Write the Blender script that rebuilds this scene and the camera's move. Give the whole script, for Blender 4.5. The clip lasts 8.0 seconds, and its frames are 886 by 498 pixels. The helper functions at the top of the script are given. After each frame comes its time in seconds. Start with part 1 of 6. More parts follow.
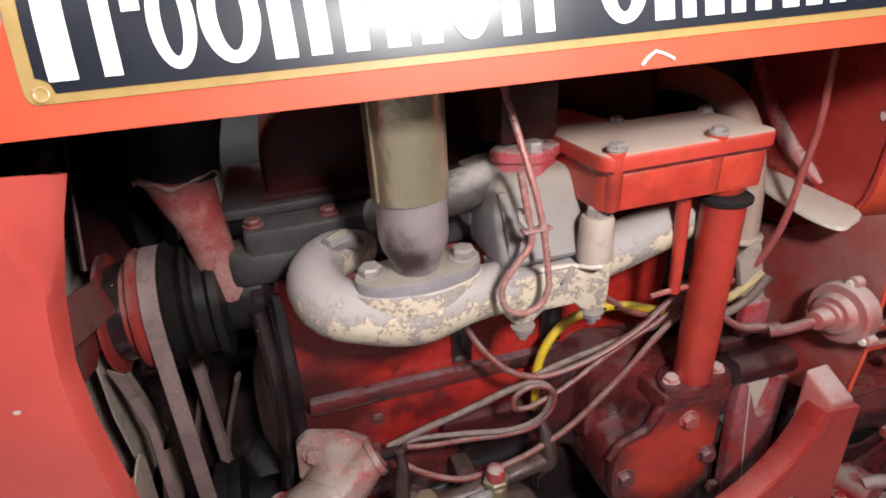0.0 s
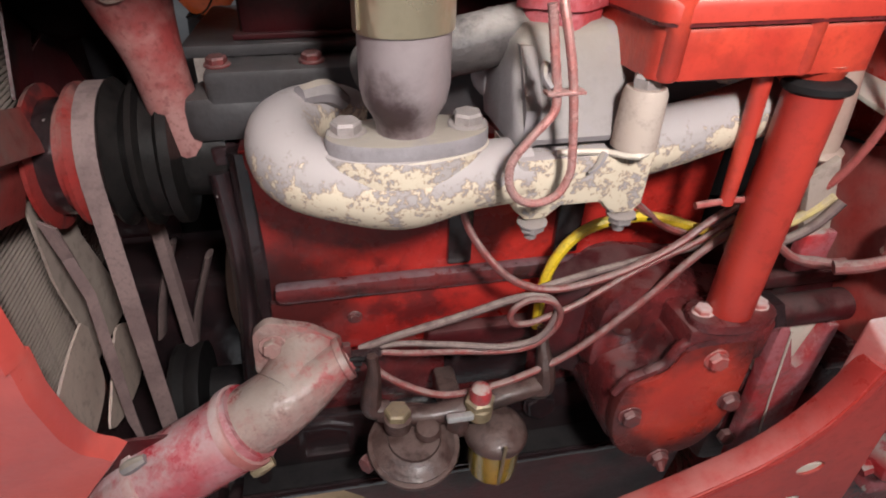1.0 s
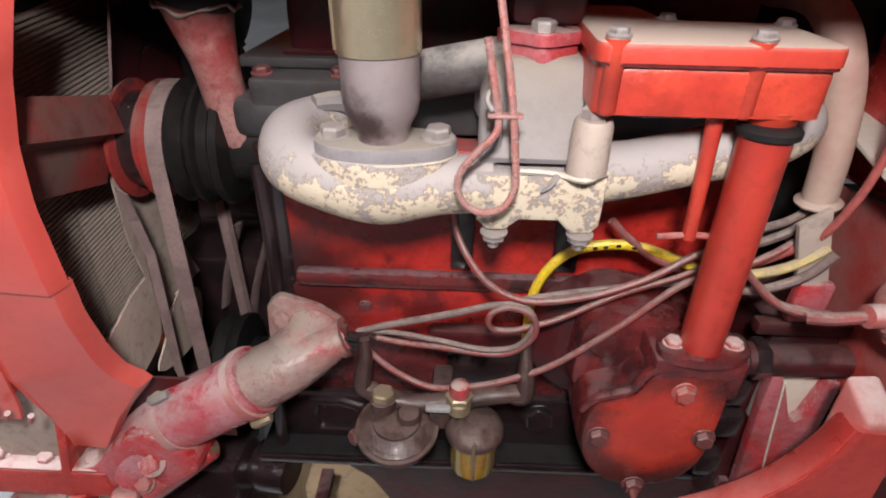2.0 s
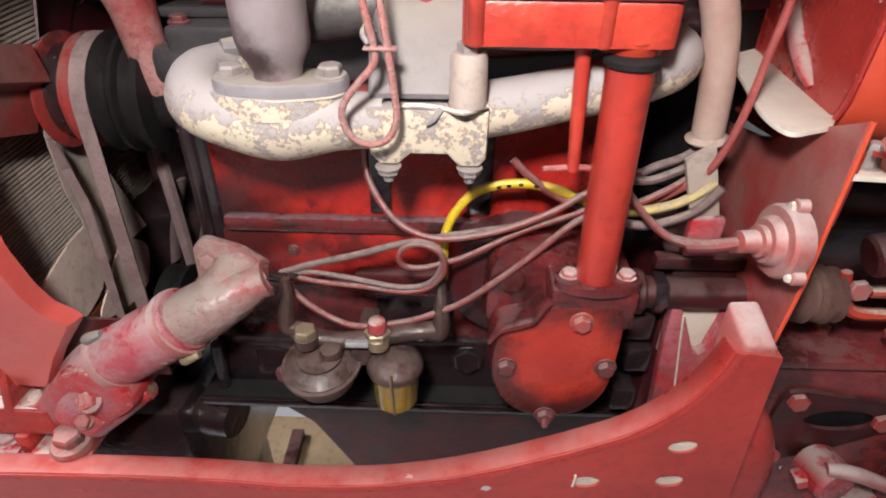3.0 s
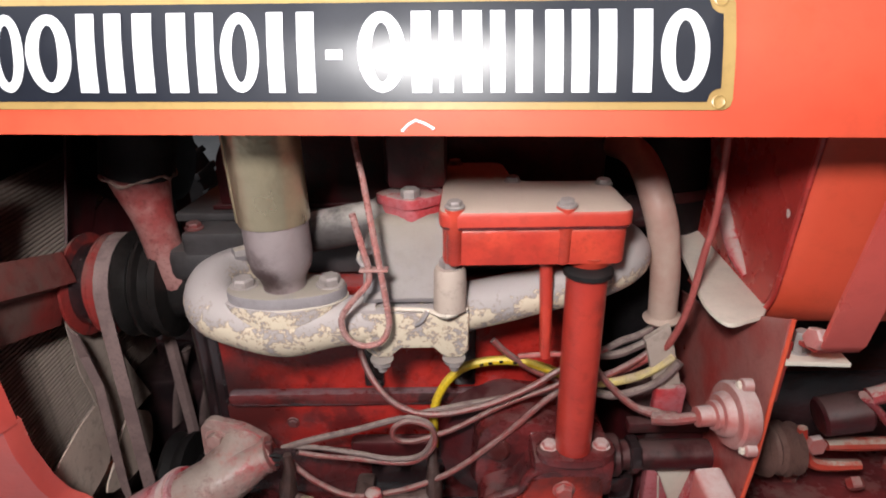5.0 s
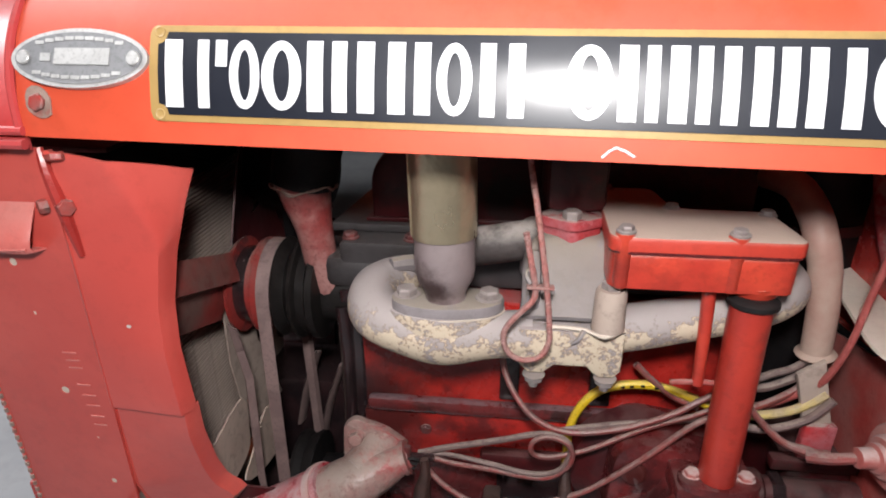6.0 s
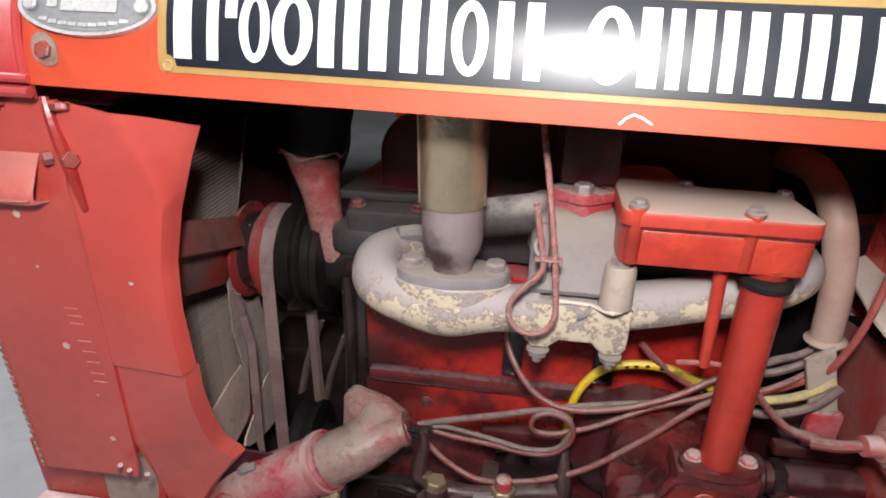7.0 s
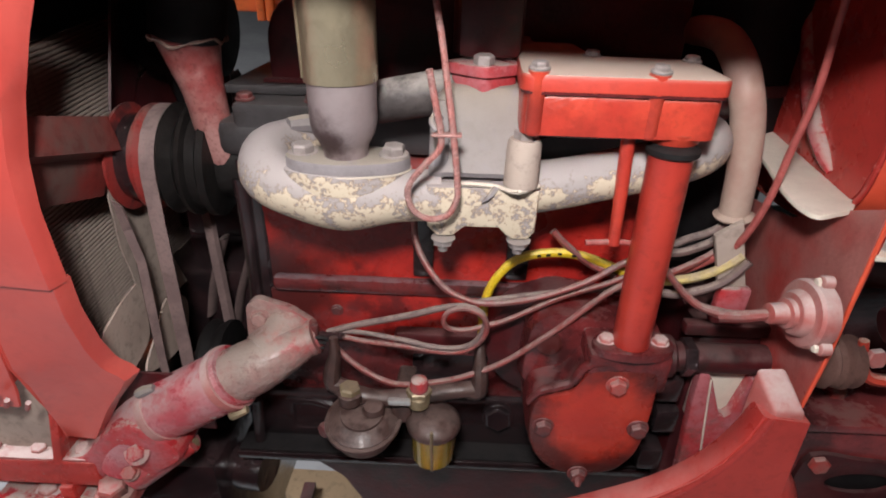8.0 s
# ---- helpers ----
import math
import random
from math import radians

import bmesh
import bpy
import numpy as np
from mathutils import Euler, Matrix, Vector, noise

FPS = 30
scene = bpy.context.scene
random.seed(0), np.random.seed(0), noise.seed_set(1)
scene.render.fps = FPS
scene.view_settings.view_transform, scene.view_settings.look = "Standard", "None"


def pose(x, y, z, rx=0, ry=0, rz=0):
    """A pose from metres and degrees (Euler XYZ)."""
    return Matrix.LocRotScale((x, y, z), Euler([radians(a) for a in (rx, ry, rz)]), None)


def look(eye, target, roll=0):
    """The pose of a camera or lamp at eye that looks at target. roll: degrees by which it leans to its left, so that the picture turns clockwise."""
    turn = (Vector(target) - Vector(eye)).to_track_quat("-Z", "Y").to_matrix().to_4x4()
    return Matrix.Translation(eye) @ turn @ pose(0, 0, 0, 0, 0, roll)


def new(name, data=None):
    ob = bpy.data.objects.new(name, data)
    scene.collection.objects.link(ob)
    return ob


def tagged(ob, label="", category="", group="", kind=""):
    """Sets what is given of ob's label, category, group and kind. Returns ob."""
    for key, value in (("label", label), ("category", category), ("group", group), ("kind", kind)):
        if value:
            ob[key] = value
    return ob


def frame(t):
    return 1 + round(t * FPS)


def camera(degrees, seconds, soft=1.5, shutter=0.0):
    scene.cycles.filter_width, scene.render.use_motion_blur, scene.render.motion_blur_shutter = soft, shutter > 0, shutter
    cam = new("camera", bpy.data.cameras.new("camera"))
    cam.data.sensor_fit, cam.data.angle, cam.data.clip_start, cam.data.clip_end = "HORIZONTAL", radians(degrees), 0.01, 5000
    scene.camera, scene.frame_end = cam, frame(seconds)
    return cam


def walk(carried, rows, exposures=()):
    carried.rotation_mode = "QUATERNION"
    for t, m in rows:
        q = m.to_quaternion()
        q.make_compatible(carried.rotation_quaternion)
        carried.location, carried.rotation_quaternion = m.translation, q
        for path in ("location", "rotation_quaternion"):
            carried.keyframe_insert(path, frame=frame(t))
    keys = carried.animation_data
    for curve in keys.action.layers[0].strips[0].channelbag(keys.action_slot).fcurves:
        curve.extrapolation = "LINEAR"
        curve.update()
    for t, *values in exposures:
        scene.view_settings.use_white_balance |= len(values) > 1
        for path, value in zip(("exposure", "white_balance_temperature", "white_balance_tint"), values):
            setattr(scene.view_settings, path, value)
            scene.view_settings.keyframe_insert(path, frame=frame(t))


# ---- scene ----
cam = camera(67.9, 8.0, 1.9)
PATH = [
    (0, (0.079, 0.003, 1.386), (0.492, 1.733, 0.471), -4.4),
    (0.5, (0.113, 0.014, 1.357), (0.434, 1.703, 0.335), -3.9),
    (1, (0.117, 0.077, 1.305), (0.426, 1.7, 0.178), 0.7),
    (1.2, (0.12, 0.084, 1.296), (0.331, 1.732, 0.183), -1.6),
    (2.3, (0.264, -0.015, 1.327), (0.125, 1.673, 0.263), 0.8),
    (2.5, (0.273, -0.021, 1.313), (0.118, 1.655, 0.234), -0.3),
    (3, (0.314, -0.029, 1.305), (0.236, 1.631, 0.191), 0.1),
    (3.5, (0.346, -0.032, 1.312), (0.354, 1.63, 0.198), 0.2),
    (4, (0.347, -0.041, 1.358), (0.354, 1.698, 0.369), -1.6),
    (4.2, (0.348, -0.046, 1.375), (0.362, 1.723, 0.441), -1.9),
    (5.5, (0.278, -0.069, 1.403), (0.144, 1.762, 0.61), -1.0),
    (6, (0.241, -0.084, 1.41), (-0.024, 1.744, 0.642), -0.8),
    (6.5, (0.225, -0.084, 1.413), (-0.135, 1.731, 0.654), -0.0),
    (7, (0.24, -0.08, 1.395), (-0.042, 1.724, 0.579), 1.2),
    (7.5, (0.265, -0.065, 1.36), (0.118, 1.693, 0.419), 1.3),
    (8, (0.268, -0.057, 1.339), (0.199, 1.681, 0.352), 1.3),
]
walk(cam, [(t, look(eye, target, roll)) for t, eye, target, roll in PATH],
     [(0, 0.03), (0.5, 0.12), (1, 0.17), (2.5, 0.36), (3, 0.48), (3.5, 0.63), (4, 0.5), (4.6, 0.2), (5.5, -0.14), (6.5, -0.07), (7.5, 0.03), (8, 0.08)])

# ---- world and light ----
world = bpy.data.worlds.new("shed_air")
scene.world = world
world.use_nodes = True
world.node_tree.nodes["Background"].inputs[0].default_value = (0.9, 0.95, 1.0, 1)
world.node_tree.nodes["Background"].inputs[1].default_value = 0.011


def lamp(name, eye, target, size, power, colour):
    data = bpy.data.lights.new(name, "AREA")
    data.shape, data.size, data.energy, data.color = "DISK", size, power, colour
    ob = new(name, data)
    ob.matrix_basis = look(eye, target)
    return ob


work_light = lamp("work_light", (0.235, -0.13, 1.556), (0.2, 0.45, 1.1), 0.085, 7.7, (1.0, 0.97, 0.96))
work_light.data.spread = radians(172)
for x in (-1.0, 0.0, 1.0):
    tube_light = lamp("ceiling_tube_light", (x, -1.6, 3.4), (x, -1.6, 0), 0.16, 6, (1.0, 0.97, 0.96))
    tube_light.data.shape, tube_light.data.size_y = "RECTANGLE", 1.7
# Unseen fill lamp, added to brighten the floor around the machine.
lamp("floor_fill_light", (-2.6, 0.4, 3.9), (-2.6, 0.4, 0), 1.6, 230, (0.95, 0.97, 1.0))


# ---- materials ----
def material(name):
    mat = bpy.data.materials.new(name)
    mat.use_nodes = True
    return mat, mat.node_tree.nodes, mat.node_tree.links, mat.node_tree.nodes["Principled BSDF"]


def surface(name, col, col2, rough=0.5, metal=0.0, dust=0.0, dust_col=(0.55, 0.42, 0.38), grime=0.0,
            grime_col=(0.02, 0.015, 0.014), scale=14.0, bump=0.15, fine=260.0, chips=0.0, chip_col=(0.55, 0.46, 0.43), coat=0.0, lump=0.0, speck=0.55, soft=(0.36, 0.56), dark_blend=None, shine=0.5):
    """Painted or bare surface: two tones of noise, dirt patches, settled dust on upward faces, chips and fine relief."""
    mat, nodes, links, bsdf = material(name)
    coords = nodes.new("ShaderNodeTexCoord")

    def noise_node(s, detail=5.0, roughness=0.6):
        n = nodes.new("ShaderNodeTexNoise")
        n.inputs["Scale"].default_value, n.inputs["Detail"].default_value, n.inputs["Roughness"].default_value = s, detail, roughness
        links.new(coords.outputs["Object"], n.inputs["Vector"])
        return n.outputs["Fac"]

    def remap(value, lo, hi, top=1.0):
        n = nodes.new("ShaderNodeMapRange")
        n.interpolation_type = "SMOOTHSTEP"
        n.inputs["From Min"].default_value, n.inputs["From Max"].default_value, n.inputs["To Max"].default_value = lo, hi, top
        links.new(value, n.inputs["Value"])
        return n.outputs["Result"]

    def times(a, b):
        n = nodes.new("ShaderNodeMath")
        n.operation = "MULTIPLY"
        links.new(a, n.inputs[0])
        links.new(b, n.inputs[1])
        return n.outputs[0]

    def mix(fac, a, b):
        n = nodes.new("ShaderNodeMix")
        n.data_type = "RGBA"
        links.new(fac, n.inputs["Factor"])
        for value, key in ((a, "A"), (b, "B")):
            socket = [i for i in n.inputs if i.name == key and i.type == "RGBA"][0]
            if isinstance(value, tuple):
                socket.default_value = (*value, 1)
            else:
                links.new(value, socket)
        return [o for o in n.outputs if o.type == "RGBA"][0]

    colour = mix(remap(noise_node(scale), 0.35, 0.65), col, col2)
    colour = mix(remap(noise_node(scale * 9, 6.0, 0.7), 0.48, 0.68, speck), colour, tuple(c * 0.45 for c in col))
    dusty = None
    if grime:
        colour = mix(remap(noise_node(scale * 0.8, 8.0, 0.68), 0.62 - 0.22 * grime, 0.72 - 0.14 * grime, min(1.0, 0.5 + 0.5 * grime)), colour, grime_col)
    if chips:
        colour = mix(remap(noise_node(scale * 3.2, 3.0), 0.79 - 0.08 * chips, 0.8 - 0.08 * chips), colour, chip_col)
    if dust:
        geo = nodes.new("ShaderNodeNewGeometry")
        split = nodes.new("ShaderNodeSeparateXYZ")
        links.new(geo.outputs["Normal"], split.inputs[0])
        dusty = times(remap(split.outputs["Z"], 0.1, 0.95, dust), remap(noise_node(scale * 2.2, 8.0, 0.72), *soft))
        colour = mix(dusty, colour, dust_col)
    if dark_blend:
        # blends to near-black by distance from a point: centre, inner and outer radius
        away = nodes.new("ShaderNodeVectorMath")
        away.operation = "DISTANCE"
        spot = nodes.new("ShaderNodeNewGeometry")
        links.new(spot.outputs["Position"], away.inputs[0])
        away.inputs[1].default_value = dark_blend[0]
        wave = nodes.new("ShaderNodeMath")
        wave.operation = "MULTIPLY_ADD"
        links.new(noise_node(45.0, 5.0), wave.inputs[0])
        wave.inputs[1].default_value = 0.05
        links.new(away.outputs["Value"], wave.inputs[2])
        colour = mix(remap(wave.outputs[0], dark_blend[1] + 0.025, dark_blend[2] + 0.025, 0.9), colour, (0.035, 0.012, 0.012))
    links.new(colour, bsdf.inputs["Base Color"])
    gloss = nodes.new("ShaderNodeMapRange")
    gloss.inputs["To Min"].default_value, gloss.inputs["To Max"].default_value = max(0.03, rough - 0.12), min(1.0, rough + 0.15)
    links.new(noise_node(scale * 1.7), gloss.inputs["Value"])
    if dusty is not None:
        matt = nodes.new("ShaderNodeMath")
        matt.operation = "MULTIPLY_ADD"
        matt.use_clamp = True
        links.new(dusty, matt.inputs[0])
        matt.inputs[1].default_value = 0.5
        links.new(gloss.outputs["Result"], matt.inputs[2])
        links.new(matt.outputs[0], bsdf.inputs["Roughness"])
    else:
        links.new(gloss.outputs["Result"], bsdf.inputs["Roughness"])
    bsdf.inputs["Metallic"].default_value = metal
    bsdf.inputs["Specular IOR Level"].default_value = shine
    bsdf.inputs["Coat Weight"].default_value = coat
    bsdf.inputs["Coat Roughness"].default_value = 0.2
    if bump:
        relief = nodes.new("ShaderNodeBump")
        relief.inputs["Strength"].default_value, relief.inputs["Distance"].default_value = bump, 0.002
        links.new(noise_node(fine, 4.0), relief.inputs["Height"])
        if lump:
            coarse = nodes.new("ShaderNodeBump")
            coarse.inputs["Strength"].default_value, coarse.inputs["Distance"].default_value = lump, 0.006
            links.new(noise_node(38.0, 3.0), coarse.inputs["Height"])
            links.new(coarse.outputs["Normal"], relief.inputs["Normal"])
        links.new(relief.outputs["Normal"], bsdf.inputs["Normal"])
    return mat


HOOD_RED = surface("hood_red_paint", (0.64, 0.0816, 0.036), (0.58, 0.0648, 0.03), 0.5, dust=0.06, scale=6, bump=0.03, speck=0.15)
SHELL_RED = surface("shell_red_paint", (0.6, 0.092, 0.073), (0.53, 0.07, 0.057), 0.3, dust=0.16, dust_col=(0.5, 0.3, 0.27), grime=0.1, grime_col=(0.32, 0.03, 0.024), speck=0.15, scale=6, bump=0.04, chips=0.5, coat=0.45, lump=0.1)
RAIL_RED = surface("rail_red_paint", (0.42, 0.0384, 0.0312), (0.33, 0.0288, 0.024), 0.26, dust=0.6, dust_col=(0.48, 0.2, 0.18), grime=0.25, grime_col=(0.16, 0.022, 0.02), scale=11, bump=0.1, chips=0.85, lump=0.16, speck=0.35, soft=(0.25, 0.65))
DUSTY_RED = surface("dusty_red_paint", (0.42, 0.03, 0.034), (0.4, 0.125, 0.14), 0.22, dust=0.95, dust_col=(0.4, 0.32, 0.29), grime=0.45, grime_col=(0.17, 0.07, 0.065), scale=20, bump=0.3, chips=0.9, chip_col=(0.45, 0.37, 0.33), lump=0.4, speck=0.4, soft=(0.42, 0.54))
DUST_BEIGE = surface("beige_dust_on_casting", (0.31, 0.16, 0.145), (0.3, 0.225, 0.2), 0.25, dust=0.7, dust_col=(0.33, 0.265, 0.23), grime=0.5, grime_col=(0.4, 0.065, 0.07), scale=19, bump=0.5, lump=0.7, fine=120, speck=0.4, chips=0.8, chip_col=(0.1, 0.06, 0.055), soft=(0.42, 0.52), dark_blend=((0.045, 0.46, 0.885), 0.075, 0.115))
LID_DUST = surface("dust_coated_red_lid", (0.52, 0.05, 0.03), (0.45, 0.04, 0.025), 0.45, dust=1.0, dust_col=(0.52, 0.4, 0.33), scale=11, bump=0.15, lump=0.2, speck=0.3, soft=(0.06, 0.3))
TUBE_RED = surface("worn_tube_red", (0.47, 0.042, 0.0264), (0.36, 0.03, 0.0216), 0.33, grime=0.45, grime_col=(0.12, 0.025, 0.02), scale=9, bump=0.1, chips=0.3, chip_col=(0.12, 0.03, 0.025), lump=0.15, speck=0.4)
BOX_RED = surface("housing_red_paint", (0.56, 0.06, 0.0324), (0.44, 0.0384, 0.0252), 0.32, dust=1.0, dust_col=(0.5, 0.4, 0.33), grime=0.35, grime_col=(0.3, 0.03, 0.02), scale=16, bump=0.2, chips=0.7, chip_col=(0.5, 0.24, 0.19), lump=0.3, speck=0.4)
COVER_RED = surface("cover_red_paint", (0.46, 0.0408, 0.0216), (0.36, 0.0264, 0.0168), 0.28, dust=0.1, dust_col=(0.3, 0.2, 0.19), grime=0.3, grime_col=(0.09, 0.014, 0.013), scale=13, bump=0.15, lump=0.25, chips=0.3, speck=0.25, dark_blend=((0.409, 0.43, 0.872), 0.035, 0.072))
OILY_RED = surface("oil_soaked_red", (0.16, 0.02, 0.021), (0.075, 0.015, 0.016), 0.26, dust=0.4, dust_col=(0.18, 0.12, 0.115), grime=0.6, grime_col=(0.026, 0.01, 0.011), scale=18, bump=0.3, lump=0.35, coat=0.35, soft=(0.45, 0.6))
ENGINE_RED = surface("engine_red_paint", (0.45, 0.0264, 0.0192), (0.33, 0.0168, 0.0144), 0.27, dust=0.5, dust_col=(0.22, 0.16, 0.16), grime=0.6, grime_col=(0.06, 0.01, 0.011), scale=12, bump=0.2, fine=140, lump=0.25, dark_blend=((0.06, 0.545, 0.93), 0.1, 0.04))
RIB_RED = surface("dusty_dark_rib", (0.16, 0.02, 0.02), (0.1, 0.03, 0.032), 0.2, dust=0.6, dust_col=(0.21, 0.17, 0.185), grime=0.5, scale=20, bump=0.15, lump=0.35, coat=0.6)
WEB_RED = surface("frame_rail_paint", (0.46, 0.0408, 0.03), (0.38, 0.0312, 0.024), 0.2, dust=0.4, dust_col=(0.45, 0.2, 0.18), grime=0.25, grime_col=(0.24, 0.034, 0.028), scale=9, bump=0.08, chips=0.95, lump=0.15, speck=0.35, soft=(0.15, 0.7))
DASH_RED = surface("dusty_dash_paint", (0.37, 0.0432, 0.036), (0.36, 0.132, 0.12), 0.3, dust=0.3, grime=0.3, grime_col=(0.2, 0.04, 0.036), scale=11, bump=0.12, lump=0.2, speck=0.3)
GEAR_RED = surface("gearbox_worn_red", (0.26, 0.0408, 0.0408), (0.12, 0.0264, 0.0288), 0.24, dust=0.4, dust_col=(0.26, 0.16, 0.14), grime=0.7, grime_col=(0.035, 0.013, 0.013), chips=0.5, scale=10, bump=0.25, lump=0.35, speck=0.45, soft=(0.5, 0.62), coat=0.3)
BELLOWS = surface("dried_brown_rubber", (0.17, 0.085, 0.07), (0.1, 0.045, 0.04), 0.6, dust=0.6, dust_col=(0.27, 0.19, 0.16), grime=0.3, scale=24, bump=0.3, lump=0.4)
# Grime on most parts; painted shade on the shroud's inner walls and rear blades.
MAROON = surface("grime_and_shade_maroon", (0.075, 0.008, 0.01), (0.04, 0.006, 0.008), 0.42, dust=0.4, dust_col=(0.17, 0.1, 0.095), grime=0.6, scale=13, bump=0.2, lump=0.2)
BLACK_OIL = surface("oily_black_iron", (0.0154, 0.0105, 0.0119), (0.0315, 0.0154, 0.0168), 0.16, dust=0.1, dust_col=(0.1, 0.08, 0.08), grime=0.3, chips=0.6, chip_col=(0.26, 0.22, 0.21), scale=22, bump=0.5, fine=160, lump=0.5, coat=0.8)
BLACK = surface("dull_black", (0.006, 0.005, 0.006), (0.01, 0.009, 0.009), 0.6, dust=0.03, dust_col=(0.13, 0.1, 0.1), scale=20, bump=0.15, shine=0.2)
RUBBER = surface("black_rubber", (0.009, 0.008, 0.009), (0.015, 0.013, 0.013), 0.65, dust=0.06, dust_col=(0.12, 0.1, 0.1), scale=30, bump=0.2, shine=0.25)
GREY_IRON = surface("dusty_grey_iron", (0.27, 0.24, 0.25), (0.215, 0.19, 0.196), 0.62, dust=0.9, dust_col=(0.3, 0.255, 0.21), grime=0.5, grime_col=(0.13, 0.108, 0.105), scale=10, bump=0.3, fine=200, lump=0.15, speck=0.25, soft=(0.28, 0.5))
SOOTY_IRON = surface("sooty_cast_iron", (0.05, 0.042, 0.042), (0.09, 0.075, 0.072), 0.55, dust=0.9, dust_col=(0.4, 0.36, 0.33), grime=0.3, scale=16, bump=0.3, lump=0.4, soft=(0.3, 0.6))
BOLT_GREY = surface("grey_bolt_steel", (0.34, 0.295, 0.285), (0.25, 0.21, 0.2), 0.55, metal=0.3, dust=0.5, dust_col=(0.46, 0.4, 0.37), scale=60, bump=0.2, speck=0.2)
BOLT_RED = surface("painted_bolt", (0.36, 0.04, 0.034), (0.24, 0.13, 0.115), 0.36, dust=0.75, dust_col=(0.34, 0.21, 0.19), grime=0.55, grime_col=(0.05, 0.02, 0.018), scale=30, bump=0.2)
BOLT_DARK = surface("oily_bolt", (0.08, 0.03, 0.03), (0.16, 0.03, 0.028), 0.38, dust=0.5, dust_col=(0.24, 0.17, 0.16), scale=70, bump=0.2)
STEEL_PIPE = surface("heat_dulled_steel", (0.36, 0.295, 0.295), (0.3, 0.24, 0.243), 0.45, metal=0.3, dust=0.2, grime=0.12, grime_col=(0.16, 0.12, 0.125), scale=12, bump=0.1, speck=0.12, dark_blend=((0.15, 0.425, 1.147), 0.036, 0.012))
BRASS_CUFF = surface("dull_brass_sheet", (0.5, 0.42, 0.29), (0.42, 0.345, 0.23), 0.3, metal=0.75, dust=0.06, scale=9, bump=0.1, lump=0.5, speck=0.12)
PLATE_BRASS = surface("brass_fitting", (0.36, 0.28, 0.17), (0.24, 0.18, 0.11), 0.4, metal=0.5, dust=0.4, dust_col=(0.36, 0.29, 0.24), scale=50, bump=0.15)
DUST_CREAM = surface("dust_covered_steel", (0.42, 0.335, 0.285), (0.33, 0.255, 0.22), 0.75, dust=0.4, dust_col=(0.5, 0.42, 0.36), grime=0.2, grime_col=(0.16, 0.1, 0.09), scale=9, bump=0.15, lump=0.15)
CREAM = surface("cream_dust_plate", (0.68, 0.6, 0.51), (0.6, 0.52, 0.44), 0.6, dust=0.2, grime=0.15, grime_col=(0.36, 0.26, 0.22), scale=12, bump=0.1, speck=0.15)
BELT = surface("worn_belt", (0.25, 0.17, 0.16), (0.18, 0.12, 0.115), 0.7, dust=0.2, grime=0.25, grime_col=(0.09, 0.06, 0.06), scale=30, bump=0.3)
PULLEY_RED = surface("worn_pulley_paint", (0.3, 0.03, 0.026), (0.24, 0.04, 0.036), 0.36, dust=0.5, dust_col=(0.27, 0.2, 0.175), grime=0.5, grime_col=(0.03, 0.02, 0.022), scale=24, bump=0.15)
BLADE_RED = surface("dusty_blade_paint", (0.24, 0.03, 0.026), (0.13, 0.075, 0.065), 0.5, dust=0.7, dust_col=(0.27, 0.21, 0.18), grime=0.2, grime_col=(0.1, 0.06, 0.055), scale=9, bump=0.12)
ARM_PINK = surface("faded_pink_casting", (0.24, 0.04, 0.038), (0.34, 0.17, 0.155), 0.36, dust=0.5, dust_col=(0.4, 0.28, 0.26), grime=0.35, grime_col=(0.13, 0.04, 0.042), scale=22, bump=0.2, lump=0.25)
WIRE_PINK = surface("dusty_red_cable", (0.27, 0.055, 0.05), (0.19, 0.08, 0.075), 0.36, dust=0.75, dust_col=(0.33, 0.25, 0.23), scale=60, bump=0.15)
WIRE_GREY = surface("dusty_grey_cable", (0.2, 0.13, 0.12), (0.15, 0.1, 0.095), 0.45, dust=0.75, dust_col=(0.33, 0.265, 0.235), scale=60, bump=0.15)
COPPER_RED = surface("red_wire_clip", (0.52, 0.2, 0.18), (0.45, 0.26, 0.24), 0.25, metal=0.3, dust=0.5, dust_col=(0.46, 0.36, 0.33), scale=60, bump=0.08)
YELLOW = surface("yellow_cable", (0.78, 0.54, 0.02), (0.68, 0.45, 0.03), 0.4, dust=0.3, dust_col=(0.5, 0.42, 0.3), grime=0.2, grime_col=(0.2, 0.15, 0.04), scale=40, bump=0.08)
YELLOW_FADED = surface("faded_yellow_cable", (0.62, 0.48, 0.14), (0.44, 0.34, 0.2), 0.5, dust=0.5, dust_col=(0.46, 0.37, 0.3), scale=30, bump=0.1)
CONDUIT = surface("beige_conduit", (0.44, 0.32, 0.265), (0.36, 0.2, 0.165), 0.5, dust=0.3, dust_col=(0.5, 0.42, 0.35), scale=12, bump=0.12, speck=0.1)
ROD_RED = surface("dull_red_pipe", (0.4, 0.1, 0.09), (0.3, 0.06, 0.055), 0.3, dust=0.5, dust_col=(0.42, 0.3, 0.27), grime=0.35, grime_col=(0.14, 0.04, 0.035), scale=45, bump=0.2, chips=0.8, speck=0.4)
DECAL_BLACK = surface("gloss_black_decal", (0.012, 0.014, 0.022), (0.016, 0.018, 0.026), 0.32, scale=8, bump=0.01, coat=0.1, speck=0.2)
DECAL_GOLD = surface("gold_decal_border", (0.4, 0.26, 0.095), (0.35, 0.225, 0.08), 0.36, scale=10, bump=0.01, coat=0.1, speck=0.25)
DECAL_WHITE = surface("white_decal_print", (0.82, 0.82, 0.85), (0.78, 0.78, 0.82), 0.42, scale=10, bump=0.01, coat=0.1, speck=0.08)
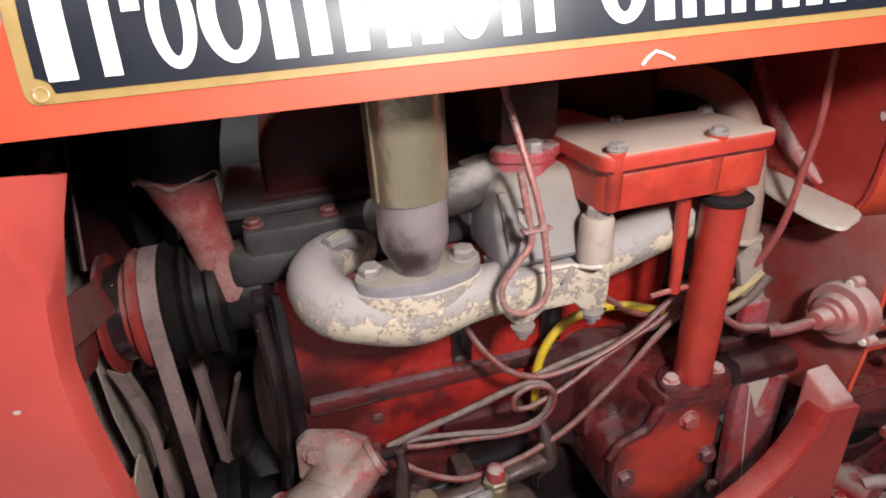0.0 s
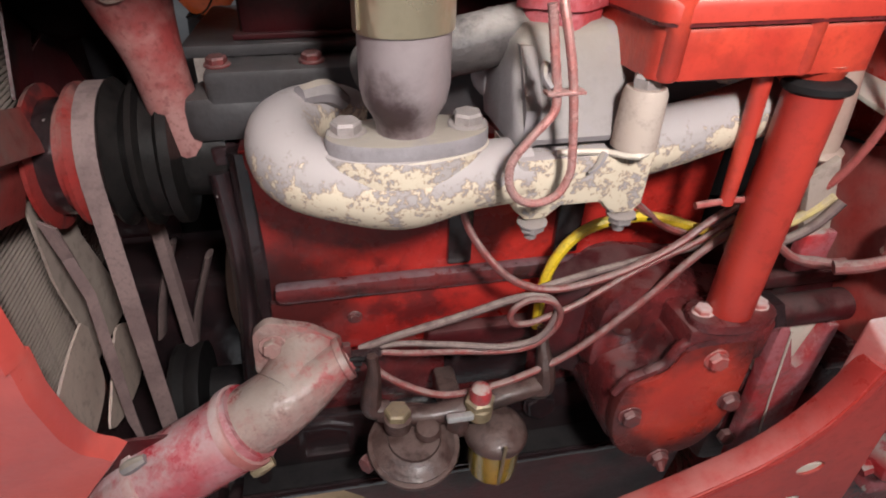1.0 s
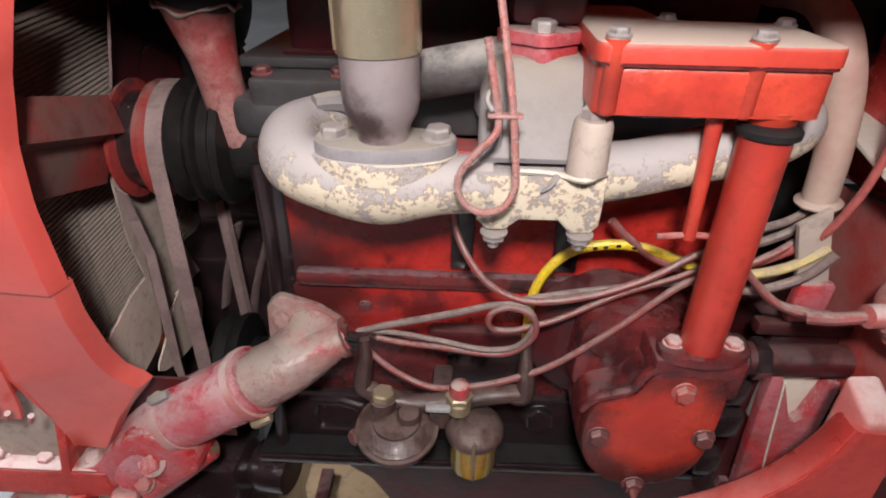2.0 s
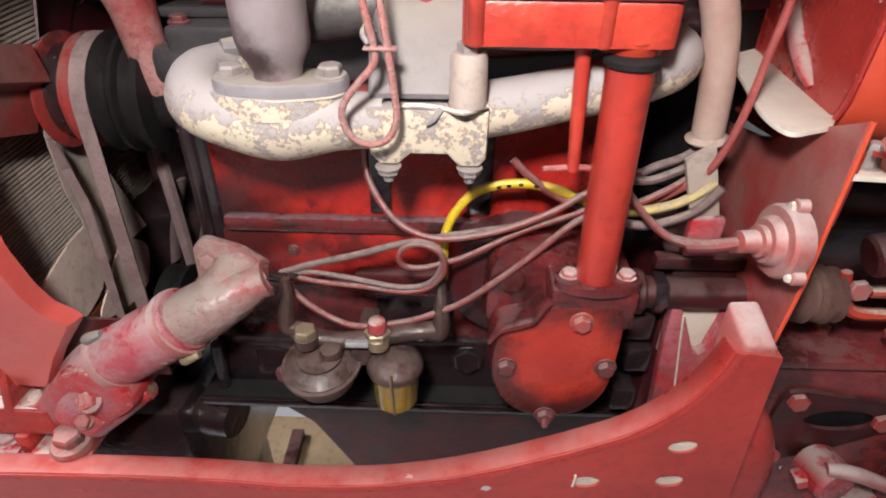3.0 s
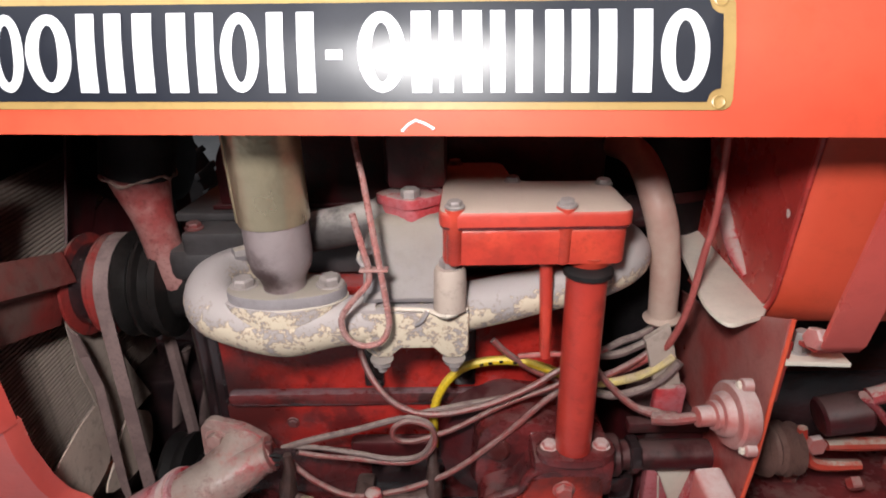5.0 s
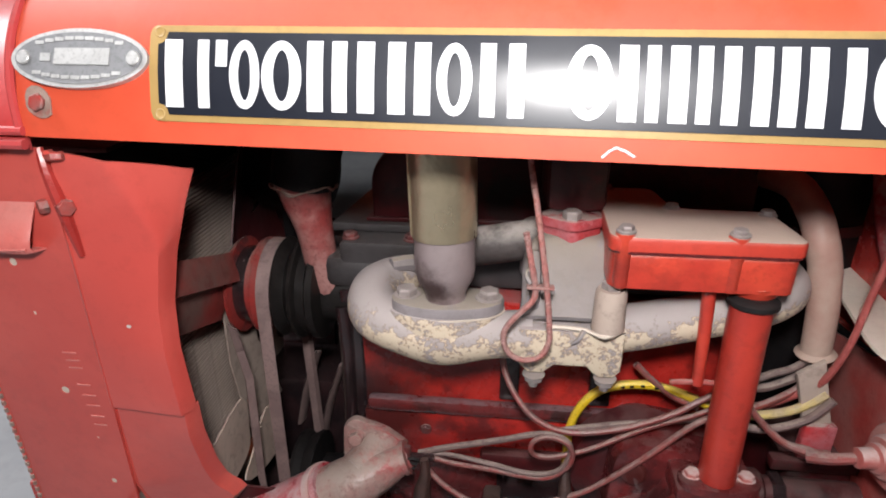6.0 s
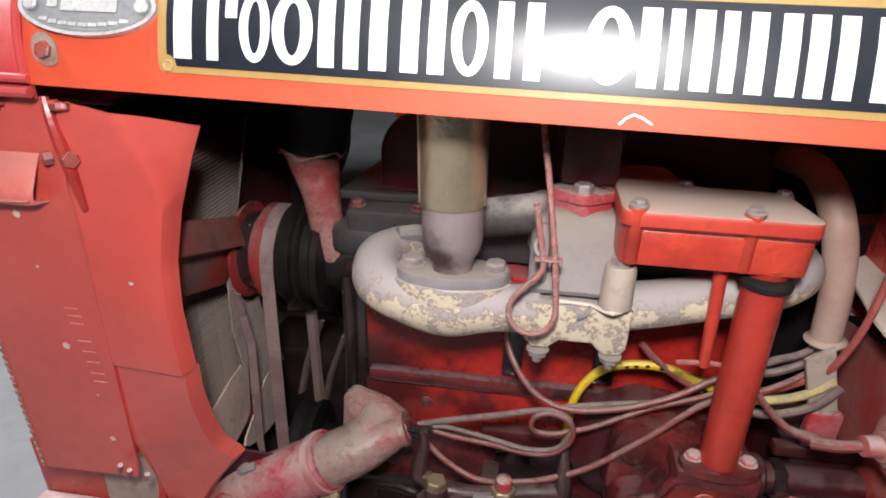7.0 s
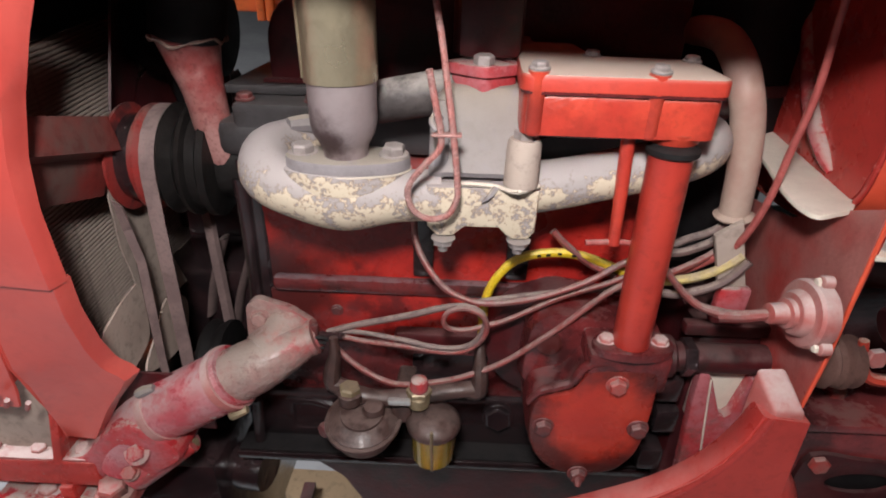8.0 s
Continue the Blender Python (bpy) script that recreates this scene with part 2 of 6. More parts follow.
BADGE_GREY = surface("badge_grey_enamel", (0.27, 0.27, 0.28), (0.22, 0.22, 0.23), 0.5, metal=0.4, scale=30, bump=0.05)
BADGE_METAL = surface("bare_aluminium", (0.66, 0.65, 0.64), (0.55, 0.54, 0.53), 0.42, metal=0.6, scale=40, bump=0.05)
AMBER = surface("amber_fuel_bowl", (0.26, 0.17, 0.015), (0.17, 0.105, 0.01), 0.15, dust=0.3, grime=0.2, scale=20, bump=0.03, coat=0.8)
FILTER_GREY = surface("oily_filter_casting", (0.07, 0.036, 0.031), (0.04, 0.023, 0.021), 0.32, dust=0.6, dust_col=(0.15, 0.1, 0.088), grime=0.4, scale=34, bump=0.4, lump=0.4, coat=0.1, speck=0.5)
HEAD_GREY = surface("dull_grey_head_paint", (0.055, 0.05, 0.052), (0.034, 0.03, 0.031), 0.5, dust=0.35, dust_col=(0.14, 0.125, 0.12), grime=0.3, scale=16, bump=0.15, lump=0.15, speck=0.3)
PULLEY_BLACK = surface("dusty_black_pulley", (0.008, 0.007, 0.007), (0.014, 0.012, 0.0115), 0.36, dust=0.2, dust_col=(0.05, 0.04, 0.037), grime=0.2, grime_col=(0.007, 0.006, 0.006), scale=26, bump=0.2, shine=0.25)
CONCRETE = surface("grey_concrete", (0.36, 0.36, 0.37), (0.3, 0.3, 0.315), 0.8, grime=0.1, grime_col=(0.2, 0.2, 0.21), scale=2, bump=0.05, fine=40, speck=0.15)
WALL_GREY = surface("shed_wall_paint", (0.14, 0.135, 0.13), (0.11, 0.105, 0.1), 0.8, scale=2, bump=0.1)
TAN = surface("tan_board", (0.303, 0.209, 0.121), (0.275, 0.187, 0.11), 0.7, scale=6, bump=0.08)
ORANGE = surface("orange_machine_paint", (0.75, 0.13, 0.015), (0.65, 0.1, 0.012), 0.4, grime=0.1, scale=8, bump=0.05)
CORE_DARK = surface("radiator_core_dust", (0.4, 0.31, 0.26), (0.28, 0.21, 0.18), 0.8, grime=0.3, grime_col=(0.14, 0.1, 0.085), scale=9, bump=0.2)
FIN = surface("radiator_fin", (0.46, 0.37, 0.32), (0.34, 0.27, 0.235), 0.6, metal=0.1, grime=0.3, grime_col=(0.26, 0.19, 0.16), scale=9, bump=0.1)
CAP_RED = surface("aged_cap_paint", (0.5, 0.054, 0.054), (0.43, 0.066, 0.066), 0.42, dust=0.12, dust_col=(0.52, 0.3, 0.29), grime=0.15, grime_col=(0.3, 0.06, 0.055), scale=9, bump=0.06, chips=0.3, coat=0.15, lump=0.14, speck=0.25)
HOSE_PINK = surface("painted_rubber_hose", (0.42, 0.045, 0.06), (0.44, 0.2, 0.215), 0.24, dust=0.95, dust_col=(0.45, 0.335, 0.33), grime=0.35, grime_col=(0.27, 0.07, 0.075), scale=16, bump=0.2, chips=0.7, lump=0.3, speck=0.3, soft=(0.4, 0.58))
BLADE_CREAM = surface("dust_caked_blade", (0.54, 0.42, 0.355), (0.45, 0.335, 0.285), 0.6, dust=0.3, dust_col=(0.55, 0.45, 0.39), grime=0.2, grime_col=(0.22, 0.13, 0.115), scale=9, bump=0.15, lump=0.1, chips=0.2, chip_col=(0.2, 0.09, 0.08))
SCAB = surface("dried_dust_and_primer", (0.34, 0.25, 0.21), (0.27, 0.18, 0.15), 0.75, grime=0.6, grime_col=(0.3, 0.07, 0.055), scale=60, bump=0.4, lump=0.3, speck=0.4)
STEP_PINK = surface("sheen_and_scratch_pink", (0.62, 0.14, 0.12), (0.58, 0.19, 0.17), 0.3, dust=0.4, dust_col=(0.6, 0.4, 0.36), scale=14, bump=0.1, speck=0.2)
PINK_METAL = surface("pink_dusty_metal", (0.38, 0.09, 0.08), (0.4, 0.2, 0.185), 0.45, dust=0.9, dust_col=(0.53, 0.43, 0.41), grime=0.2, grime_col=(0.22, 0.08, 0.075), scale=22, bump=0.2, lump=0.2, speck=0.2, soft=(0.15, 0.6))


def mottled_manifold(name, bias):
    """Cream heat-resistant coat, flaked to grey-brown iron in spots and grey with soot on its upper side."""
    mat, nodes, links, bsdf = material(name)
    coords = nodes.new("ShaderNodeTexCoord")
    spots = nodes.new("ShaderNodeTexNoise")
    spots.inputs["Scale"].default_value, spots.inputs["Detail"].default_value, spots.inputs["Roughness"].default_value = 230, 7, 0.66
    links.new(coords.outputs["Object"], spots.inputs["Vector"])
    big = nodes.new("ShaderNodeTexNoise")
    big.inputs["Scale"].default_value, big.inputs["Detail"].default_value = 48, 6
    links.new(coords.outputs["Object"], big.inputs["Vector"])
    geo = nodes.new("ShaderNodeNewGeometry")
    split = nodes.new("ShaderNodeSeparateXYZ")
    links.new(geo.outputs["Normal"], split.inputs[0])
    # flaking grows towards the upward side
    lift = nodes.new("ShaderNodeMath")
    lift.operation = "MULTIPLY_ADD"
    floor_at = nodes.new("ShaderNodeMath")
    floor_at.operation = "MAXIMUM"
    links.new(split.outputs["Z"], floor_at.inputs[0])
    floor_at.inputs[1].default_value = -0.05
    links.new(floor_at.outputs[0], lift.inputs[0])
    lift.inputs[1].default_value = 0.37
    links.new(big.outputs["Fac"], lift.inputs[2])
    total = nodes.new("ShaderNodeMath")
    total.operation = "ADD"
    links.new(lift.outputs[0], total.inputs[0])
    links.new(spots.outputs["Fac"], total.inputs[1])
    mask = nodes.new("ShaderNodeMapRange")
    mask.inputs["From Min"].default_value, mask.inputs["From Max"].default_value = 0.97 - bias, 1.2 - bias
    links.new(total.outputs[0], mask.inputs["Value"])
    ramp = nodes.new("ShaderNodeValToRGB")
    links.new(mask.outputs["Result"], ramp.inputs["Fac"])
    stops = ((0.0, (0.58, 0.485, 0.37)), (0.3, (0.54, 0.44, 0.33)), (0.4, (0.5, 0.36, 0.25)), (0.46, (0.27, 0.185, 0.14)), (0.55, (0.27, 0.225, 0.21)), (1.0, (0.36, 0.315, 0.305)))
    while len(ramp.color_ramp.elements) < len(stops):
        ramp.color_ramp.elements.new(0.5)
    for stop, (place, tone) in zip(ramp.color_ramp.elements, stops):
        stop.position, stop.color = place, (*tone, 1)
    links.new(ramp.outputs["Color"], bsdf.inputs["Base Color"])
    bsdf.inputs["Roughness"].default_value = 0.75
    relief = nodes.new("ShaderNodeBump")
    relief.invert = True
    relief.inputs["Strength"].default_value, relief.inputs["Distance"].default_value = 0.4, 0.001
    links.new(mask.outputs["Result"], relief.inputs["Height"])
    links.new(relief.outputs["Normal"], bsdf.inputs["Normal"])
    return mat


MANIFOLD = mottled_manifold("flaking_cream_coat", 0.025)
MANIFOLD_REAR = mottled_manifold("mostly_flaked_cream_coat", 0.09)


# ---- builders ----
# the parts are moved and stretched by these maps to fit the camera's view
ENGINE_FIT = Matrix(((0.9962, 0.0004, 0.0108, -0.0025), (0.0099, 1.1609, -0.0699, 0.0053), (-0.0033, -0.1136, 1.0416, 0.021), (0, 0, 0, 1)))
FRONT = Matrix(((0.9137, 0, 0.0517, -0.0192), (0, 1, -0.0563, 0.0159), (0.0028, 0, 0.9386, 0.1098), (0, 0, 0, 1)))
HERE = Matrix()
FAN = Matrix.Translation((0.033, -0.016, 0.009))
sites = {}


def thing(name, at, label, category, group="", kind="", shift=(0, 0, 0), site=ENGINE_FIT):
    ob = new(name)
    ob.empty_display_size = 0.02
    sites[ob.name] = Matrix.Translation(shift) @ site
    ob.matrix_basis = Matrix.Translation(sites[ob.name] @ Vector(at))
    return tagged(ob, label, category, group, kind)


def site_of(ob):
    while ob.parent is not None:
        ob = ob.parent
    return sites[ob.name]


def part(name, bm, mat, parent=None, label="", angle=38, site=None):
    site = site or (ENGINE_FIT if parent is None else site_of(parent))
    bmesh.ops.transform(bm, matrix=site, verts=bm.verts)
    mesh = bpy.data.meshes.new(name)
    bmesh.ops.recalc_face_normals(bm, faces=bm.faces)
    bm.to_mesh(mesh)
    bm.free()
    mesh.materials.append(mat)
    mesh.shade_smooth()
    mesh.set_sharp_from_angle(angle=radians(angle))
    ob = new(name, mesh)
    if parent is not None:
        hang(ob, parent)
    else:
        sites[ob.name] = site
    return tagged(ob, label)


def hang(ob, parent):
    m, up = Matrix(), parent
    while up is not None:
        m = up.matrix_basis.copy() @ m if up.parent is None else up.matrix_parent_inverse @ up.matrix_basis @ m
        up = up.parent
    ob.parent = parent
    ob.matrix_parent_inverse = m.inverted()


def box(bm, x0, x1, y0, y1, z0, z1, bevel=0.002, m=None):
    made = bmesh.ops.create_cube(bm, size=1, matrix=Matrix.LocRotScale(((x0 + x1) / 2, (y0 + y1) / 2, (z0 + z1) / 2), None, (x1 - x0, y1 - y0, z1 - z0)))
    verts = made["verts"]
    if m is not None:
        bmesh.ops.transform(bm, matrix=m, verts=verts)
    if bevel:
        edges = list({e for v in verts for e in v.link_edges})
        bmesh.ops.bevel(bm, geom=edges, offset=bevel, segments=2, affect="EDGES", profile=0.5)
    return bm


def ring_frame(d):
    d = Vector(d).normalized()
    side = d.cross(Vector((0, 0, 1)))
    if side.length < 1e-3:
        side = Vector((1, 0, 0))
    side.normalize()
    return side, side.cross(d).normalized()


def lathe(bm, profile, at, axis, seg=24):
    """profile: (radius, height along axis), capped where the radius is above nought."""
    axis = Vector(axis).normalized()
    u, v = ring_frame(axis)
    rings = []
    for r, h in profile:
        rings.append([bm.verts.new(Vector(at) + axis * h + (u * math.cos(a) + v * math.sin(a)) * max(r, 1e-5)) for a in (2 * math.pi * k / seg for k in range(seg))])
    for a, b in zip(rings, rings[1:]):
        for k in range(seg):
            bm.faces.new((a[k], a[(k + 1) % seg], b[(k + 1) % seg], b[k]))
    bm.faces.new(rings[0])
    bm.faces.new(rings[-1])
    return bm


def cyl(bm, a, b, r, r2=None, seg=20, edge=0.0):
    a, b = Vector(a), Vector(b)
    h, r2 = (b - a).length, r if r2 is None else r2
    prof = [(r, 0), (r2, h)]
    if edge:
        prof = [(r - edge, 0), (r, edge), (r2, h - edge), (r2 - edge, h)]
    return lathe(bm, prof, a, b - a, seg)


def spline(pts, steps):
    pts = [np.array(p, float) for p in pts]
    full = [2 * pts[0] - pts[1], *pts, 2 * pts[-1] - pts[-2]]
    out = []
    for i in range(1, len(full) - 2):
        p0, p1, p2, p3 = full[i - 1 : i + 3]
        for k in range(steps):
            t = k / steps
            out.append(0.5 * (2 * p1 + (p2 - p0) * t + (2 * p0 - 5 * p1 + 4 * p2 - p3) * t * t + (3 * p1 - p0 - 3 * p2 + p3) * t**3))
    out.append(pts[-1])
    return out


def sweep(bm, pts, r, seg=10, steps=5, flat=(1.0, 1.0)):
    """A round (or flattened) bar along a smooth line; r one radius or one for each point."""
    radii = [r] * len(pts) if not isinstance(r, (list, tuple)) else list(r)
    line = spline([(*p, q) for p, q in zip(pts, radii)], steps) if steps > 1 else [np.array((*p, q)) for p, q in zip(pts, radii)]
    u = None
    rings = []
    for i, p in enumerate(line):
        d = Vector(line[min(i + 1, len(line) - 1)][:3] - line[max(i - 1, 0)][:3]).normalized()
        if u is None:
            u = ring_frame(d)[0]
        u = (u - d * u.dot(d)).normalized()
        v = d.cross(u)
        rings.append([bm.verts.new(Vector(p[:3]) + (u * math.cos(a) * flat[0] + v * math.sin(a) * flat[1]) * float(p[3])) for a in (2 * math.pi * k / seg for k in range(seg))])
    for a, b in zip(rings, rings[1:]):
        for k in range(seg):
            bm.faces.new((a[k], a[(k + 1) % seg], b[(k + 1) % seg], b[k]))
    bm.faces.new(rings[0])
    bm.faces.new(rings[-1])
    return bm


def plate(bm, loops, lift, thick, bevel=0.0, m=None):
    """A plate from a flat outline with holes: loops of (a, b); m turns (a, b, depth) into the world."""
    edges = []
    for loop in loops:
        vs = [bm.verts.new((a, b, lift)) for a, b in loop]
        edges += [bm.edges.new((vs[k], vs[(k + 1) % len(vs)])) for k in range(len(vs))]
    made = bmesh.ops.triangle_fill(bm, edges=edges, use_beauty=True, use_dissolve=False)
    faces = [g for g in made["geom"] if isinstance(g, bmesh.types.BMFace)]
    out = bmesh.ops.extrude_face_region(bm, geom=faces)
    moved = [g for g in out["geom"] if isinstance(g, bmesh.types.BMVert)]
    bmesh.ops.translate(bm, vec=(0, 0, thick), verts=moved)
    if bevel:
        rim = [e for f in out["geom"] if isinstance(f, bmesh.types.BMFace) for e in f.edges if any(len(set(g.verts) & set(moved)) < len(g.verts) for g in e.link_faces)]
        bmesh.ops.bevel(bm, geom=list(set(rim)), offset=bevel, segments=2, affect="EDGES", profile=0.5)
    if m is not None:
        bmesh.ops.transform(bm, matrix=m, verts=bm.verts)
    return bm


def xz(y):
    """Outline (x, z) standing upright at depth y; thickness grows towards the viewer's side (-y)."""
    return Matrix(((1, 0, 0, 0), (0, 0, -1, y), (0, 1, 0, 0), (0, 0, 0, 1)))


def xy(z):
    return Matrix.Translation((0, 0, z))


def yz(x):
    """Outline (y, z) across the machine at x; thickness grows to +x."""
    return Matrix(((0, 0, 1, x), (1, 0, 0, 0), (0, 1, 0, 0), (0, 0, 0, 1)))


def smooth_loop(pts, steps=5):
    n, out = len(pts), []
    p = [np.array(q, float) for q in pts]
    for i in range(n):
        p0, p1, p2, p3 = p[i - 1], p[i], p[(i + 1) % n], p[(i + 2) % n]
        for k in range(steps):
            t = k / steps
            out.append(tuple(0.5 * (2 * p1 + (p2 - p0) * t + (2 * p0 - 5 * p1 + 4 * p2 - p3) * t * t + (3 * p1 - p0 - 3 * p2 + p3) * t**3)))
    return out


def round_loop(pts, r, n=4):
    """An outline with every corner filleted over about r metres."""
    out = []
    for i, p in enumerate(pts):
        p, a, b = Vector(p), Vector(pts[i - 1]), Vector(pts[(i + 1) % len(pts)])
        q0 = p + (a - p).normalized() * min(r, (a - p).length * 0.45)
        q1 = p + (b - p).normalized() * min(r, (b - p).length * 0.45)
        for k in range(n + 1):
            t = k / n
            out.append(tuple(q0 * (1 - t) ** 2 + p * 2 * t * (1 - t) + q1 * t * t))
    return out


def oval(cx, cy, rx, ry, n=28, turn=0.0):
    c, s = math.cos(turn), math.sin(turn)
    return [(cx + rx * math.cos(a) * c - ry * math.sin(a) * s, cy + rx * math.cos(a) * s + ry * math.sin(a) * c) for a in (2 * math.pi * k / n for k in range(n))]


bolt_meshes = {}


def bolt_mesh(r, h, washer, mat):
    key = (r, h, washer, mat.name)
    if key not in bolt_meshes:
        bm = bmesh.new()
        if washer:
            lathe(bm, [(washer, 0), (washer, 0.0012), (washer - 0.0008, 0.002)], (0, 0, 0), (0, 0, 1), 18)
        lathe(bm, [(r, 0.001), (r, h * 0.8), (r * 0.86, h), (r * 0.5, h * 1.02)], (0, 0, 0), (0, 0, 1), 6)
        bmesh.ops.recalc_face_normals(bm, faces=bm.faces)
        mesh = bpy.data.meshes.new("bolt")
        bm.to_mesh(mesh)
        bm.free()
        mesh.materials.append(mat)
        bolt_meshes[key] = mesh
    return bolt_meshes[key]


def bolt(parent, at, axis, r=0.009, h=0.008, washer=0.0, mat=None, label="", name="bolt"):
    ob = new(name, bolt_mesh(r, h, washer, mat or BOLT_GREY))
    hang(ob, parent)
    turn = Vector((0, 0, 1)).rotation_difference(Vector(axis)).to_matrix().to_4x4()
    ob.matrix_basis = Matrix.Translation(site_of(parent) @ Vector(at)) @ turn @ pose(0, 0, 0, 0, 0, (sum(at) * 5000) % 60)
    return tagged(ob, label)


# ---- the shed ----
def slab(name, x0, x1, y0, y1, z0, z1, mat, label, category):
    return tagged(part(name, box(bmesh.new(), x0, x1, y0, y1, z0, z1, 0), mat, site=HERE), label, category, kind="structure")


slab("floor", -8, 8, -6, 9, -0.2, 0, CONCRETE, "bare grey concrete shed floor", "floor")
slab("wall_north", -8, 8, 9, 9.2, 0, 4.2, WALL_GREY, "plain grey shed wall", "wall")
slab("wall_south", -8, 8, -6.2, -6, 0, 4.2, WALL_GREY, "plain grey shed wall", "wall")
slab("wall_west", -8.2, -8, -6, 9, 0, 4.2, WALL_GREY, "plain grey shed wall", "wall")
slab("wall_east", 8, 8.2, -6, 9, 0, 4.2, WALL_GREY, "plain grey shed wall", "wall")
slab("ceiling", -8.2, 8.2, -6.2, 9.2, 4.2, 4.4, WALL_GREY, "plain pale shed ceiling", "ceiling")

# ---- hood ----
HOOD_Z = 1.296
HOOD_CURVE = [(0.0, 0.0), (0.002, 0.016), (0.0045, 0.03), (0.0095, 0.05), (0.0175, 0.07), (0.029, 0.09), (0.046, 0.112), (0.07, 0.132), (0.11, 0.152), (0.17, 0.166), (0.23, 0.169)]


def hood_edge(x):
    return 0.3577 - 0.057 * x


def hood_lift(x):
    """The hood rises a little towards its front."""
    return HOOD_Z + 0.003 - 0.007 * x


def hood_at(x, dz, off=0.0):
    """A point of the hood's side at height dz above its lower edge, off metres out from the sheet."""
    zs = [c[1] for c in HOOD_CURVE]
    y = float(np.interp(dz, zs, [c[0] for c in HOOD_CURVE]))
    slope = (float(np.interp(dz + 0.004, zs, [c[0] for c in HOOD_CURVE])) - float(np.interp(dz - 0.004, zs, [c[0] for c in HOOD_CURVE]))) / 0.008
    n = Vector((-0.057, -1, slope)).normalized()
    return Vector((x, hood_edge(x) + y, hood_lift(x) + dz)) + n * off


def hood_sheet(bm, x0, x1, thick, nx=14):
    centre = 0.64
    xs = [x0 + (x1 - x0) * k / nx for k in range(nx + 1)]
    outer, inner = [], []
    for x in xs:
        e, base = hood_edge(x), hood_lift(x)
        span = centre - e
        near = [(e + y * span / 0.23, base + z) if y > 0.1 else (e + y, base + z) for y, z in HOOD_CURVE]
        ring = near + [(2 * centre - y, z) for y, z in reversed(near[:-1])]
        lip = [(e + 0.010, base + 0.004), (e + 0.0012, base + 0.0003)]
        ring = lip + ring + [(2 * centre - y, z) for y, z in reversed(lip)]
        outer.append([bm.verts.new((x, y, z)) for y, z in ring])
        inner.append([bm.verts.new((x, centre + (y - centre) * (1 - thick / 0.2), z - (thick if 4 < i < len(ring) - 5 else -0.001))) for i, (y, z) in enumerate(ring)])
    n = len(outer[0])
    for a in range(nx):
        for k in range(n - 1):
            bm.faces.new((outer[a][k], outer[a][k + 1], outer[a + 1][k + 1], outer[a + 1][k]))
            bm.faces.new((inner[a][k + 1], inner[a][k], inner[a + 1][k], inner[a + 1][k + 1]))
        for k in (0, n - 1):
            bm.faces.new((outer[a][k], outer[a + 1][k], inner[a + 1][k], inner[a][k]))
    for a in (0, nx):
        for k in range(n - 1):
            bm.faces.new((outer[a][k], outer[a][k + 1], inner[a][k + 1], inner[a][k]))
    return bm


def hood_patch(bm, x0, x1, d0, d1, off, nx=6, nz=4, thick=0.0004):
    grid = [[[bm.verts.new(hood_at(x0 + (x1 - x0) * i / nx, d0 + (d1 - d0) * k / nz, o)) for k in range(nz + 1)] for i in range(nx + 1)] for o in (off, off + thick)]
    for i in range(nx):
        for k in range(nz):
            for s, g in enumerate(grid):
                f = (g[i][k], g[i + 1][k], g[i + 1][k + 1], g[i][k + 1])
                bm.faces.new(f if s else f[::-1])
    for i in range(nx):
        for k in (0, nz):
            bm.faces.new((grid[0][i][k], grid[0][i + 1][k], grid[1][i + 1][k], grid[1][i][k]))
    for k in range(nz):
        for i in (0, nx):
            bm.faces.new((grid[0][i][k], grid[0][i][k + 1], grid[1][i][k + 1], grid[1][i][k]))
    return bm


hood = thing("engine_hood", (0.2, 0.64, 1.27), "glossy orange-red sheet-metal tractor hood with a long black decal", "tractor hood", site=HERE)
part("hood_panel", hood_sheet(bmesh.new(), -0.149, 1.1, 0.003), HOOD_RED, hood)


def hood_strip(cols, off, nz=5, thick=0.0004):
    """A thin sheet on the hood from columns of (x, lower dz, upper dz)."""
    bm = bmesh.new()
    grid = [[[bm.verts.new(hood_at(x, d0 + (d1 - d0) * k / nz, o)) for k in range(nz + 1)] for x, d0, d1 in cols] for o in (off, off + thick)]
    n = len(cols) - 1
    for i in range(n):
        for k in range(nz):
            for s, g in enumerate(grid):
                f = (g[i][k], g[i + 1][k], g[i + 1][k + 1], g[i][k + 1])
                bm.faces.new(f if s else f[::-1])
        for k in (0, nz):
            bm.faces.new((grid[0][i][k], grid[0][i + 1][k], grid[1][i + 1][k], grid[1][i][k]))
    for k in range(nz):
        for i in (0, n):
            bm.faces.new((grid[0][i][k], grid[0][i][k + 1], grid[1][i][k + 1], grid[1][i][k]))
    return bm


def cornered(x0, x1, d0, d1, r, hollow, n=6):
    """Columns of a long panel whose corners are rounded, or hollowed out."""
    ends = []
    for k in range(n + 1):
        u = r * k / n
        ends.append((u, math.sqrt(r * r - u * u) if hollow else r - math.sqrt(r * r - (r - u) ** 2)))
    low, high = [(x0 + u, d0 + w, d1 - w) for u, w in ends], [(x1 - u, d0 + w, d1 - w) for u, w in reversed(ends)]
    mid = [(x0 + (x1 - x0) * k / 14, d0, d1) for k in range(1, 14)]
    return low + mid + high


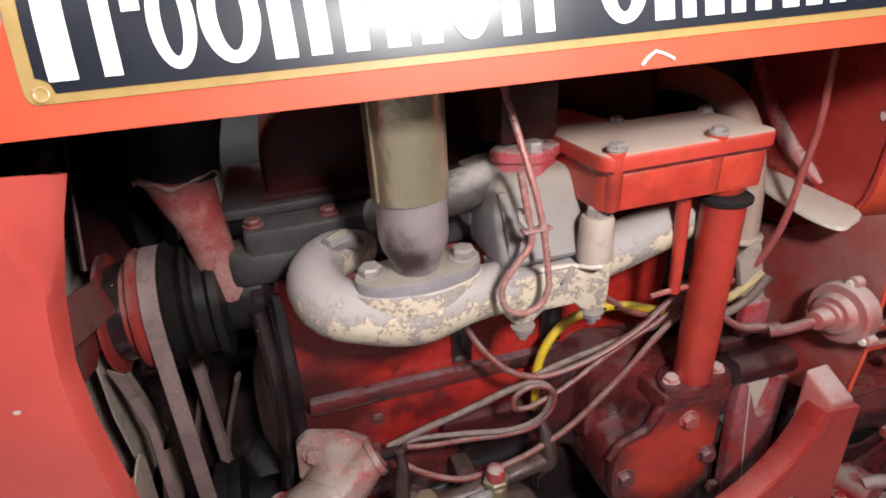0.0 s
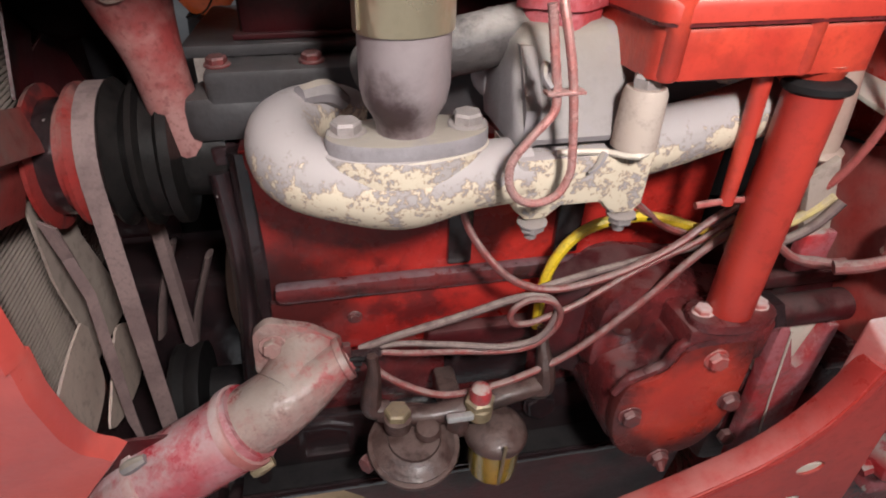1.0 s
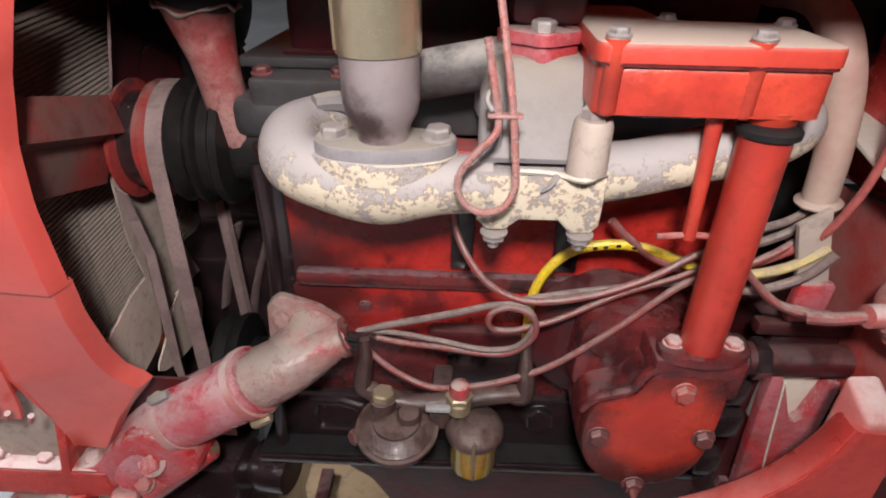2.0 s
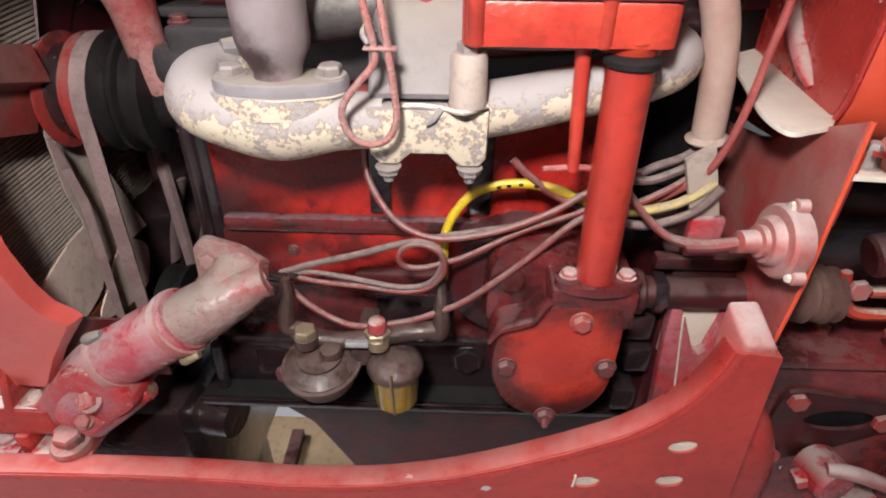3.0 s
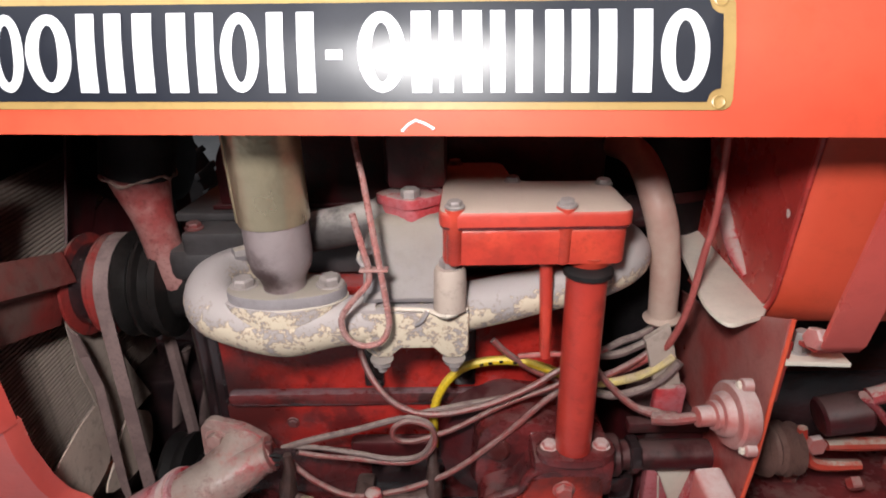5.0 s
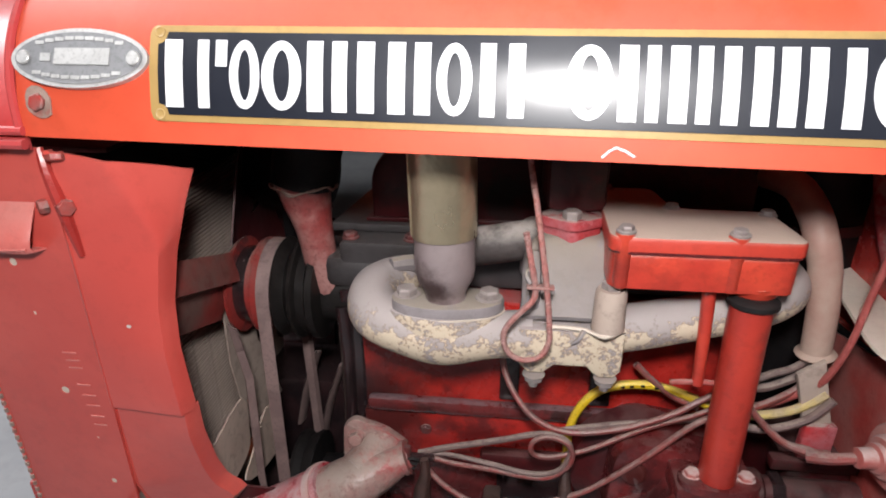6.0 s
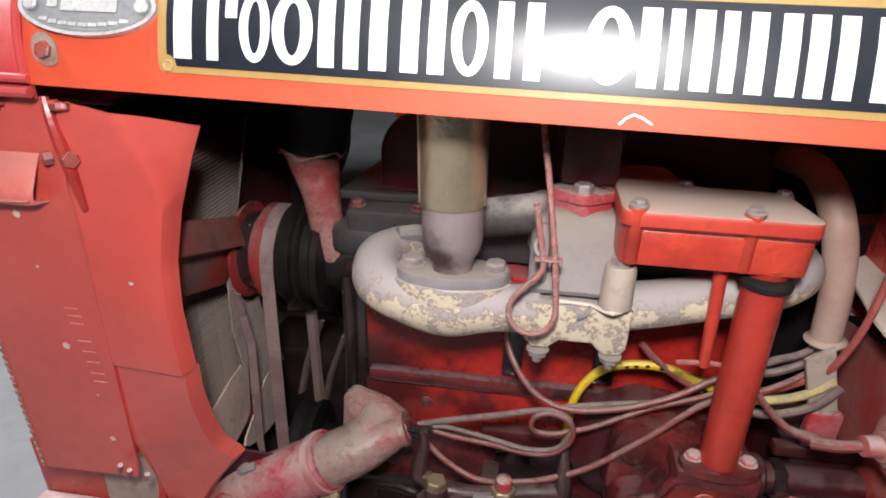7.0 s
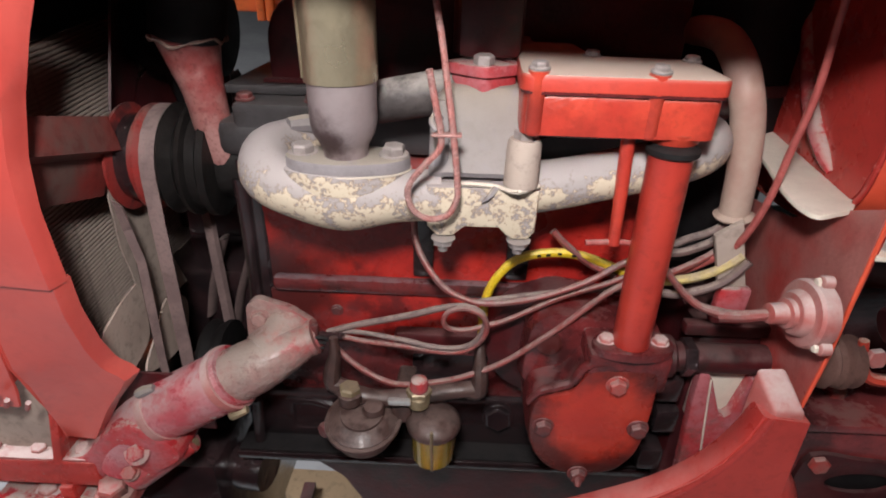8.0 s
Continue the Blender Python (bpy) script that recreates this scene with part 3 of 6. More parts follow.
decal = part("decal", hood_strip(cornered(-0.0362, 0.4795, 0.0157, 0.0798, 0.006, False), 0.0008), DECAL_GOLD, hood, "black decal with gold border and white bars")
part("decal_field", hood_strip(cornered(-0.029, 0.472, 0.0204, 0.0752, 0.0075, True), 0.0016), DECAL_BLACK, decal, "gloss black decal field")
for cx in (-0.0285, 0.4715):
    for cz in (0.0203, 0.0753):
        p = hood_at(cx, cz, 0.0014)
        bm = lathe(bmesh.new(), [(0.0042, 0), (0.0042, 0.0005), (0.0034, 0.0008), (0.0028, 0.0004), (0.001, 0.0004)], p, (-0.05, -0.9, 0.3), 16)
        part("decal_rivet_mark", bm, DECAL_GOLD, decal)


def decal_x(u):
    return -0.0233 + (0.0004211 * (u - 85) - 3.894e-8 * (u - 85) ** 2) * 0.981


# plain white bars where the maker's name stands: start, end, lower and upper share of the height
BARS = [(84, 122, 0, 1), (146, 172, 0, 1), (180, 206, 0.62, 1), (350, 384, 0, 1), (396, 428, 0, 1), (442, 478, 0, 1), (498, 534, 0, 1), (546, 580, 0, 1),
        (664, 696, 0, 1), (714, 748, 0, 1), (762, 795, 0.42, 0.54), (908, 946, 0, 1), (956, 984, 0, 1), (996, 1034, 0, 1), (1044, 1074, 0, 1), (1088, 1122, 0, 1), (1140, 1176, 0, 1),
        (1186, 1222, 0, 1), (1234, 1270, 0, 1), (1296, 1334, 0, 1)]
RINGS = [(208, 264), (268, 342), (588, 652), (818, 900), (1346, 1434)]
for a, b, lo, hi in BARS:
    part("white_bar", hood_patch(bmesh.new(), decal_x(a + 2), decal_x(b - 3), 0.0257 + 0.0445 * lo, 0.0257 + 0.0445 * hi, 0.0024, 2, 3), DECAL_WHITE, decal)
for a, b in RINGS:
    bm = bmesh.new()
    cx, rx, n = (decal_x(a) + decal_x(b)) / 2, (decal_x(b) - decal_x(a)) / 2, 28
    loops = []
    for fx, fz, off in ((1, 1, 0.0024), (1, 1, 0.0029), (0.42, 0.74, 0.0029), (0.42, 0.74, 0.0024)):
        loops.append([bm.verts.new(hood_at(cx + rx * fx * math.cos(t), 0.048 + 0.0222 * fz * math.sin(t), off)) for t in (2 * math.pi * k / n for k in range(n))])
    for p, q in zip(loops, loops[1:] + loops[:1]):
        for k in range(n):
            bm.faces.new((p[k], p[(k + 1) % n], q[(k + 1) % n], q[k]))
    part("white_ring", bm, DECAL_WHITE, decal)

# oval plate near the front of the hood
badge_at = hood_at(-0.0932, 0.0568, 0.0012)
badge_n = Vector((-0.051, -0.89, 0.446)).normalized()
badge_u = Vector((1, -0.057, 0)).normalized()
badge_v = badge_n.cross(badge_u).normalized()
if badge_v.z < 0:
    badge_v = -badge_v
badge_m = Matrix(((badge_u.x, badge_v.x, badge_n.x, badge_at.x), (badge_u.y, badge_v.y, badge_n.y, badge_at.y), (badge_u.z, badge_v.z, badge_n.z, badge_at.z), (0, 0, 0, 1))) @ Matrix.Scale(0.845, 4)
badge = part("badge", plate(bmesh.new(), [oval(0, 0, 0.067, 0.0265, 48)], -0.004, 0.006, 0, badge_m), BADGE_METAL, hood, "oval aluminium badge with plain bars")
part("badge_field", plate(bmesh.new(), [oval(0, 0, 0.0625, 0.023, 48)], 0.002, 0.0005, 0, badge_m), BADGE_GREY, badge)
part("badge_panel", plate(bmesh.new(), [[(-0.023, -0.006), (0.031, -0.006), (0.031, 0.0085), (-0.023, 0.0085)]], 0.0025, 0.0008, 0, badge_m), BADGE_METAL, badge)
part("badge_bar", plate(bmesh.new(), [[(-0.037, -0.003), (-0.027, -0.003), (-0.027, 0.004), (-0.037, 0.004)]], 0.0025, 0.0006, 0, badge_m), BADGE_METAL, badge)
for side in (-1, 1):
    for k in range(-4, 5):
        x = k * 0.0098
        z = side * (0.0185 * math.sqrt(1 - (x / 0.062) ** 2) - 0.001)
        part("badge_bar", plate(bmesh.new(), [[(x - 0.0042, z - 0.0016), (x + 0.0042, z - 0.0016), (x + 0.0042, z + 0.0016), (x - 0.0042, z + 0.0016)]], 0.0025, 0.0005, 0, badge_m), BADGE_METAL, badge)
    bolt(badge, badge_m @ Vector((side * 0.054, 0, 0.0022)), badge_n, 0.0045, 0.002, 0.0055, BADGE_METAL, name="rivet")
bolt(hood, hood_at(-0.1297, 0.0255, 0.0012), (-0.05, -0.96, 0.26), 0.007, 0.004, 0.0, BOLT_RED, "grimy grey bolt with washer")
part("dust_ring", hood_strip([(-0.1405, 0.0225, 0.031), (-0.1385, 0.019, 0.0352), (-0.134, 0.0158, 0.0378), (-0.1285, 0.0142, 0.0376), (-0.1235, 0.0148, 0.0345), (-0.1195, 0.0172, 0.029)], 0.0004, 5, 0.0012), SCAB, hood, "ring of dried dust round the bolt")
# chalk scratch under the decal
bm = sweep(bmesh.new(), [hood_at(0.284, 0.0028, 0.001), hood_at(0.2925, 0.0095, 0.001), hood_at(0.304, 0.0042, 0.001)], 0.0009, 6, 2)
part("scratch", bm, DECAL_WHITE, hood, "pale scratch in the paint")

# front cap of the hood over the radiator
cap = thing("radiator_cap_panel", (-0.3, 0.64, 1.26), "red rounded sheet cap over the radiator top", "tractor hood", site=FRONT)
bm = bmesh.new()
curve = [(0.0, -0.006), (0.0, 0.016), (0.006, 0.03), (0.022, 0.06), (0.045, 0.088), (0.085, 0.112), (0.15, 0.125), (0.22, 0.128)]
rows = []
for x, pull in ((-0.2135, 0.0), (-0.27, 0.0), (-0.33, 0.003), (-0.375, 0.012), (-0.41, 0.032), (-0.425, 0.06)):
    near = [(x, 0.425 + y + pull, 1.262 + z - pull * 0.6) for y, z in curve]
    ring = near + [(x, 1.28 - y, z) for x, y, z in reversed(near[:-1])]
    rows.append([bm.verts.new(p) for p in ring])
for a, b in zip(rows, rows[1:]):
    for k in range(len(a) - 1):
        bm.faces.new((a[k], a[k + 1], b[k + 1], b[k]))
bm.faces.new(rows[-1])
bmesh.ops.recalc_face_normals(bm, faces=bm.faces)
bmesh.ops.solidify(bm, geom=list(bm.faces), thickness=0.003)
part("cap_panel", bm, CAP_RED, cap)
bead = [hood_at(-0.1495 - 0.004 * math.sin(math.pi * min(1, d / 0.1)), d, 0.0005) for d in (0.006, 0.02, 0.04, 0.06, 0.08, 0.1, 0.12, 0.14)]
part("cap_bead", sweep(bmesh.new(), bead, [0.0035] * 8, 8, 4), CAP_RED, cap, site=HERE)
for z, y, r in ((1.3045, 0.3655, 0.0036), (1.2945, 0.364, 0.0042)):
    part("lip_roll", sweep(bmesh.new(), [(-0.146, y - 0.001, z), (-0.2, y + 0.0015, z - 0.0004), (-0.27, y + 0.003, z - 0.001), (-0.32, y + 0.008, z - 0.002)], r, 8, 3), CAP_RED, cap, site=HERE)
for x in (-0.305, -0.262):
    bolt(cap, (x, 0.428, 1.2505), (0, -0.3, -1), 0.008, 0.007, 0.011, BOLT_RED)
bolt(cap, (-0.196, 0.43, 1.2525), (0.1, -0.3, -1), 0.0075, 0.006, 0.0, BOLT_RED)

# ---- radiator shell and fan shroud ----
shell = thing("radiator_shell", (-0.25, 0.64, 0.82), "red pressed-steel radiator shell with fan shroud and stamped side", "radiator shell", site=FRONT)


def sheet(bm, rows, thick):
    grid = [[bm.verts.new(p) for p in row] for row in rows]
    for a, b in zip(grid, grid[1:]):
        for k in range(len(a) - 1):
            bm.faces.new((a[k], a[k + 1], b[k + 1], b[k]))
    bmesh.ops.recalc_face_normals(bm, faces=bm.faces)
    bmesh.ops.solidify(bm, geom=list(bm.faces), thickness=thick)
    return bm


def crease_x(z):
    return -0.197 - (z - 0.842) / 0.414 * 0.014


def front_x(z):
    return -0.318 - (z - 0.82) * 0.055


# side strip: front edge, flat with three small holes, soft crease
holes = [(-0.27, 1.145, 0.0042), (-0.262, 1.09, 0.002), (-0.252, 0.998, 0.0045), (-0.222, 0.876, 0.0036), (-0.228, 0.937, 0.0016)]
outline = [(front_x(z), z) for z in np.linspace(0.818, 1.256, 10)] + [(crease_x(z), z) for z in np.linspace(1.256, 0.842, 10)] + [(-0.2, 0.822)]
bm = plate(bmesh.new(), [outline] + [oval(x, z, r, r, 14) for x, z, r in holes], 0, 0.003, 0, xz(0.4365))
part("side_strip", bm, SHELL_RED, shell)
# Cream plates paint the light that shows through the holes.
for x, z, r in holes:
    part("hole_light_plate", box(bmesh.new(), x - r * 1.6, x + r * 1.6, 0.4345, 0.436, z - r * 1.6, z + r * 1.6, 0), CREAM, shell, "cream plate painted for light through a hole")
part("strip_fold", box(bmesh.new(), -0.205, -0.201, 0.4337, 0.447, 0.85, 1.25, 0.001), SHELL_RED, shell)
# perforated front edge
bm = bmesh.new()
sweep(bm, [(front_x(z) - 0.004, 0.437, z) for z in (1.256, 1.1, 0.95, 0.818)], 0.0045, 8, 3)
part("edge_bead", bm, SHELL_RED, shell)
for k in range(46):
    z = 0.822 + k * 0.0094
    part("edge_perforation", box(bmesh.new(), front_x(z) - 0.0058, front_x(z) - 0.0015, 0.4315, 0.435, z, z + 0.0055, 0.0006), SCAB, shell)
# top pocket and pressed step
# Step and lip are paler pink: the sheen they catch is painted in.
step_rows = [[(x, 0.4335 - 0.022 * k * (0.75 + 0.25 * e), z) for x, e in ((-0.307, 0.2), (-0.302, 1), (-0.235, 1), (-0.23, 0.2))] for z, k in ((1.206, 0.0), (1.194, 0.4), (1.176, 0.92), (1.168, 1.0), (1.163, 0.85), (1.16, 0.0))]
part("pressed_step", sheet(bmesh.new(), step_rows, 0.002), STEP_PINK, shell, "pressed step with its sheen painted in paler pink")
part("step_lip", sweep(bmesh.new(), [(-0.305, 0.413, 1.168), (-0.27, 0.4115, 1.167), (-0.232, 0.413, 1.168)], 0.0016, 6, 2), STEP_PINK, shell)
part("step_side", box(bmesh.new(), -0.326, -0.318, 0.426, 0.4335, 1.17, 1.255, 0.003), SHELL_RED, shell)
# upright lug with two bolts beside the crease
part("lug", sweep(bmesh.new(), [(-0.213, 0.434, 1.256), (-0.208, 0.431, 1.235), (-0.2, 0.43, 1.2), (-0.194, 0.432, 1.155)], [0.0032, 0.005, 0.006, 0.003], 8, 4), RAIL_RED, shell)
bolt(shell, (-0.2, 0.431, 1.204), (0.8, -0.6, 0), 0.0075, 0.009, 0.0, BOLT_RED)
bolt(shell, (-0.216, 0.4325, 1.204), (-0.6, -0.8, 0), 0.006, 0.008, 0.0, BOLT_RED)


# shroud: folded outwards a little, ending in a round cut-out whose plane leans back at the top
RIM = ((0.79, -0.13), (0.85, -0.095), (0.885, -0.068), (0.897, -0.059), (0.905, -0.063), (0.917, -0.073), (0.95, -0.0755), (1.0, -0.0745), (1.04, -0.0715), (1.093, -0.0765), (1.14, -0.0795), (1.187, -0.074), (1.233, -0.062), (1.28, -0.046), (1.3, -0.037))
RIM_Y = ((0.79, 0.455), (0.86, 0.448), (0.9, 0.441), (0.925, 0.43), (0.95, 0.42), (1.0, 0.405), (1.04, 0.3985), (1.1, 0.4), (1.3, 0.44))


def shroud_rows(z0, z1, inset, n=16):
    heights, rims = [r[0] for r in RIM], [r[1] for r in RIM]
    levels, depths = [r[0] for r in RIM_Y], [r[1] for r in RIM_Y]
    rows = []
    for level in np.linspace(z0, z1, n):
        row = []
        for k in range(45):
            t = k / 44
            z = level - max(0.0, level - 1.2) / 0.089 * (0.003 + 0.027 * t ** 1.5)
            a = Vector((-0.1565 + (z - 0.9) * 0.024, 0.4 - (z - 0.9) * 0.055 + 0.3 * max(0.0, 0.93 - z), z))
            b = Vector((float(np.interp(z, heights, rims)), float(np.interp(z, levels, depths)), z))
            fold = min(0.94, 0.48 + max(0.0, 1.275 - z) * 6.0)
            out = (0.012 + 0.06 * max(0.0, z - 1.12)) * min(t / fold, (1 - t) / (1 - fold))
            step = 0.006 * max(0.0, 1 - abs(t - 0.045) / 0.045) if t < 0.09 else 0.0
            p = a.lerp(b, t)
            row.append((p.x, p.y + inset - out + step + 0.05 * max(0.0, t - 0.96), z))
        rows.append(row)
    return rows


part("shroud_panel", sheet(bmesh.new(), shroud_rows(1.033, 1.289, 0.0, 34), 0.003), SHELL_RED, shell, site=HERE)
part("shroud_lower", sheet(bmesh.new(), shroud_rows(0.8, 1.036, 0.0045, 30), 0.003), SHELL_RED, shell, site=HERE)
# inner wall of the shroud behind the cut-out, on the far side too; maroon paints its shade
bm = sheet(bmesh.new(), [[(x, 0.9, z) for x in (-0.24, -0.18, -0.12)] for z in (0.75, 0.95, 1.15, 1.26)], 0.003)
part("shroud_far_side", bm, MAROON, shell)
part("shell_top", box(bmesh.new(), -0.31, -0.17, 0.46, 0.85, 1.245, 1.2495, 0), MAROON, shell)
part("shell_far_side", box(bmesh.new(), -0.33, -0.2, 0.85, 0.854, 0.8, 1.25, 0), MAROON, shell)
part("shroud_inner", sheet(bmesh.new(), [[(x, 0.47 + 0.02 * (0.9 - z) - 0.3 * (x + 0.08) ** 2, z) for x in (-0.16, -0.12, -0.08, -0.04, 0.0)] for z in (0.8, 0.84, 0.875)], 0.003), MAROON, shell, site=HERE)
# faint stamped marks as plain bars
for z, x in ((1.045, -0.243), (1.036, -0.241), (1.027, -0.24), (1.006, -0.236), (0.993, -0.233), (0.98, -0.231), (0.966, -0.229), (0.955, -0.228)):
    part("stamped_bar", box(bmesh.new(), x, x + 0.015, 0.4327, 0.4337, z, z + 0.0013, 0), STEP_PINK, shell)
for x, z in ((-0.205, 0.832), (-0.183, 0.83), (-0.215, 0.838)):
    part("weld_stub", sweep(bmesh.new(), [(x, 0.425, z), (x + 0.006, 0.422, z + 0.012)], 0.003, 6, 2), PINK_METAL, shell)

# ---- radiator core behind the fan ----
core = thing("radiator_core", (-0.26, 0.64, 0.75), "dusty finned radiator core behind the fan", "radiator", site=HERE)
part("core_block", box(bmesh.new(), -0.24, -0.1718, 0.447, 0.8415, 0.76, 1.186, 0), CORE_DARK, core)
# Painted black where the hood's shade covers the top of the core.
part("top_tank", box(bmesh.new(), -0.24, -0.163, 0.445, 0.845, 1.1862, 1.262, 0.01), BLACK, core, "upper tank, black in place of the hood's shade")
fin = part("fin", box(bmesh.new(), -0.006, 0.002, 0.45, 0.842, -0.0013, 0.0013, 0), FIN, core, "thin dusty cooling fin")
fin_rows = [Matrix.Translation((-0.171, 0, 0.765 + k * 0.0052)) @ Matrix.Rotation(radians(-12), 4, "Y") for k in range(81)]
fin.matrix_basis = fin_rows[0]
for m in fin_rows[1:]:
    again = new("fin", fin.data)
    hang(again, core)
    again.matrix_basis = m
    tagged(again)
part("lower_tank", box(bmesh.new(), -0.31, -0.22, 0.455, 0.84, 0.7, 0.762, 0.012), DUST_CREAM, core)


# ---- fan, pulleys, belt ----
AX, AZ = 0.626, 1.053
fan = thing("cooling_fan", (-0.15, AX, AZ), "dusty red four-bladed engine cooling fan at rest", "fan", site=FAN)
part("hub", lathe(bmesh.new(), [(0.02, -0.02), (0.03, -0.018), (0.034, 0.0), (0.045, 0.006), (0.058, 0.009), (0.059, 0.013), (0.05, 0.015)], (-0.15, AX, AZ), (1, 0, 0), 28), PULLEY_RED, fan)


def blade(rows, mat):
    """A bent sheet blade from rows of (x, y, z) points."""
    return part("blade", sheet(bmesh.new(), rows, 0.0025), mat, fan)


def lerp_rows(r0, r1, bow, n=7):
    rows = []
    for k in range(n):
        s = k / (n - 1)
        a, b = Vector(r0[0]).lerp(Vector(r1[0]), s), Vector(r0[1]).lerp(Vector(r1[1]), s)
        rows.append([tuple(a.lerp(b, q) + Vector((bow * (1 - (2 * q - 1) ** 2), 0, 0))) for q in (0, 0.25, 0.45, 0.55, 0.75, 1)])
    return rows


rows = []
for k in range(9):
    t = k / 8
    row = []
    for q, out in ((0.0, 0.0), (0.12, 0.005), (0.3, 0.013), (0.4, 0.016), (0.44, 0.004), (0.5, -0.002), (0.75, 0.002), (1.0, 0.0)):
        root, tip = Vector((-0.13, 0.582, 1.113)).lerp(Vector((-0.155, 0.582, 1.024)), q), Vector((-0.132, 0.448, 1.157)).lerp(Vector((-0.152, 0.448, 1.07)), q)
        row.append(tuple(root.lerp(tip, t) + Vector((out, 0, 0))))
    rows.append(row)
blade(rows, BLADE_RED)
# The two rear blades are maroon, with their shade put into the colour.
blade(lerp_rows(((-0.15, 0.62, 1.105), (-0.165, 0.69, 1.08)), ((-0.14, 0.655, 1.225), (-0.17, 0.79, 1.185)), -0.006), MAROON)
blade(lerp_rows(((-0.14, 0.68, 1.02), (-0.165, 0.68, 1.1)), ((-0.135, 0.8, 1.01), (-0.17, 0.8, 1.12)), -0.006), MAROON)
for outline, x in (([(0.594, 0.905), (0.487, 0.884), (0.498, 0.846), (0.528, 0.82), (0.55, 0.815), (0.59, 0.824), (0.6, 0.85)], -0.153), ([(0.67, 0.84), (0.694, 0.812), (0.672, 0.77), (0.61, 0.776), (0.562, 0.8), (0.594, 0.823), (0.64, 0.852)], -0.147)):
    part("blade", plate(bmesh.new(), [smooth_loop(outline, 3)], 0, 0.0025, 0, yz(x)), BLADE_CREAM, fan)
part("lower_blade_neck", sheet(bmesh.new(), [[(-0.163, 0.6, 1.03), (-0.158, 0.66, 1.03)], [(-0.164, 0.6, 0.95), (-0.158, 0.67, 0.95)], [(-0.166, 0.63, 0.83), (-0.155, 0.72, 0.83)]], 0.0025), DUST_CREAM, fan)
# long twisted strip hanging from the hub
bm = sheet(bmesh.new(), [[(-0.147 + a, 0.572 + b, z), (-0.135 + c, 0.568 + d, z)] for z, a, b, c, d in ((1.02, 0, 0.01, 0.006, 0), (0.99, 0.012, -0.002, 0.008, 0.006), (0.95, 0.018, -0.004, 0.012, 0.008), (0.88, 0.016, -0.004, 0.011, 0.008), (0.8, 0.014, 0, 0.011, 0.006), (0.77, 0.018, 0.002, 0.013, 0.004))], 0.0025)
part("blade_arm", bm, BELT, fan)

pulley = thing("fan_pulley", (-0.09, AX, AZ), "worn red and black twin-groove fan pulley", "pulley", site=FAN)
part("hub_drum", lathe(bmesh.new(), [(0.046, -0.004), (0.047, 0.024), (0.05, 0.026)], (-0.14, AX, AZ), (1, 0, 0), 28), PULLEY_RED, pulley)
part("grease_patch", lathe(bmesh.new(), [(0.0475, 0.002), (0.0478, 0.018)], (-0.139, AX, AZ), (1, 0, 0), 28), BLACK_OIL, pulley)
part("red_sheave", lathe(bmesh.new(), [(0.045, 0), (0.058, 0.003), (0.059, 0.007), (0.054, 0.012), (0.048, 0.018), (0.054, 0.026), (0.058, 0.029)], (-0.116, AX, AZ), (1, 0, 0), 32), PULLEY_RED, pulley)
part("black_sheave", lathe(bmesh.new(), [(0.058, 0), (0.061, 0.004), (0.05, 0.014), (0.061, 0.022), (0.062, 0.027), (0.055, 0.03), (0.055, 0.04), (0.062, 0.044), (0.062, 0.052), (0.04, 0.056), (0.04, 0.09)], (-0.087, AX, AZ), (1, 0, 0), 32), PULLEY_BLACK, pulley)

crank = thing("crank_pulley", (-0.06, 0.64, 0.72), "dark dusty crankshaft pulley under the fan", "pulley", site=FAN)
part("sheave", lathe(bmesh.new(), [(0.03, -0.01), (0.059, 0), (0.06, 0.005), (0.054, 0.014), (0.06, 0.024), (0.06, 0.03), (0.03, 0.035)], (-0.1, 0.635, 0.755), (1, 0, 0), 32), BLACK, crank)
part("hub", lathe(bmesh.new(), [(0.03, 0), (0.03, 0.05), (0.026, 0.055)], (-0.0655, 0.635, 0.755), (1, 0, 0), 24), BLACK, crank)
part("hub_nut", lathe(bmesh.new(), [(0.016, 0), (0.016, 0.012), (0.012, 0.014)], (-0.11, 0.635, 0.755), (-1, 0, 0), 6), BOLT_DARK, crank)


def belt_loop(bm, x0, x1, c0, r0, c1, r1, thick):
    """A flat belt round two wheels that stand across the machine; c0 above c1, each (y, z)."""
    pts = []
    for k in range(13):
        a = math.pi * k / 12
        pts.append((c0[0] - math.cos(a) * r0, c0[1] + math.sin(a) * r0))
    for k in range(13):
        a = math.pi * k / 12
        pts.append((c1[0] + math.cos(a) * r1, c1[1] - math.sin(a) * r1))
    n = len(pts)
    centre = ((c0[0] + c1[0]) / 2, (c0[1] + c1[1]) / 2)
    rings = []
    for i, (y, z) in enumerate(pts):
        a, b = pts[i - 1], pts[(i + 1) % n]
        d = Vector((b[0] - a[0], b[1] - a[1])).normalized()
        out = Vector((-d.y, d.x))
        if out.dot(Vector((y - centre[0], z - centre[1]))) < 0:
            out = -out
        rings.append([bm.verts.new((x, y + out.x * o, z + out.y * o)) for x, o in ((x0, thick), (x1, thick), (x1 - 0.003, 0), (x0 + 0.003, 0))])
    for a, b in zip(rings, rings[1:] + rings[:1]):
        for k in range(4):
            bm.faces.new((a[k], a[(k + 1) % 4], b[(k + 1) % 4], b[k]))
    return bm


tagged(part("fan_belt", belt_loop(bmesh.new(), -0.102, -0.086, (AX, AZ), 0.052, (0.635, 0.755), 0.062, 0.007), BELT, site=FAN), "worn mauve-brown flat-backed fan belt on the pulleys", "belt")

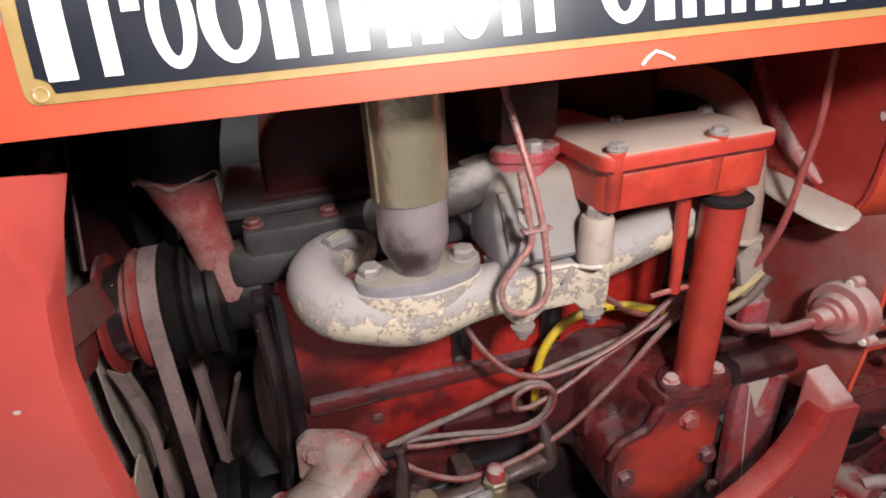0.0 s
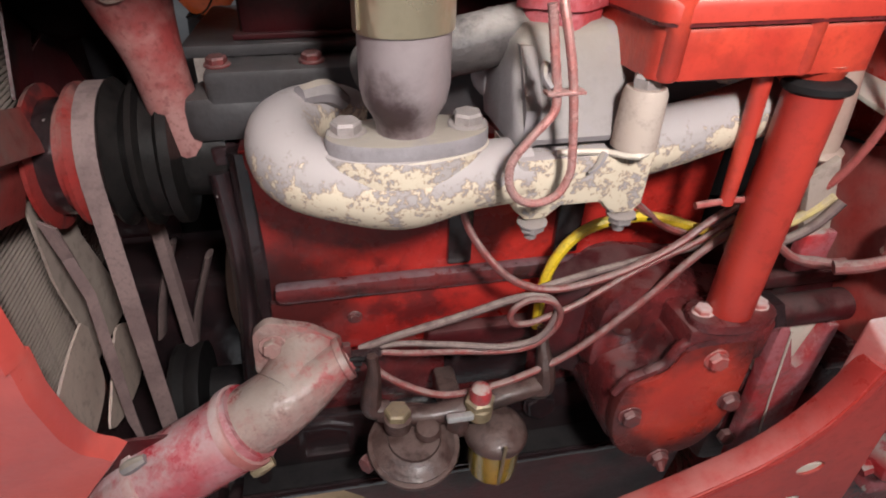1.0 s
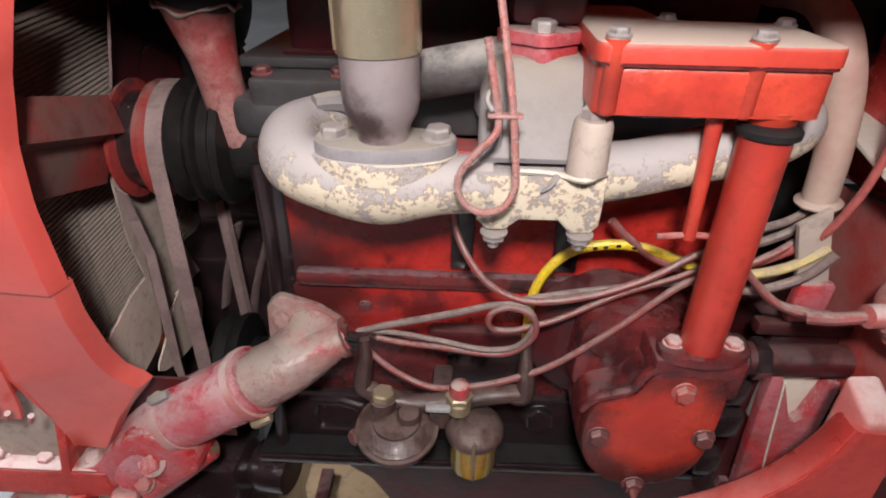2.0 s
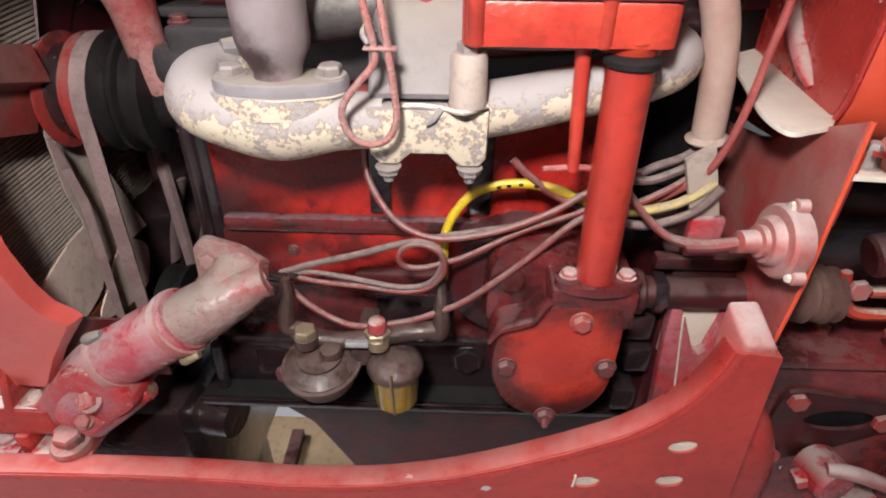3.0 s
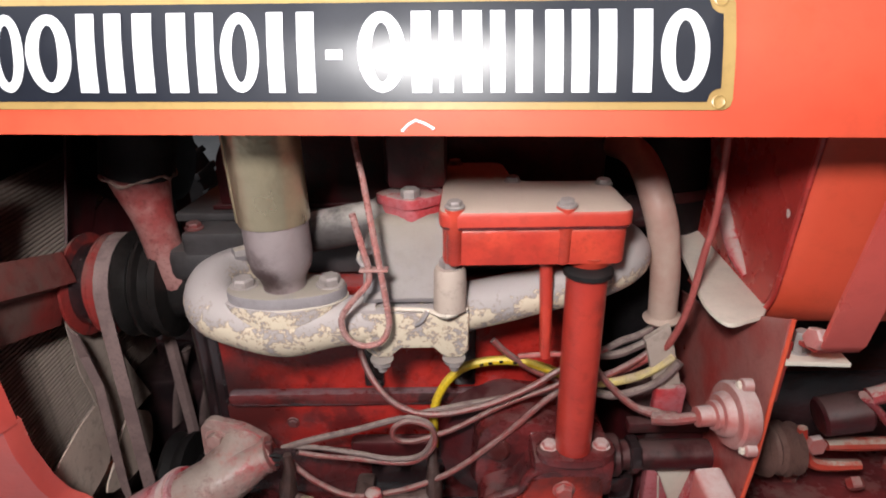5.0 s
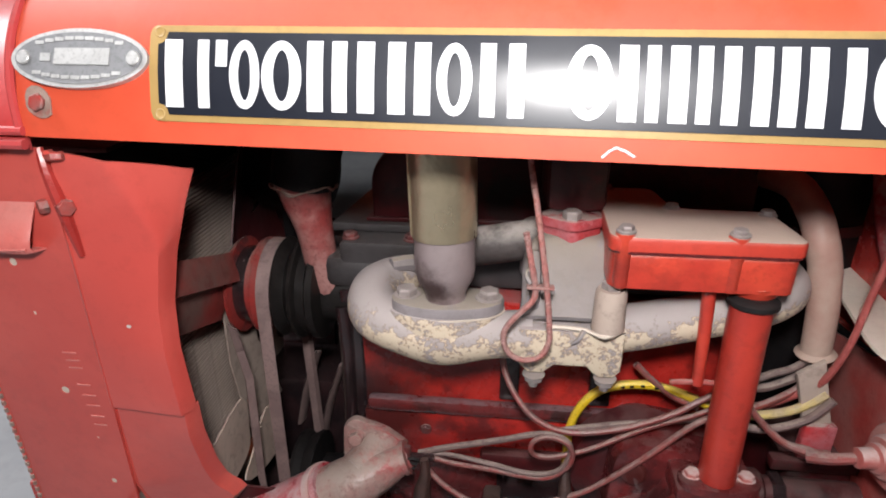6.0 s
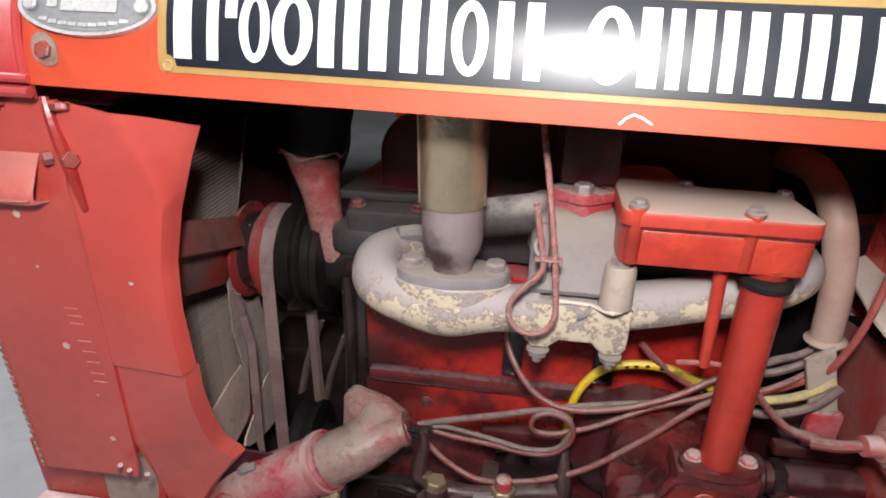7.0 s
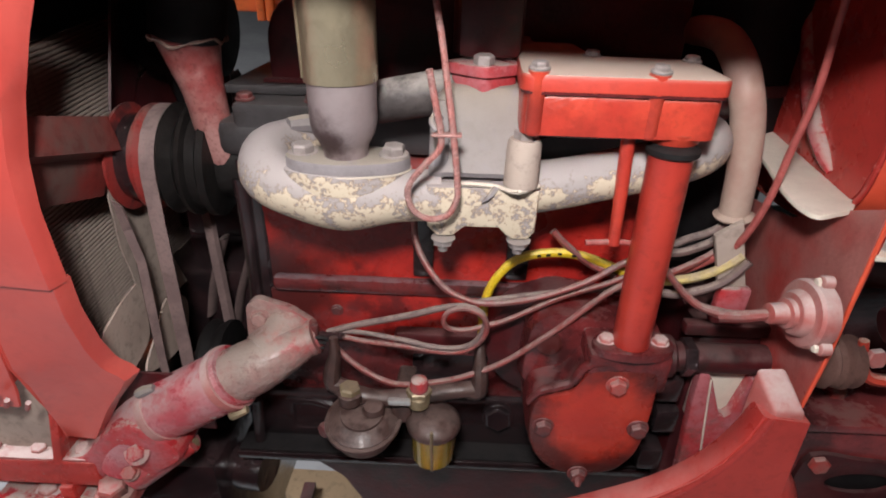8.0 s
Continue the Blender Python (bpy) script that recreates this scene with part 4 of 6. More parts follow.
# ---- cylinder block, head, oil pan ----
block = thing("engine_block", (0.25, 0.64, 0.7), "grimy red cast-iron tractor engine block with a long rib", "engine", shift=(-0.001, 0.018, -0.006))
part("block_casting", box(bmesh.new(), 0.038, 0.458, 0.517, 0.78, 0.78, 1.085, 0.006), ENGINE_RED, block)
part("block_rib", box(bmesh.new(), 0.05, 0.457, 0.504, 0.52, 0.938, 0.957, 0.006), RIB_RED, block)
part("block_step", box(bmesh.new(), 0.044, 0.457, 0.511, 0.52, 0.872, 0.9375, 0.004), ENGINE_RED, block)
part("block_skirt", box(bmesh.new(), 0.042, 0.457, 0.508, 0.52, 0.79, 0.8715, 0.004), OILY_RED, block)
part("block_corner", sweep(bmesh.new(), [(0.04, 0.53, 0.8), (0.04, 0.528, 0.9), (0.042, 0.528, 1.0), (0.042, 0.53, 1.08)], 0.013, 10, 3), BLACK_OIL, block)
# Raised black boxes: the gaps' shade is put into their colour.
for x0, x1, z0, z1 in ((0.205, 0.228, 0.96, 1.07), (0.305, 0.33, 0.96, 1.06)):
    part("gap_black_box", box(bmesh.new(), x0, x1, 0.512, 0.52, z0, z1, 0.003), BLACK_OIL, block)
part("lower_boss", box(bmesh.new(), 0.185, 0.31, 0.497, 0.52, 0.868, 0.893, 0.006), MAROON, block)
part("web", plate(bmesh.new(), [[(0.176, 0.862), (0.203, 0.862), (0.203, 0.895)]], 0, 0.012, 0.001, xz(0.518)), COVER_RED, block)
# Recess drawn as a black box, its shade in the colour.
part("recess_black_box", box(bmesh.new(), 0.2, 0.3, 0.507, 0.52, 0.8, 0.862, 0.008), BLACK_OIL, block)
bolt(block, (0.119, 0.5105, 0.913), (0, -1, 0), 0.005, 0.004, 0.007, BOLT_DARK)
bolt(block, (0.312, 0.495, 0.772), (0, -1, 0.1), 0.017, 0.008, 0.019, BLACK_OIL, "hexagonal core plug")
part("front_plate", box(bmesh.new(), 0.016, 0.036, 0.535, 0.76, 0.78, 1.08, 0.003), BLACK_OIL, block)
part("timing_cover", lathe(bmesh.new(), [(0.09, 0), (0.085, 0.02), (0.06, 0.03), (0.05, 0.034)], (0.02, 0.66, 0.86), (-1, 0, 0), 30), DUST_CREAM, block)
part("front_tube", sweep(bmesh.new(), [(0.02, 0.535, 1.06), (0.024, 0.53, 1.0), (0.022, 0.53, 0.92), (0.016, 0.53, 0.86), (0.01, 0.535, 0.8)], [0.009, 0.0095, 0.0095, 0.01, 0.01], 12, 4), BLACK_OIL, block)
part("lower_panel", box(bmesh.new(), 0.01, 0.52, 0.5, 0.76, 0.715, 0.795, 0.008), BLACK_OIL, block)
part("recessed_slot", plate(bmesh.new(), [[(0.05, 0.73), (0.11, 0.73), (0.11, 0.775), (0.085, 0.785), (0.05, 0.785)], [(0.058, 0.737), (0.103, 0.737), (0.103, 0.77), (0.082, 0.777), (0.058, 0.777)]], 0, 0.006, 0.001, xz(0.502)), BLACK_OIL, block)
part("slot_post", sweep(bmesh.new(), [(0.012, 0.492, 0.712), (0.016, 0.49, 0.79)], 0.0075, 10, 2), BLACK_OIL, block)

pan = thing("oil_pan", (0.25, 0.62, 0.58), "dark red pressed oil pan with a black gasket rail", "oil pan", shift=(-0.001, 0.002, -0.002))
part("pan_rail", box(bmesh.new(), -0.012, 0.53, 0.486, 0.77, 0.7, 0.713, 0.003), BLACK_OIL, pan)
part("pan_gasket", box(bmesh.new(), -0.01, 0.528, 0.489, 0.768, 0.7135, 0.7165, 0.001), RUBBER, pan)
bm = bmesh.new()
rows = []
for z, i in ((0.7, 0.0), (0.69, 0.004), (0.65, 0.016), (0.55, 0.03), (0.36, 0.05)):
    rows.append([bm.verts.new(p) for p in ((0.06 + i * 3.4, 0.5 + i * 0.3, z), (0.52 - i * 0.4, 0.5 + i * 0.3, z), (0.52 - i * 0.8, 0.76 - i, z), (0.06 + i * 3.4, 0.76 - i, z))])
for a, b in zip(rows, rows[1:]):
    for k in range(4):
        bm.faces.new((a[k], a[(k + 1) % 4], b[(k + 1) % 4], b[k]))
bm.faces.new(rows[0])
bm.faces.new(rows[-1])
bmesh.ops.bevel(bm, geom=list(bm.edges), offset=0.006, segments=2, affect="EDGES", profile=0.5)
part("pan_body", bm, MAROON, pan)

head = thing("cylinder_head", (0.25, 0.66, 1.08), "dark dusty cylinder head beside the manifold", "engine head")
part("head_casting", box(bmesh.new(), 0.02, 0.5, 0.55, 0.77, 1.087, 1.135, 0.005), HEAD_GREY, head)
part("head_face", box(bmesh.new(), 0.0, 0.075, 0.548, 0.6, 1.078, 1.118, 0.012), HEAD_GREY, head)
part("head_top", box(bmesh.new(), 0.0, 0.5, 0.585, 0.76, 1.136, 1.146, 0.003), HEAD_GREY, head)
for x in (0.03, 0.1):
    bolt(head, (x, 0.565, 1.136), (0, 0, 1), 0.008, 0.007, 0.01, BOLT_DARK)
cover = thing("valve_cover", (0.28, 0.67, 1.146), "dark maroon pressed valve cover under the hood", "valve cover")
dome = [(0.47, 1.147), (0.47, 1.238)] + [(0.098 - 0.053 * math.sin(a), 1.185 + 0.053 * math.cos(a)) for a in (math.pi * k / 16 for k in range(9))] + [(0.045, 1.147)]
part("cover_body", plate(bmesh.new(), [dome], 0, 0.15, 0.008, xz(0.75)), MAROON, cover)
part("cover_lip", box(bmesh.new(), 0.04, 0.475, 0.595, 0.755, 1.1465, 1.151, 0.001), MAROON, cover)

cleaner = thing("air_cleaner", (0.54, 0.66, 1.0), "dull black air cleaner drum behind the engine", "air cleaner")
part("drum", lathe(bmesh.new(), [(0.06, 0), (0.075, 0.01), (0.078, 0.03), (0.078, 0.3)], (0.53, 0.655, 0.96), (0, 0, 1), 28), BLACK, cleaner)
part("clamp_band", lathe(bmesh.new(), [(0.0785, 0), (0.0805, 0.001), (0.0805, 0.013), (0.0785, 0.014)], (0.53, 0.655, 1.15), (0, 0, 1), 28), BLACK_OIL, cleaner)
part("bowl", lathe(bmesh.new(), [(0.03, 0), (0.055, 0.006), (0.07, 0.03), (0.072, 0.06), (0.065, 0.064)], (0.53, 0.655, 0.897), (0, 0, 1), 28), BLACK, cleaner)

# ---- thermostat neck, hose and dark dynamo above the pulley ----
neck = thing("water_neck", (0.01, 0.59, 1.05), "faded pink cast water neck below a dark hose", "water neck", site=HERE)
part("casting", sweep(bmesh.new(), [(-0.016, 0.6, 1.203), (-0.013, 0.597, 1.183), (-0.005, 0.591, 1.148), (0.001, 0.588, 1.11), (0.006, 0.59, 1.08), (0.016, 0.6, 1.055), (0.034, 0.63, 1.04)], [0.034, 0.029, 0.0215, 0.0195, 0.02, 0.023, 0.025], 18, 5), ARM_PINK, neck)
rng = random.Random(4)
ring = [(-0.0155 + 0.0365 * math.cos(a), 0.6 + 0.0365 * math.sin(a), 1.195 + rng.uniform(-0.004, 0.004)) for a in (2 * math.pi * k / 26 for k in range(27))]
part("hose_edge", sweep(bmesh.new(), ring, [rng.uniform(0.0012, 0.0028) for _ in ring], 7, 2), SCAB, neck, "ragged hose edge")
part("hose", sweep(bmesh.new(), [(-0.0155, 0.6, 1.198), (-0.01, 0.6, 1.225), (-0.005, 0.6, 1.255), (-0.03, 0.605, 1.3), (-0.09, 0.61, 1.325), (-0.14, 0.61, 1.325)], 0.0375, 18, 5), RUBBER, neck)
dyn = thing("dynamo", (-0.02, 0.7, 1.15), "dull black round dynamo body in shade", "dynamo")
part("body", lathe(bmesh.new(), [(0.02, -0.02), (0.05, -0.012), (0.058, 0.0), (0.06, 0.08), (0.05, 0.085)], (-0.125, 0.7, 1.19), (1, 0, 0), 28), BLACK, dyn)
for x, z in ((-0.11, 0.79), (-0.075, 0.77)):
    part("brace", sweep(bmesh.new(), [(x, 0.67, z), (x + 0.015, 0.668, z + 0.06), (x + 0.04, 0.67, z + 0.13)], 0.012, 8, 3, (1.0, 0.3)), BELT, dyn)
# Black panel added behind to keep the gap beyond dark.
part("dark_backing", box(bmesh.new(), -0.16, 0.0, 0.8, 0.85, 0.6, 1.04, 0.01), BLACK, dyn)
part("strap", box(bmesh.new(), -0.1, -0.07, 0.67, 0.73, 1.0, 1.14, 0.004), BLACK, dyn)

# ---- exhaust manifold ----
exhaust = thing("exhaust_manifold", (0.25, 0.47, 1.05), "cream-coated exhaust manifold flaking to grey iron", "manifold", shift=(0.002, -0.001, 0.0015))
part("front_log", sweep(bmesh.new(), [(0.125, 0.565, 1.098), (0.104, 0.55, 1.1), (0.083, 0.524, 1.103), (0.074, 0.494, 1.102), (0.083, 0.467, 1.092), (0.113, 0.456, 1.083), (0.152, 0.455, 1.0785), (0.195, 0.455, 1.082), (0.235, 0.456, 1.084)],
                      [0.022, 0.0225, 0.0235, 0.0245, 0.0255, 0.0255, 0.0292, 0.0235, 0.0225], 22, 6), MANIFOLD, exhaust)
part("torn_gasket", sweep(bmesh.new(), [(0.088, 0.512, 1.125), (0.106, 0.525, 1.123), (0.12, 0.53, 1.112)], [0.007, 0.009, 0.006], 8, 3), GREY_IRON, exhaust, "ragged grey gasket edge")
part("flange_seat", plate(bmesh.new(), [smooth_loop([(0.098, 0.455), (0.112, 0.437), (0.15, 0.427), (0.192, 0.439), (0.207, 0.459), (0.192, 0.478), (0.15, 0.486), (0.112, 0.474)])], 0, 0.018, 0.002, xy(1.09)), MANIFOLD, exhaust)
part("centre_block", plate(bmesh.new(), [[(0.222, 1.1), (0.224, 1.062), (0.232, 1.054), (0.246, 1.054), (0.256, 1.063), (0.285, 1.063), (0.294, 1.053), (0.31, 1.053), (0.316, 1.06), (0.317, 1.1)]], 0, 0.052, 0.004, xz(0.487)), MANIFOLD, exhaust)
part("rear_log", sweep(bmesh.new(), [(0.3, 0.46, 1.09), (0.34, 0.462, 1.097), (0.39, 0.466, 1.108), (0.435, 0.473, 1.118), (0.463, 0.492, 1.125), (0.464, 0.522, 1.127), (0.445, 0.555, 1.126)], [0.023, 0.022, 0.0215, 0.022, 0.023, 0.024, 0.024], 20, 6), MANIFOLD_REAR, exhaust)
for x in (0.238, 0.303):
    stud = part("stud", lathe(bmesh.new(), [(0.0042, 0.0), (0.0046, 0.008)], (x, 0.438, 1.0395), (0, 0, 1), 10), BOLT_GREY, exhaust)
    bolt(exhaust, (x, 0.438, 1.0525), (0, 0, -1), 0.0088, 0.0075, 0.0105, BOLT_GREY, name="nut")

stack = thing("exhaust_stack", (0.151, 0.457, 1.1), "heat-dulled exhaust stack with brass cuff on a bolted flange", "exhaust pipe", shift=(0.0045, -0.001, -0.001))
part("gasket", plate(bmesh.new(), [smooth_loop([(0.099, 0.455), (0.113, 0.4365), (0.15, 0.4275), (0.192, 0.4385), (0.206, 0.459), (0.192, 0.477), (0.15, 0.4855), (0.113, 0.473)])], 0, 0.0015, 0, xy(1.1082)), CREAM, stack)
part("flange", plate(bmesh.new(), [smooth_loop([(0.1, 0.455), (0.113, 0.437), (0.15, 0.429), (0.191, 0.439), (0.205, 0.459), (0.191, 0.476), (0.15, 0.484), (0.113, 0.473)])], 0, 0.0105, 0.002, xy(1.1098)), GREY_IRON, stack)
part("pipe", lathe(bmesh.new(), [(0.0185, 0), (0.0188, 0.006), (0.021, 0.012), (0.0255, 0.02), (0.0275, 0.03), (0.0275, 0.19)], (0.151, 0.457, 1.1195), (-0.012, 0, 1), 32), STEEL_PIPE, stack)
part("cuff", lathe(bmesh.new(), [(0.0278, 0.0), (0.0292, 0.0005), (0.0294, 0.002), (0.0294, 0.14), (0.028, 0.14)], (0.1502, 0.457, 1.181), (-0.012, 0, 1), 32), BRASS_CUFF, stack, "dull brass sheet cuff")
part("cuff_seam", sweep(bmesh.new(), [(0.1235, 0.4445, 1.184), (0.1215, 0.4445, 1.318)], 0.0013, 6, 1), BRASS_CUFF, stack)
for x, z in ((0.114, 1.1205), (0.191, 1.1215)):
    bolt(stack, (x, 0.4575, z - 0.001), (0, 0, 1), 0.0098, 0.009, 0.0128, BOLT_GREY)

# ---- intake manifold ----
intake = thing("intake_manifold", (0.27, 0.48, 1.1), "dust-grey cast-iron intake riser clamped to the exhaust manifold", "manifold", shift=(-0.001, -0.004, 0.002))
bm = bmesh.new()
outline = [(0.226, 1.103), (0.226, 1.148), (0.23, 1.163), (0.24, 1.172), (0.298, 1.172), (0.306, 1.164), (0.31, 1.148), (0.314, 1.103)]
plate(bm, [outline], 0, 0.075, 0.006, xz(0.522))
for v in bm.verts:
    v.co.y += 0.62 * max(0.0, v.co.z - 1.118)
part("riser", bm, GREY_IRON, intake)
part("riser_back", box(bmesh.new(), 0.222, 0.312, 0.52, 0.56, 1.11, 1.172, 0.01), GREY_IRON, intake)
part("boss", lathe(bmesh.new(), [(0.0145, 0), (0.0135, 0.035), (0.012, 0.0385)], (0.303, 0.4405, 1.1035), (0, 0, 1), 22), DUST_CREAM, intake)
bolt(intake, (0.303, 0.4405, 1.1415), (0, 0, 1), 0.0092, 0.009, 0.0, BOLT_GREY)
part("gasket", sweep(bmesh.new(), [(0.252, 0.4415, 1.1015), (0.268, 0.439, 1.1025), (0.285, 0.4395, 1.1005), (0.3, 0.4265, 1.102), (0.317, 0.438, 1.1035)], 0.0022, 6, 3), CREAM, intake, "frayed pale gasket edge")
part("gasket_flap", sweep(bmesh.new(), [(0.283, 0.439, 1.1), (0.278, 0.4345, 1.094), (0.272, 0.434, 1.089)], [0.003, 0.0024, 0.001], 6, 3), GREY_IRON, intake)
part("branch_pipe", sweep(bmesh.new(), [(0.14, 0.535, 1.135), (0.165, 0.515, 1.146), (0.2, 0.508, 1.155), (0.235, 0.51, 1.161), (0.26, 0.52, 1.163)], [0.018, 0.019, 0.0195, 0.0195, 0.02], 18, 4), SOOTY_IRON, intake)
part("branch_pipe_rear", sweep(bmesh.new(), [(0.3, 0.53, 1.135), (0.36, 0.54, 1.135), (0.43, 0.55, 1.14), (0.5, 0.56, 1.15)], 0.02, 14, 3), BLACK_OIL, intake)
part("side_lug", plate(bmesh.new(), [[(0.449, 1.104), (0.449, 1.128), (0.472, 1.162), (0.52, 1.168), (0.54, 1.15), (0.54, 1.104)]], 0, 0.012, 0.004, yz(0.231)), GREY_IRON, intake)
carb = thing("carburettor_flange", (0.267, 0.49, 1.185), "dusty red diamond flange on the intake riser", "flange", shift=(0.001, -0.002, -0.002))
diamond = smooth_loop([(0.234, 0.5), (0.25, 0.484), (0.267, 0.474), (0.285, 0.485), (0.299, 0.5), (0.285, 0.52), (0.267, 0.528), (0.25, 0.52)], 4)
part("diamond_plate", plate(bmesh.new(), [diamond], 0, 0.009, 0.0015, xy(1.184)), DUSTY_RED, carb)
part("diamond_body", plate(bmesh.new(), [[(0.267 + (x - 0.267) * 0.86, 0.5 + (y - 0.5) * 0.86) for x, y in diamond]], 0, 0.012, 0.0015, xy(1.172)), DUSTY_RED, carb)
part("upper_body", box(bmesh.new(), 0.243, 0.298, 0.5, 0.56, 1.194, 1.262, 0.008), MAROON, carb)
part("riser_tube", cyl(bmesh.new(), (0.268, 0.54, 1.195), (0.268, 0.54, 1.3), 0.03, seg=20), MAROON, carb)
bolt(carb, (0.266, 0.485, 1.1925), (0, 0, 1), 0.0088, 0.0085, 0.0, BOLT_GREY)


# ---- governor box, tube and housing ----
gov = thing("governor_box", (0.37, 0.46, 1.15), "red cast governor box with a dusty bolted lid", "engine housing", shift=(-0.003, 0.011, -0.009))
lid = round_loop([(0.296, 0.411), (0.449, 0.41), (0.449, 0.5), (0.365, 0.504), (0.359, 0.58), (0.3, 0.58)], 0.014)
part("lid", plate(bmesh.new(), [lid], 0, 0.0125, 0.0035, xy(1.1915)), LID_DUST, gov, "dust-covered lid")
shrink = [(0.374 + (x - 0.374) * 0.965, 0.47 + (y - 0.47) * 0.955) for x, y in lid]
part("gasket", plate(bmesh.new(), [[(0.374 + (x - 0.374) * 0.99, 0.47 + (y - 0.47) * 0.985) for x, y in lid]], 0, 0.0022, 0, xy(1.1891)), OILY_RED, gov)
part("body", plate(bmesh.new(), [shrink], 0, 0.0305, 0.0035, xy(1.1585)), BOX_RED, gov)
part("outlet", lathe(bmesh.new(), [(0.0165, 0), (0.0185, 0.002), (0.0215, 0.014)], (0.4205, 0.4335, 1.1475), (0, 0, 1), 24), BOX_RED, gov)
for x, y in ((0.309, 0.414), (0.396, 0.414)):
    part("boss", lathe(bmesh.new(), [(0.005, -0.003), (0.0072, 0.0), (0.0072, 0.03), (0.008, 0.031), (0.008, 0.0445), (0.0068, 0.046)], (x, y + 0.0045, 1.1605), (0, 0, 1), 16), BOX_RED, gov)
for x, y in ((0.309, 0.417), (0.396, 0.417), (0.362, 0.5), (0.442, 0.487), (0.31, 0.57)):
    bolt(gov, (x, y, 1.2035 if y > 0.42 else 1.2065), (0, 0, 1), 0.0062, 0.0055, 0.008, BOLT_GREY)
# Thin black strip along the box's lower front edge.
part("lower_edge_strip", sweep(bmesh.new(), [(0.305, 0.424, 1.1575), (0.34, 0.424, 1.157), (0.4, 0.424, 1.157)], [0.002, 0.003, 0.002], 8, 3), BLACK_OIL, gov)

tube = thing("governor_tube", (0.42, 0.432, 0.945), "red steel tube between governor box and housing", "pipe", shift=(0, -0.001, -0.002))
part("seal", lathe(bmesh.new(), [(0.0165, 0), (0.0205, 0.003), (0.0205, 0.007), (0.017, 0.0095)], (0.416, 0.4325, 1.1375), (0, 0, 1), 24), RUBBER, tube, "black rubber seal ring")
part("pipe", sweep(bmesh.new(), [(0.4195, 0.434, 0.955), (0.4155, 0.4325, 1.1385)], 0.0172, 24, 1), TUBE_RED, tube)
part("foot", plate(bmesh.new(), [smooth_loop([(0.384, 0.432), (0.392, 0.419), (0.422, 0.413), (0.452, 0.42), (0.46, 0.434), (0.452, 0.449), (0.422, 0.456), (0.392, 0.448)], 4)], 0, 0.009, 0.002, xy(0.9455)), OILY_RED, tube)
for x in (0.397, 0.447):
    bolt(tube, (x, 0.434, 0.9535), (0, 0, 1), 0.0075, 0.0065, 0.009, PINK_METAL, "pale dusty bolt head")

rod = thing("throttle_rod", (0.387, 0.437, 1.05), "thin red throttle rod with a cross pin", "rod", shift=(0, 0.002, -0.002))
part("rod_bar", sweep(bmesh.new(), [(0.382, 0.438, 1.165), (0.3825, 0.4375, 1.147), (0.385, 0.437, 1.1), (0.387, 0.437, 1.054)], [0.0058, 0.0058, 0.0056, 0.005], 12, 3), BOX_RED, rod)
part("cross_pin", sweep(bmesh.new(), [(0.363, 0.437, 1.0545), (0.387, 0.437, 1.0565), (0.402, 0.438, 1.0555)], 0.0026, 8, 2), ROD_RED, rod)

housing = thing("governor_housing", (0.39, 0.46, 0.78), "oily red gear housing with a bolted rounded cover", "engine housing", shift=(0, 0.006, 0))
cover_line = [(0.383, 0.924), (0.4, 0.928), (0.44, 0.928), (0.449, 0.922), (0.452, 0.9), (0.452, 0.86), (0.448, 0.82), (0.432, 0.793), (0.41, 0.783), (0.387, 0.781), (0.363, 0.788), (0.345, 0.806), (0.335, 0.83), (0.332, 0.858), (0.336, 0.884), (0.351, 0.893), (0.366, 0.897), (0.375, 0.91)]
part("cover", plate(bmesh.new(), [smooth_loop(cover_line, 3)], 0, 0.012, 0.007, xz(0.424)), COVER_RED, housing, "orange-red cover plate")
part("rim", sweep(bmesh.new(), [(x, 0.4185, z) for x, z in ((0.33, 0.878), (0.34, 0.893), (0.356, 0.9), (0.37, 0.907), (0.378, 0.924), (0.39, 0.932), (0.415, 0.933), (0.445, 0.93), (0.455, 0.918))], [0.003, 0.0045, 0.005, 0.005, 0.005, 0.005, 0.0045, 0.004, 0.003], 10, 4), OILY_RED, housing, "oily rounded lip over the cover")
body = [(0.39 + (x - 0.39) * 1.03, 0.855 + (z - 0.855) * 1.03) for x, z in cover_line]
part("body", plate(bmesh.new(), [smooth_loop(body, 3)], 0, 0.1, 0.012, xz(0.5215)), OILY_RED, housing)
part("shoulder", plate(bmesh.new(), [smooth_loop([(0.33, 0.86), (0.324, 0.91), (0.33, 0.945), (0.35, 0.96), (0.383, 0.958), (0.43, 0.948), (0.456, 0.93), (0.456, 0.86), (0.4, 0.84)], 3)], 0, 0.075, 0.016, xz(0.53)), OILY_RED, housing)
part("neck", box(bmesh.new(), 0.381, 0.459, 0.414, 0.5, 0.9, 0.945, 0.005), OILY_RED, housing)
part("side_bulge", lathe(bmesh.new(), [(0.075, 0), (0.07, 0.02), (0.05, 0.03), (0.045, 0.032)], (0.358, 0.512, 0.893), (0, -1, 0), 30), MAROON, housing)
part("side_disc", lathe(bmesh.new(), [(0.013, 0), (0.013, 0.004), (0.01, 0.006)], (0.3495, 0.4565, 0.925), (-0.1, -1, 0.2), 20), COVER_RED, housing, "small red disc plug")
for x, z, mat in ((0.411, 0.912, BOLT_RED), (0.347, 0.854, BOLT_DARK), (0.441, 0.856, BOLT_DARK), (0.391, 0.7865, BOLT_DARK)):
    bolt(housing, (x, 0.4125, z), (0, -1, 0), 0.0085, 0.0085, 0.011, mat)
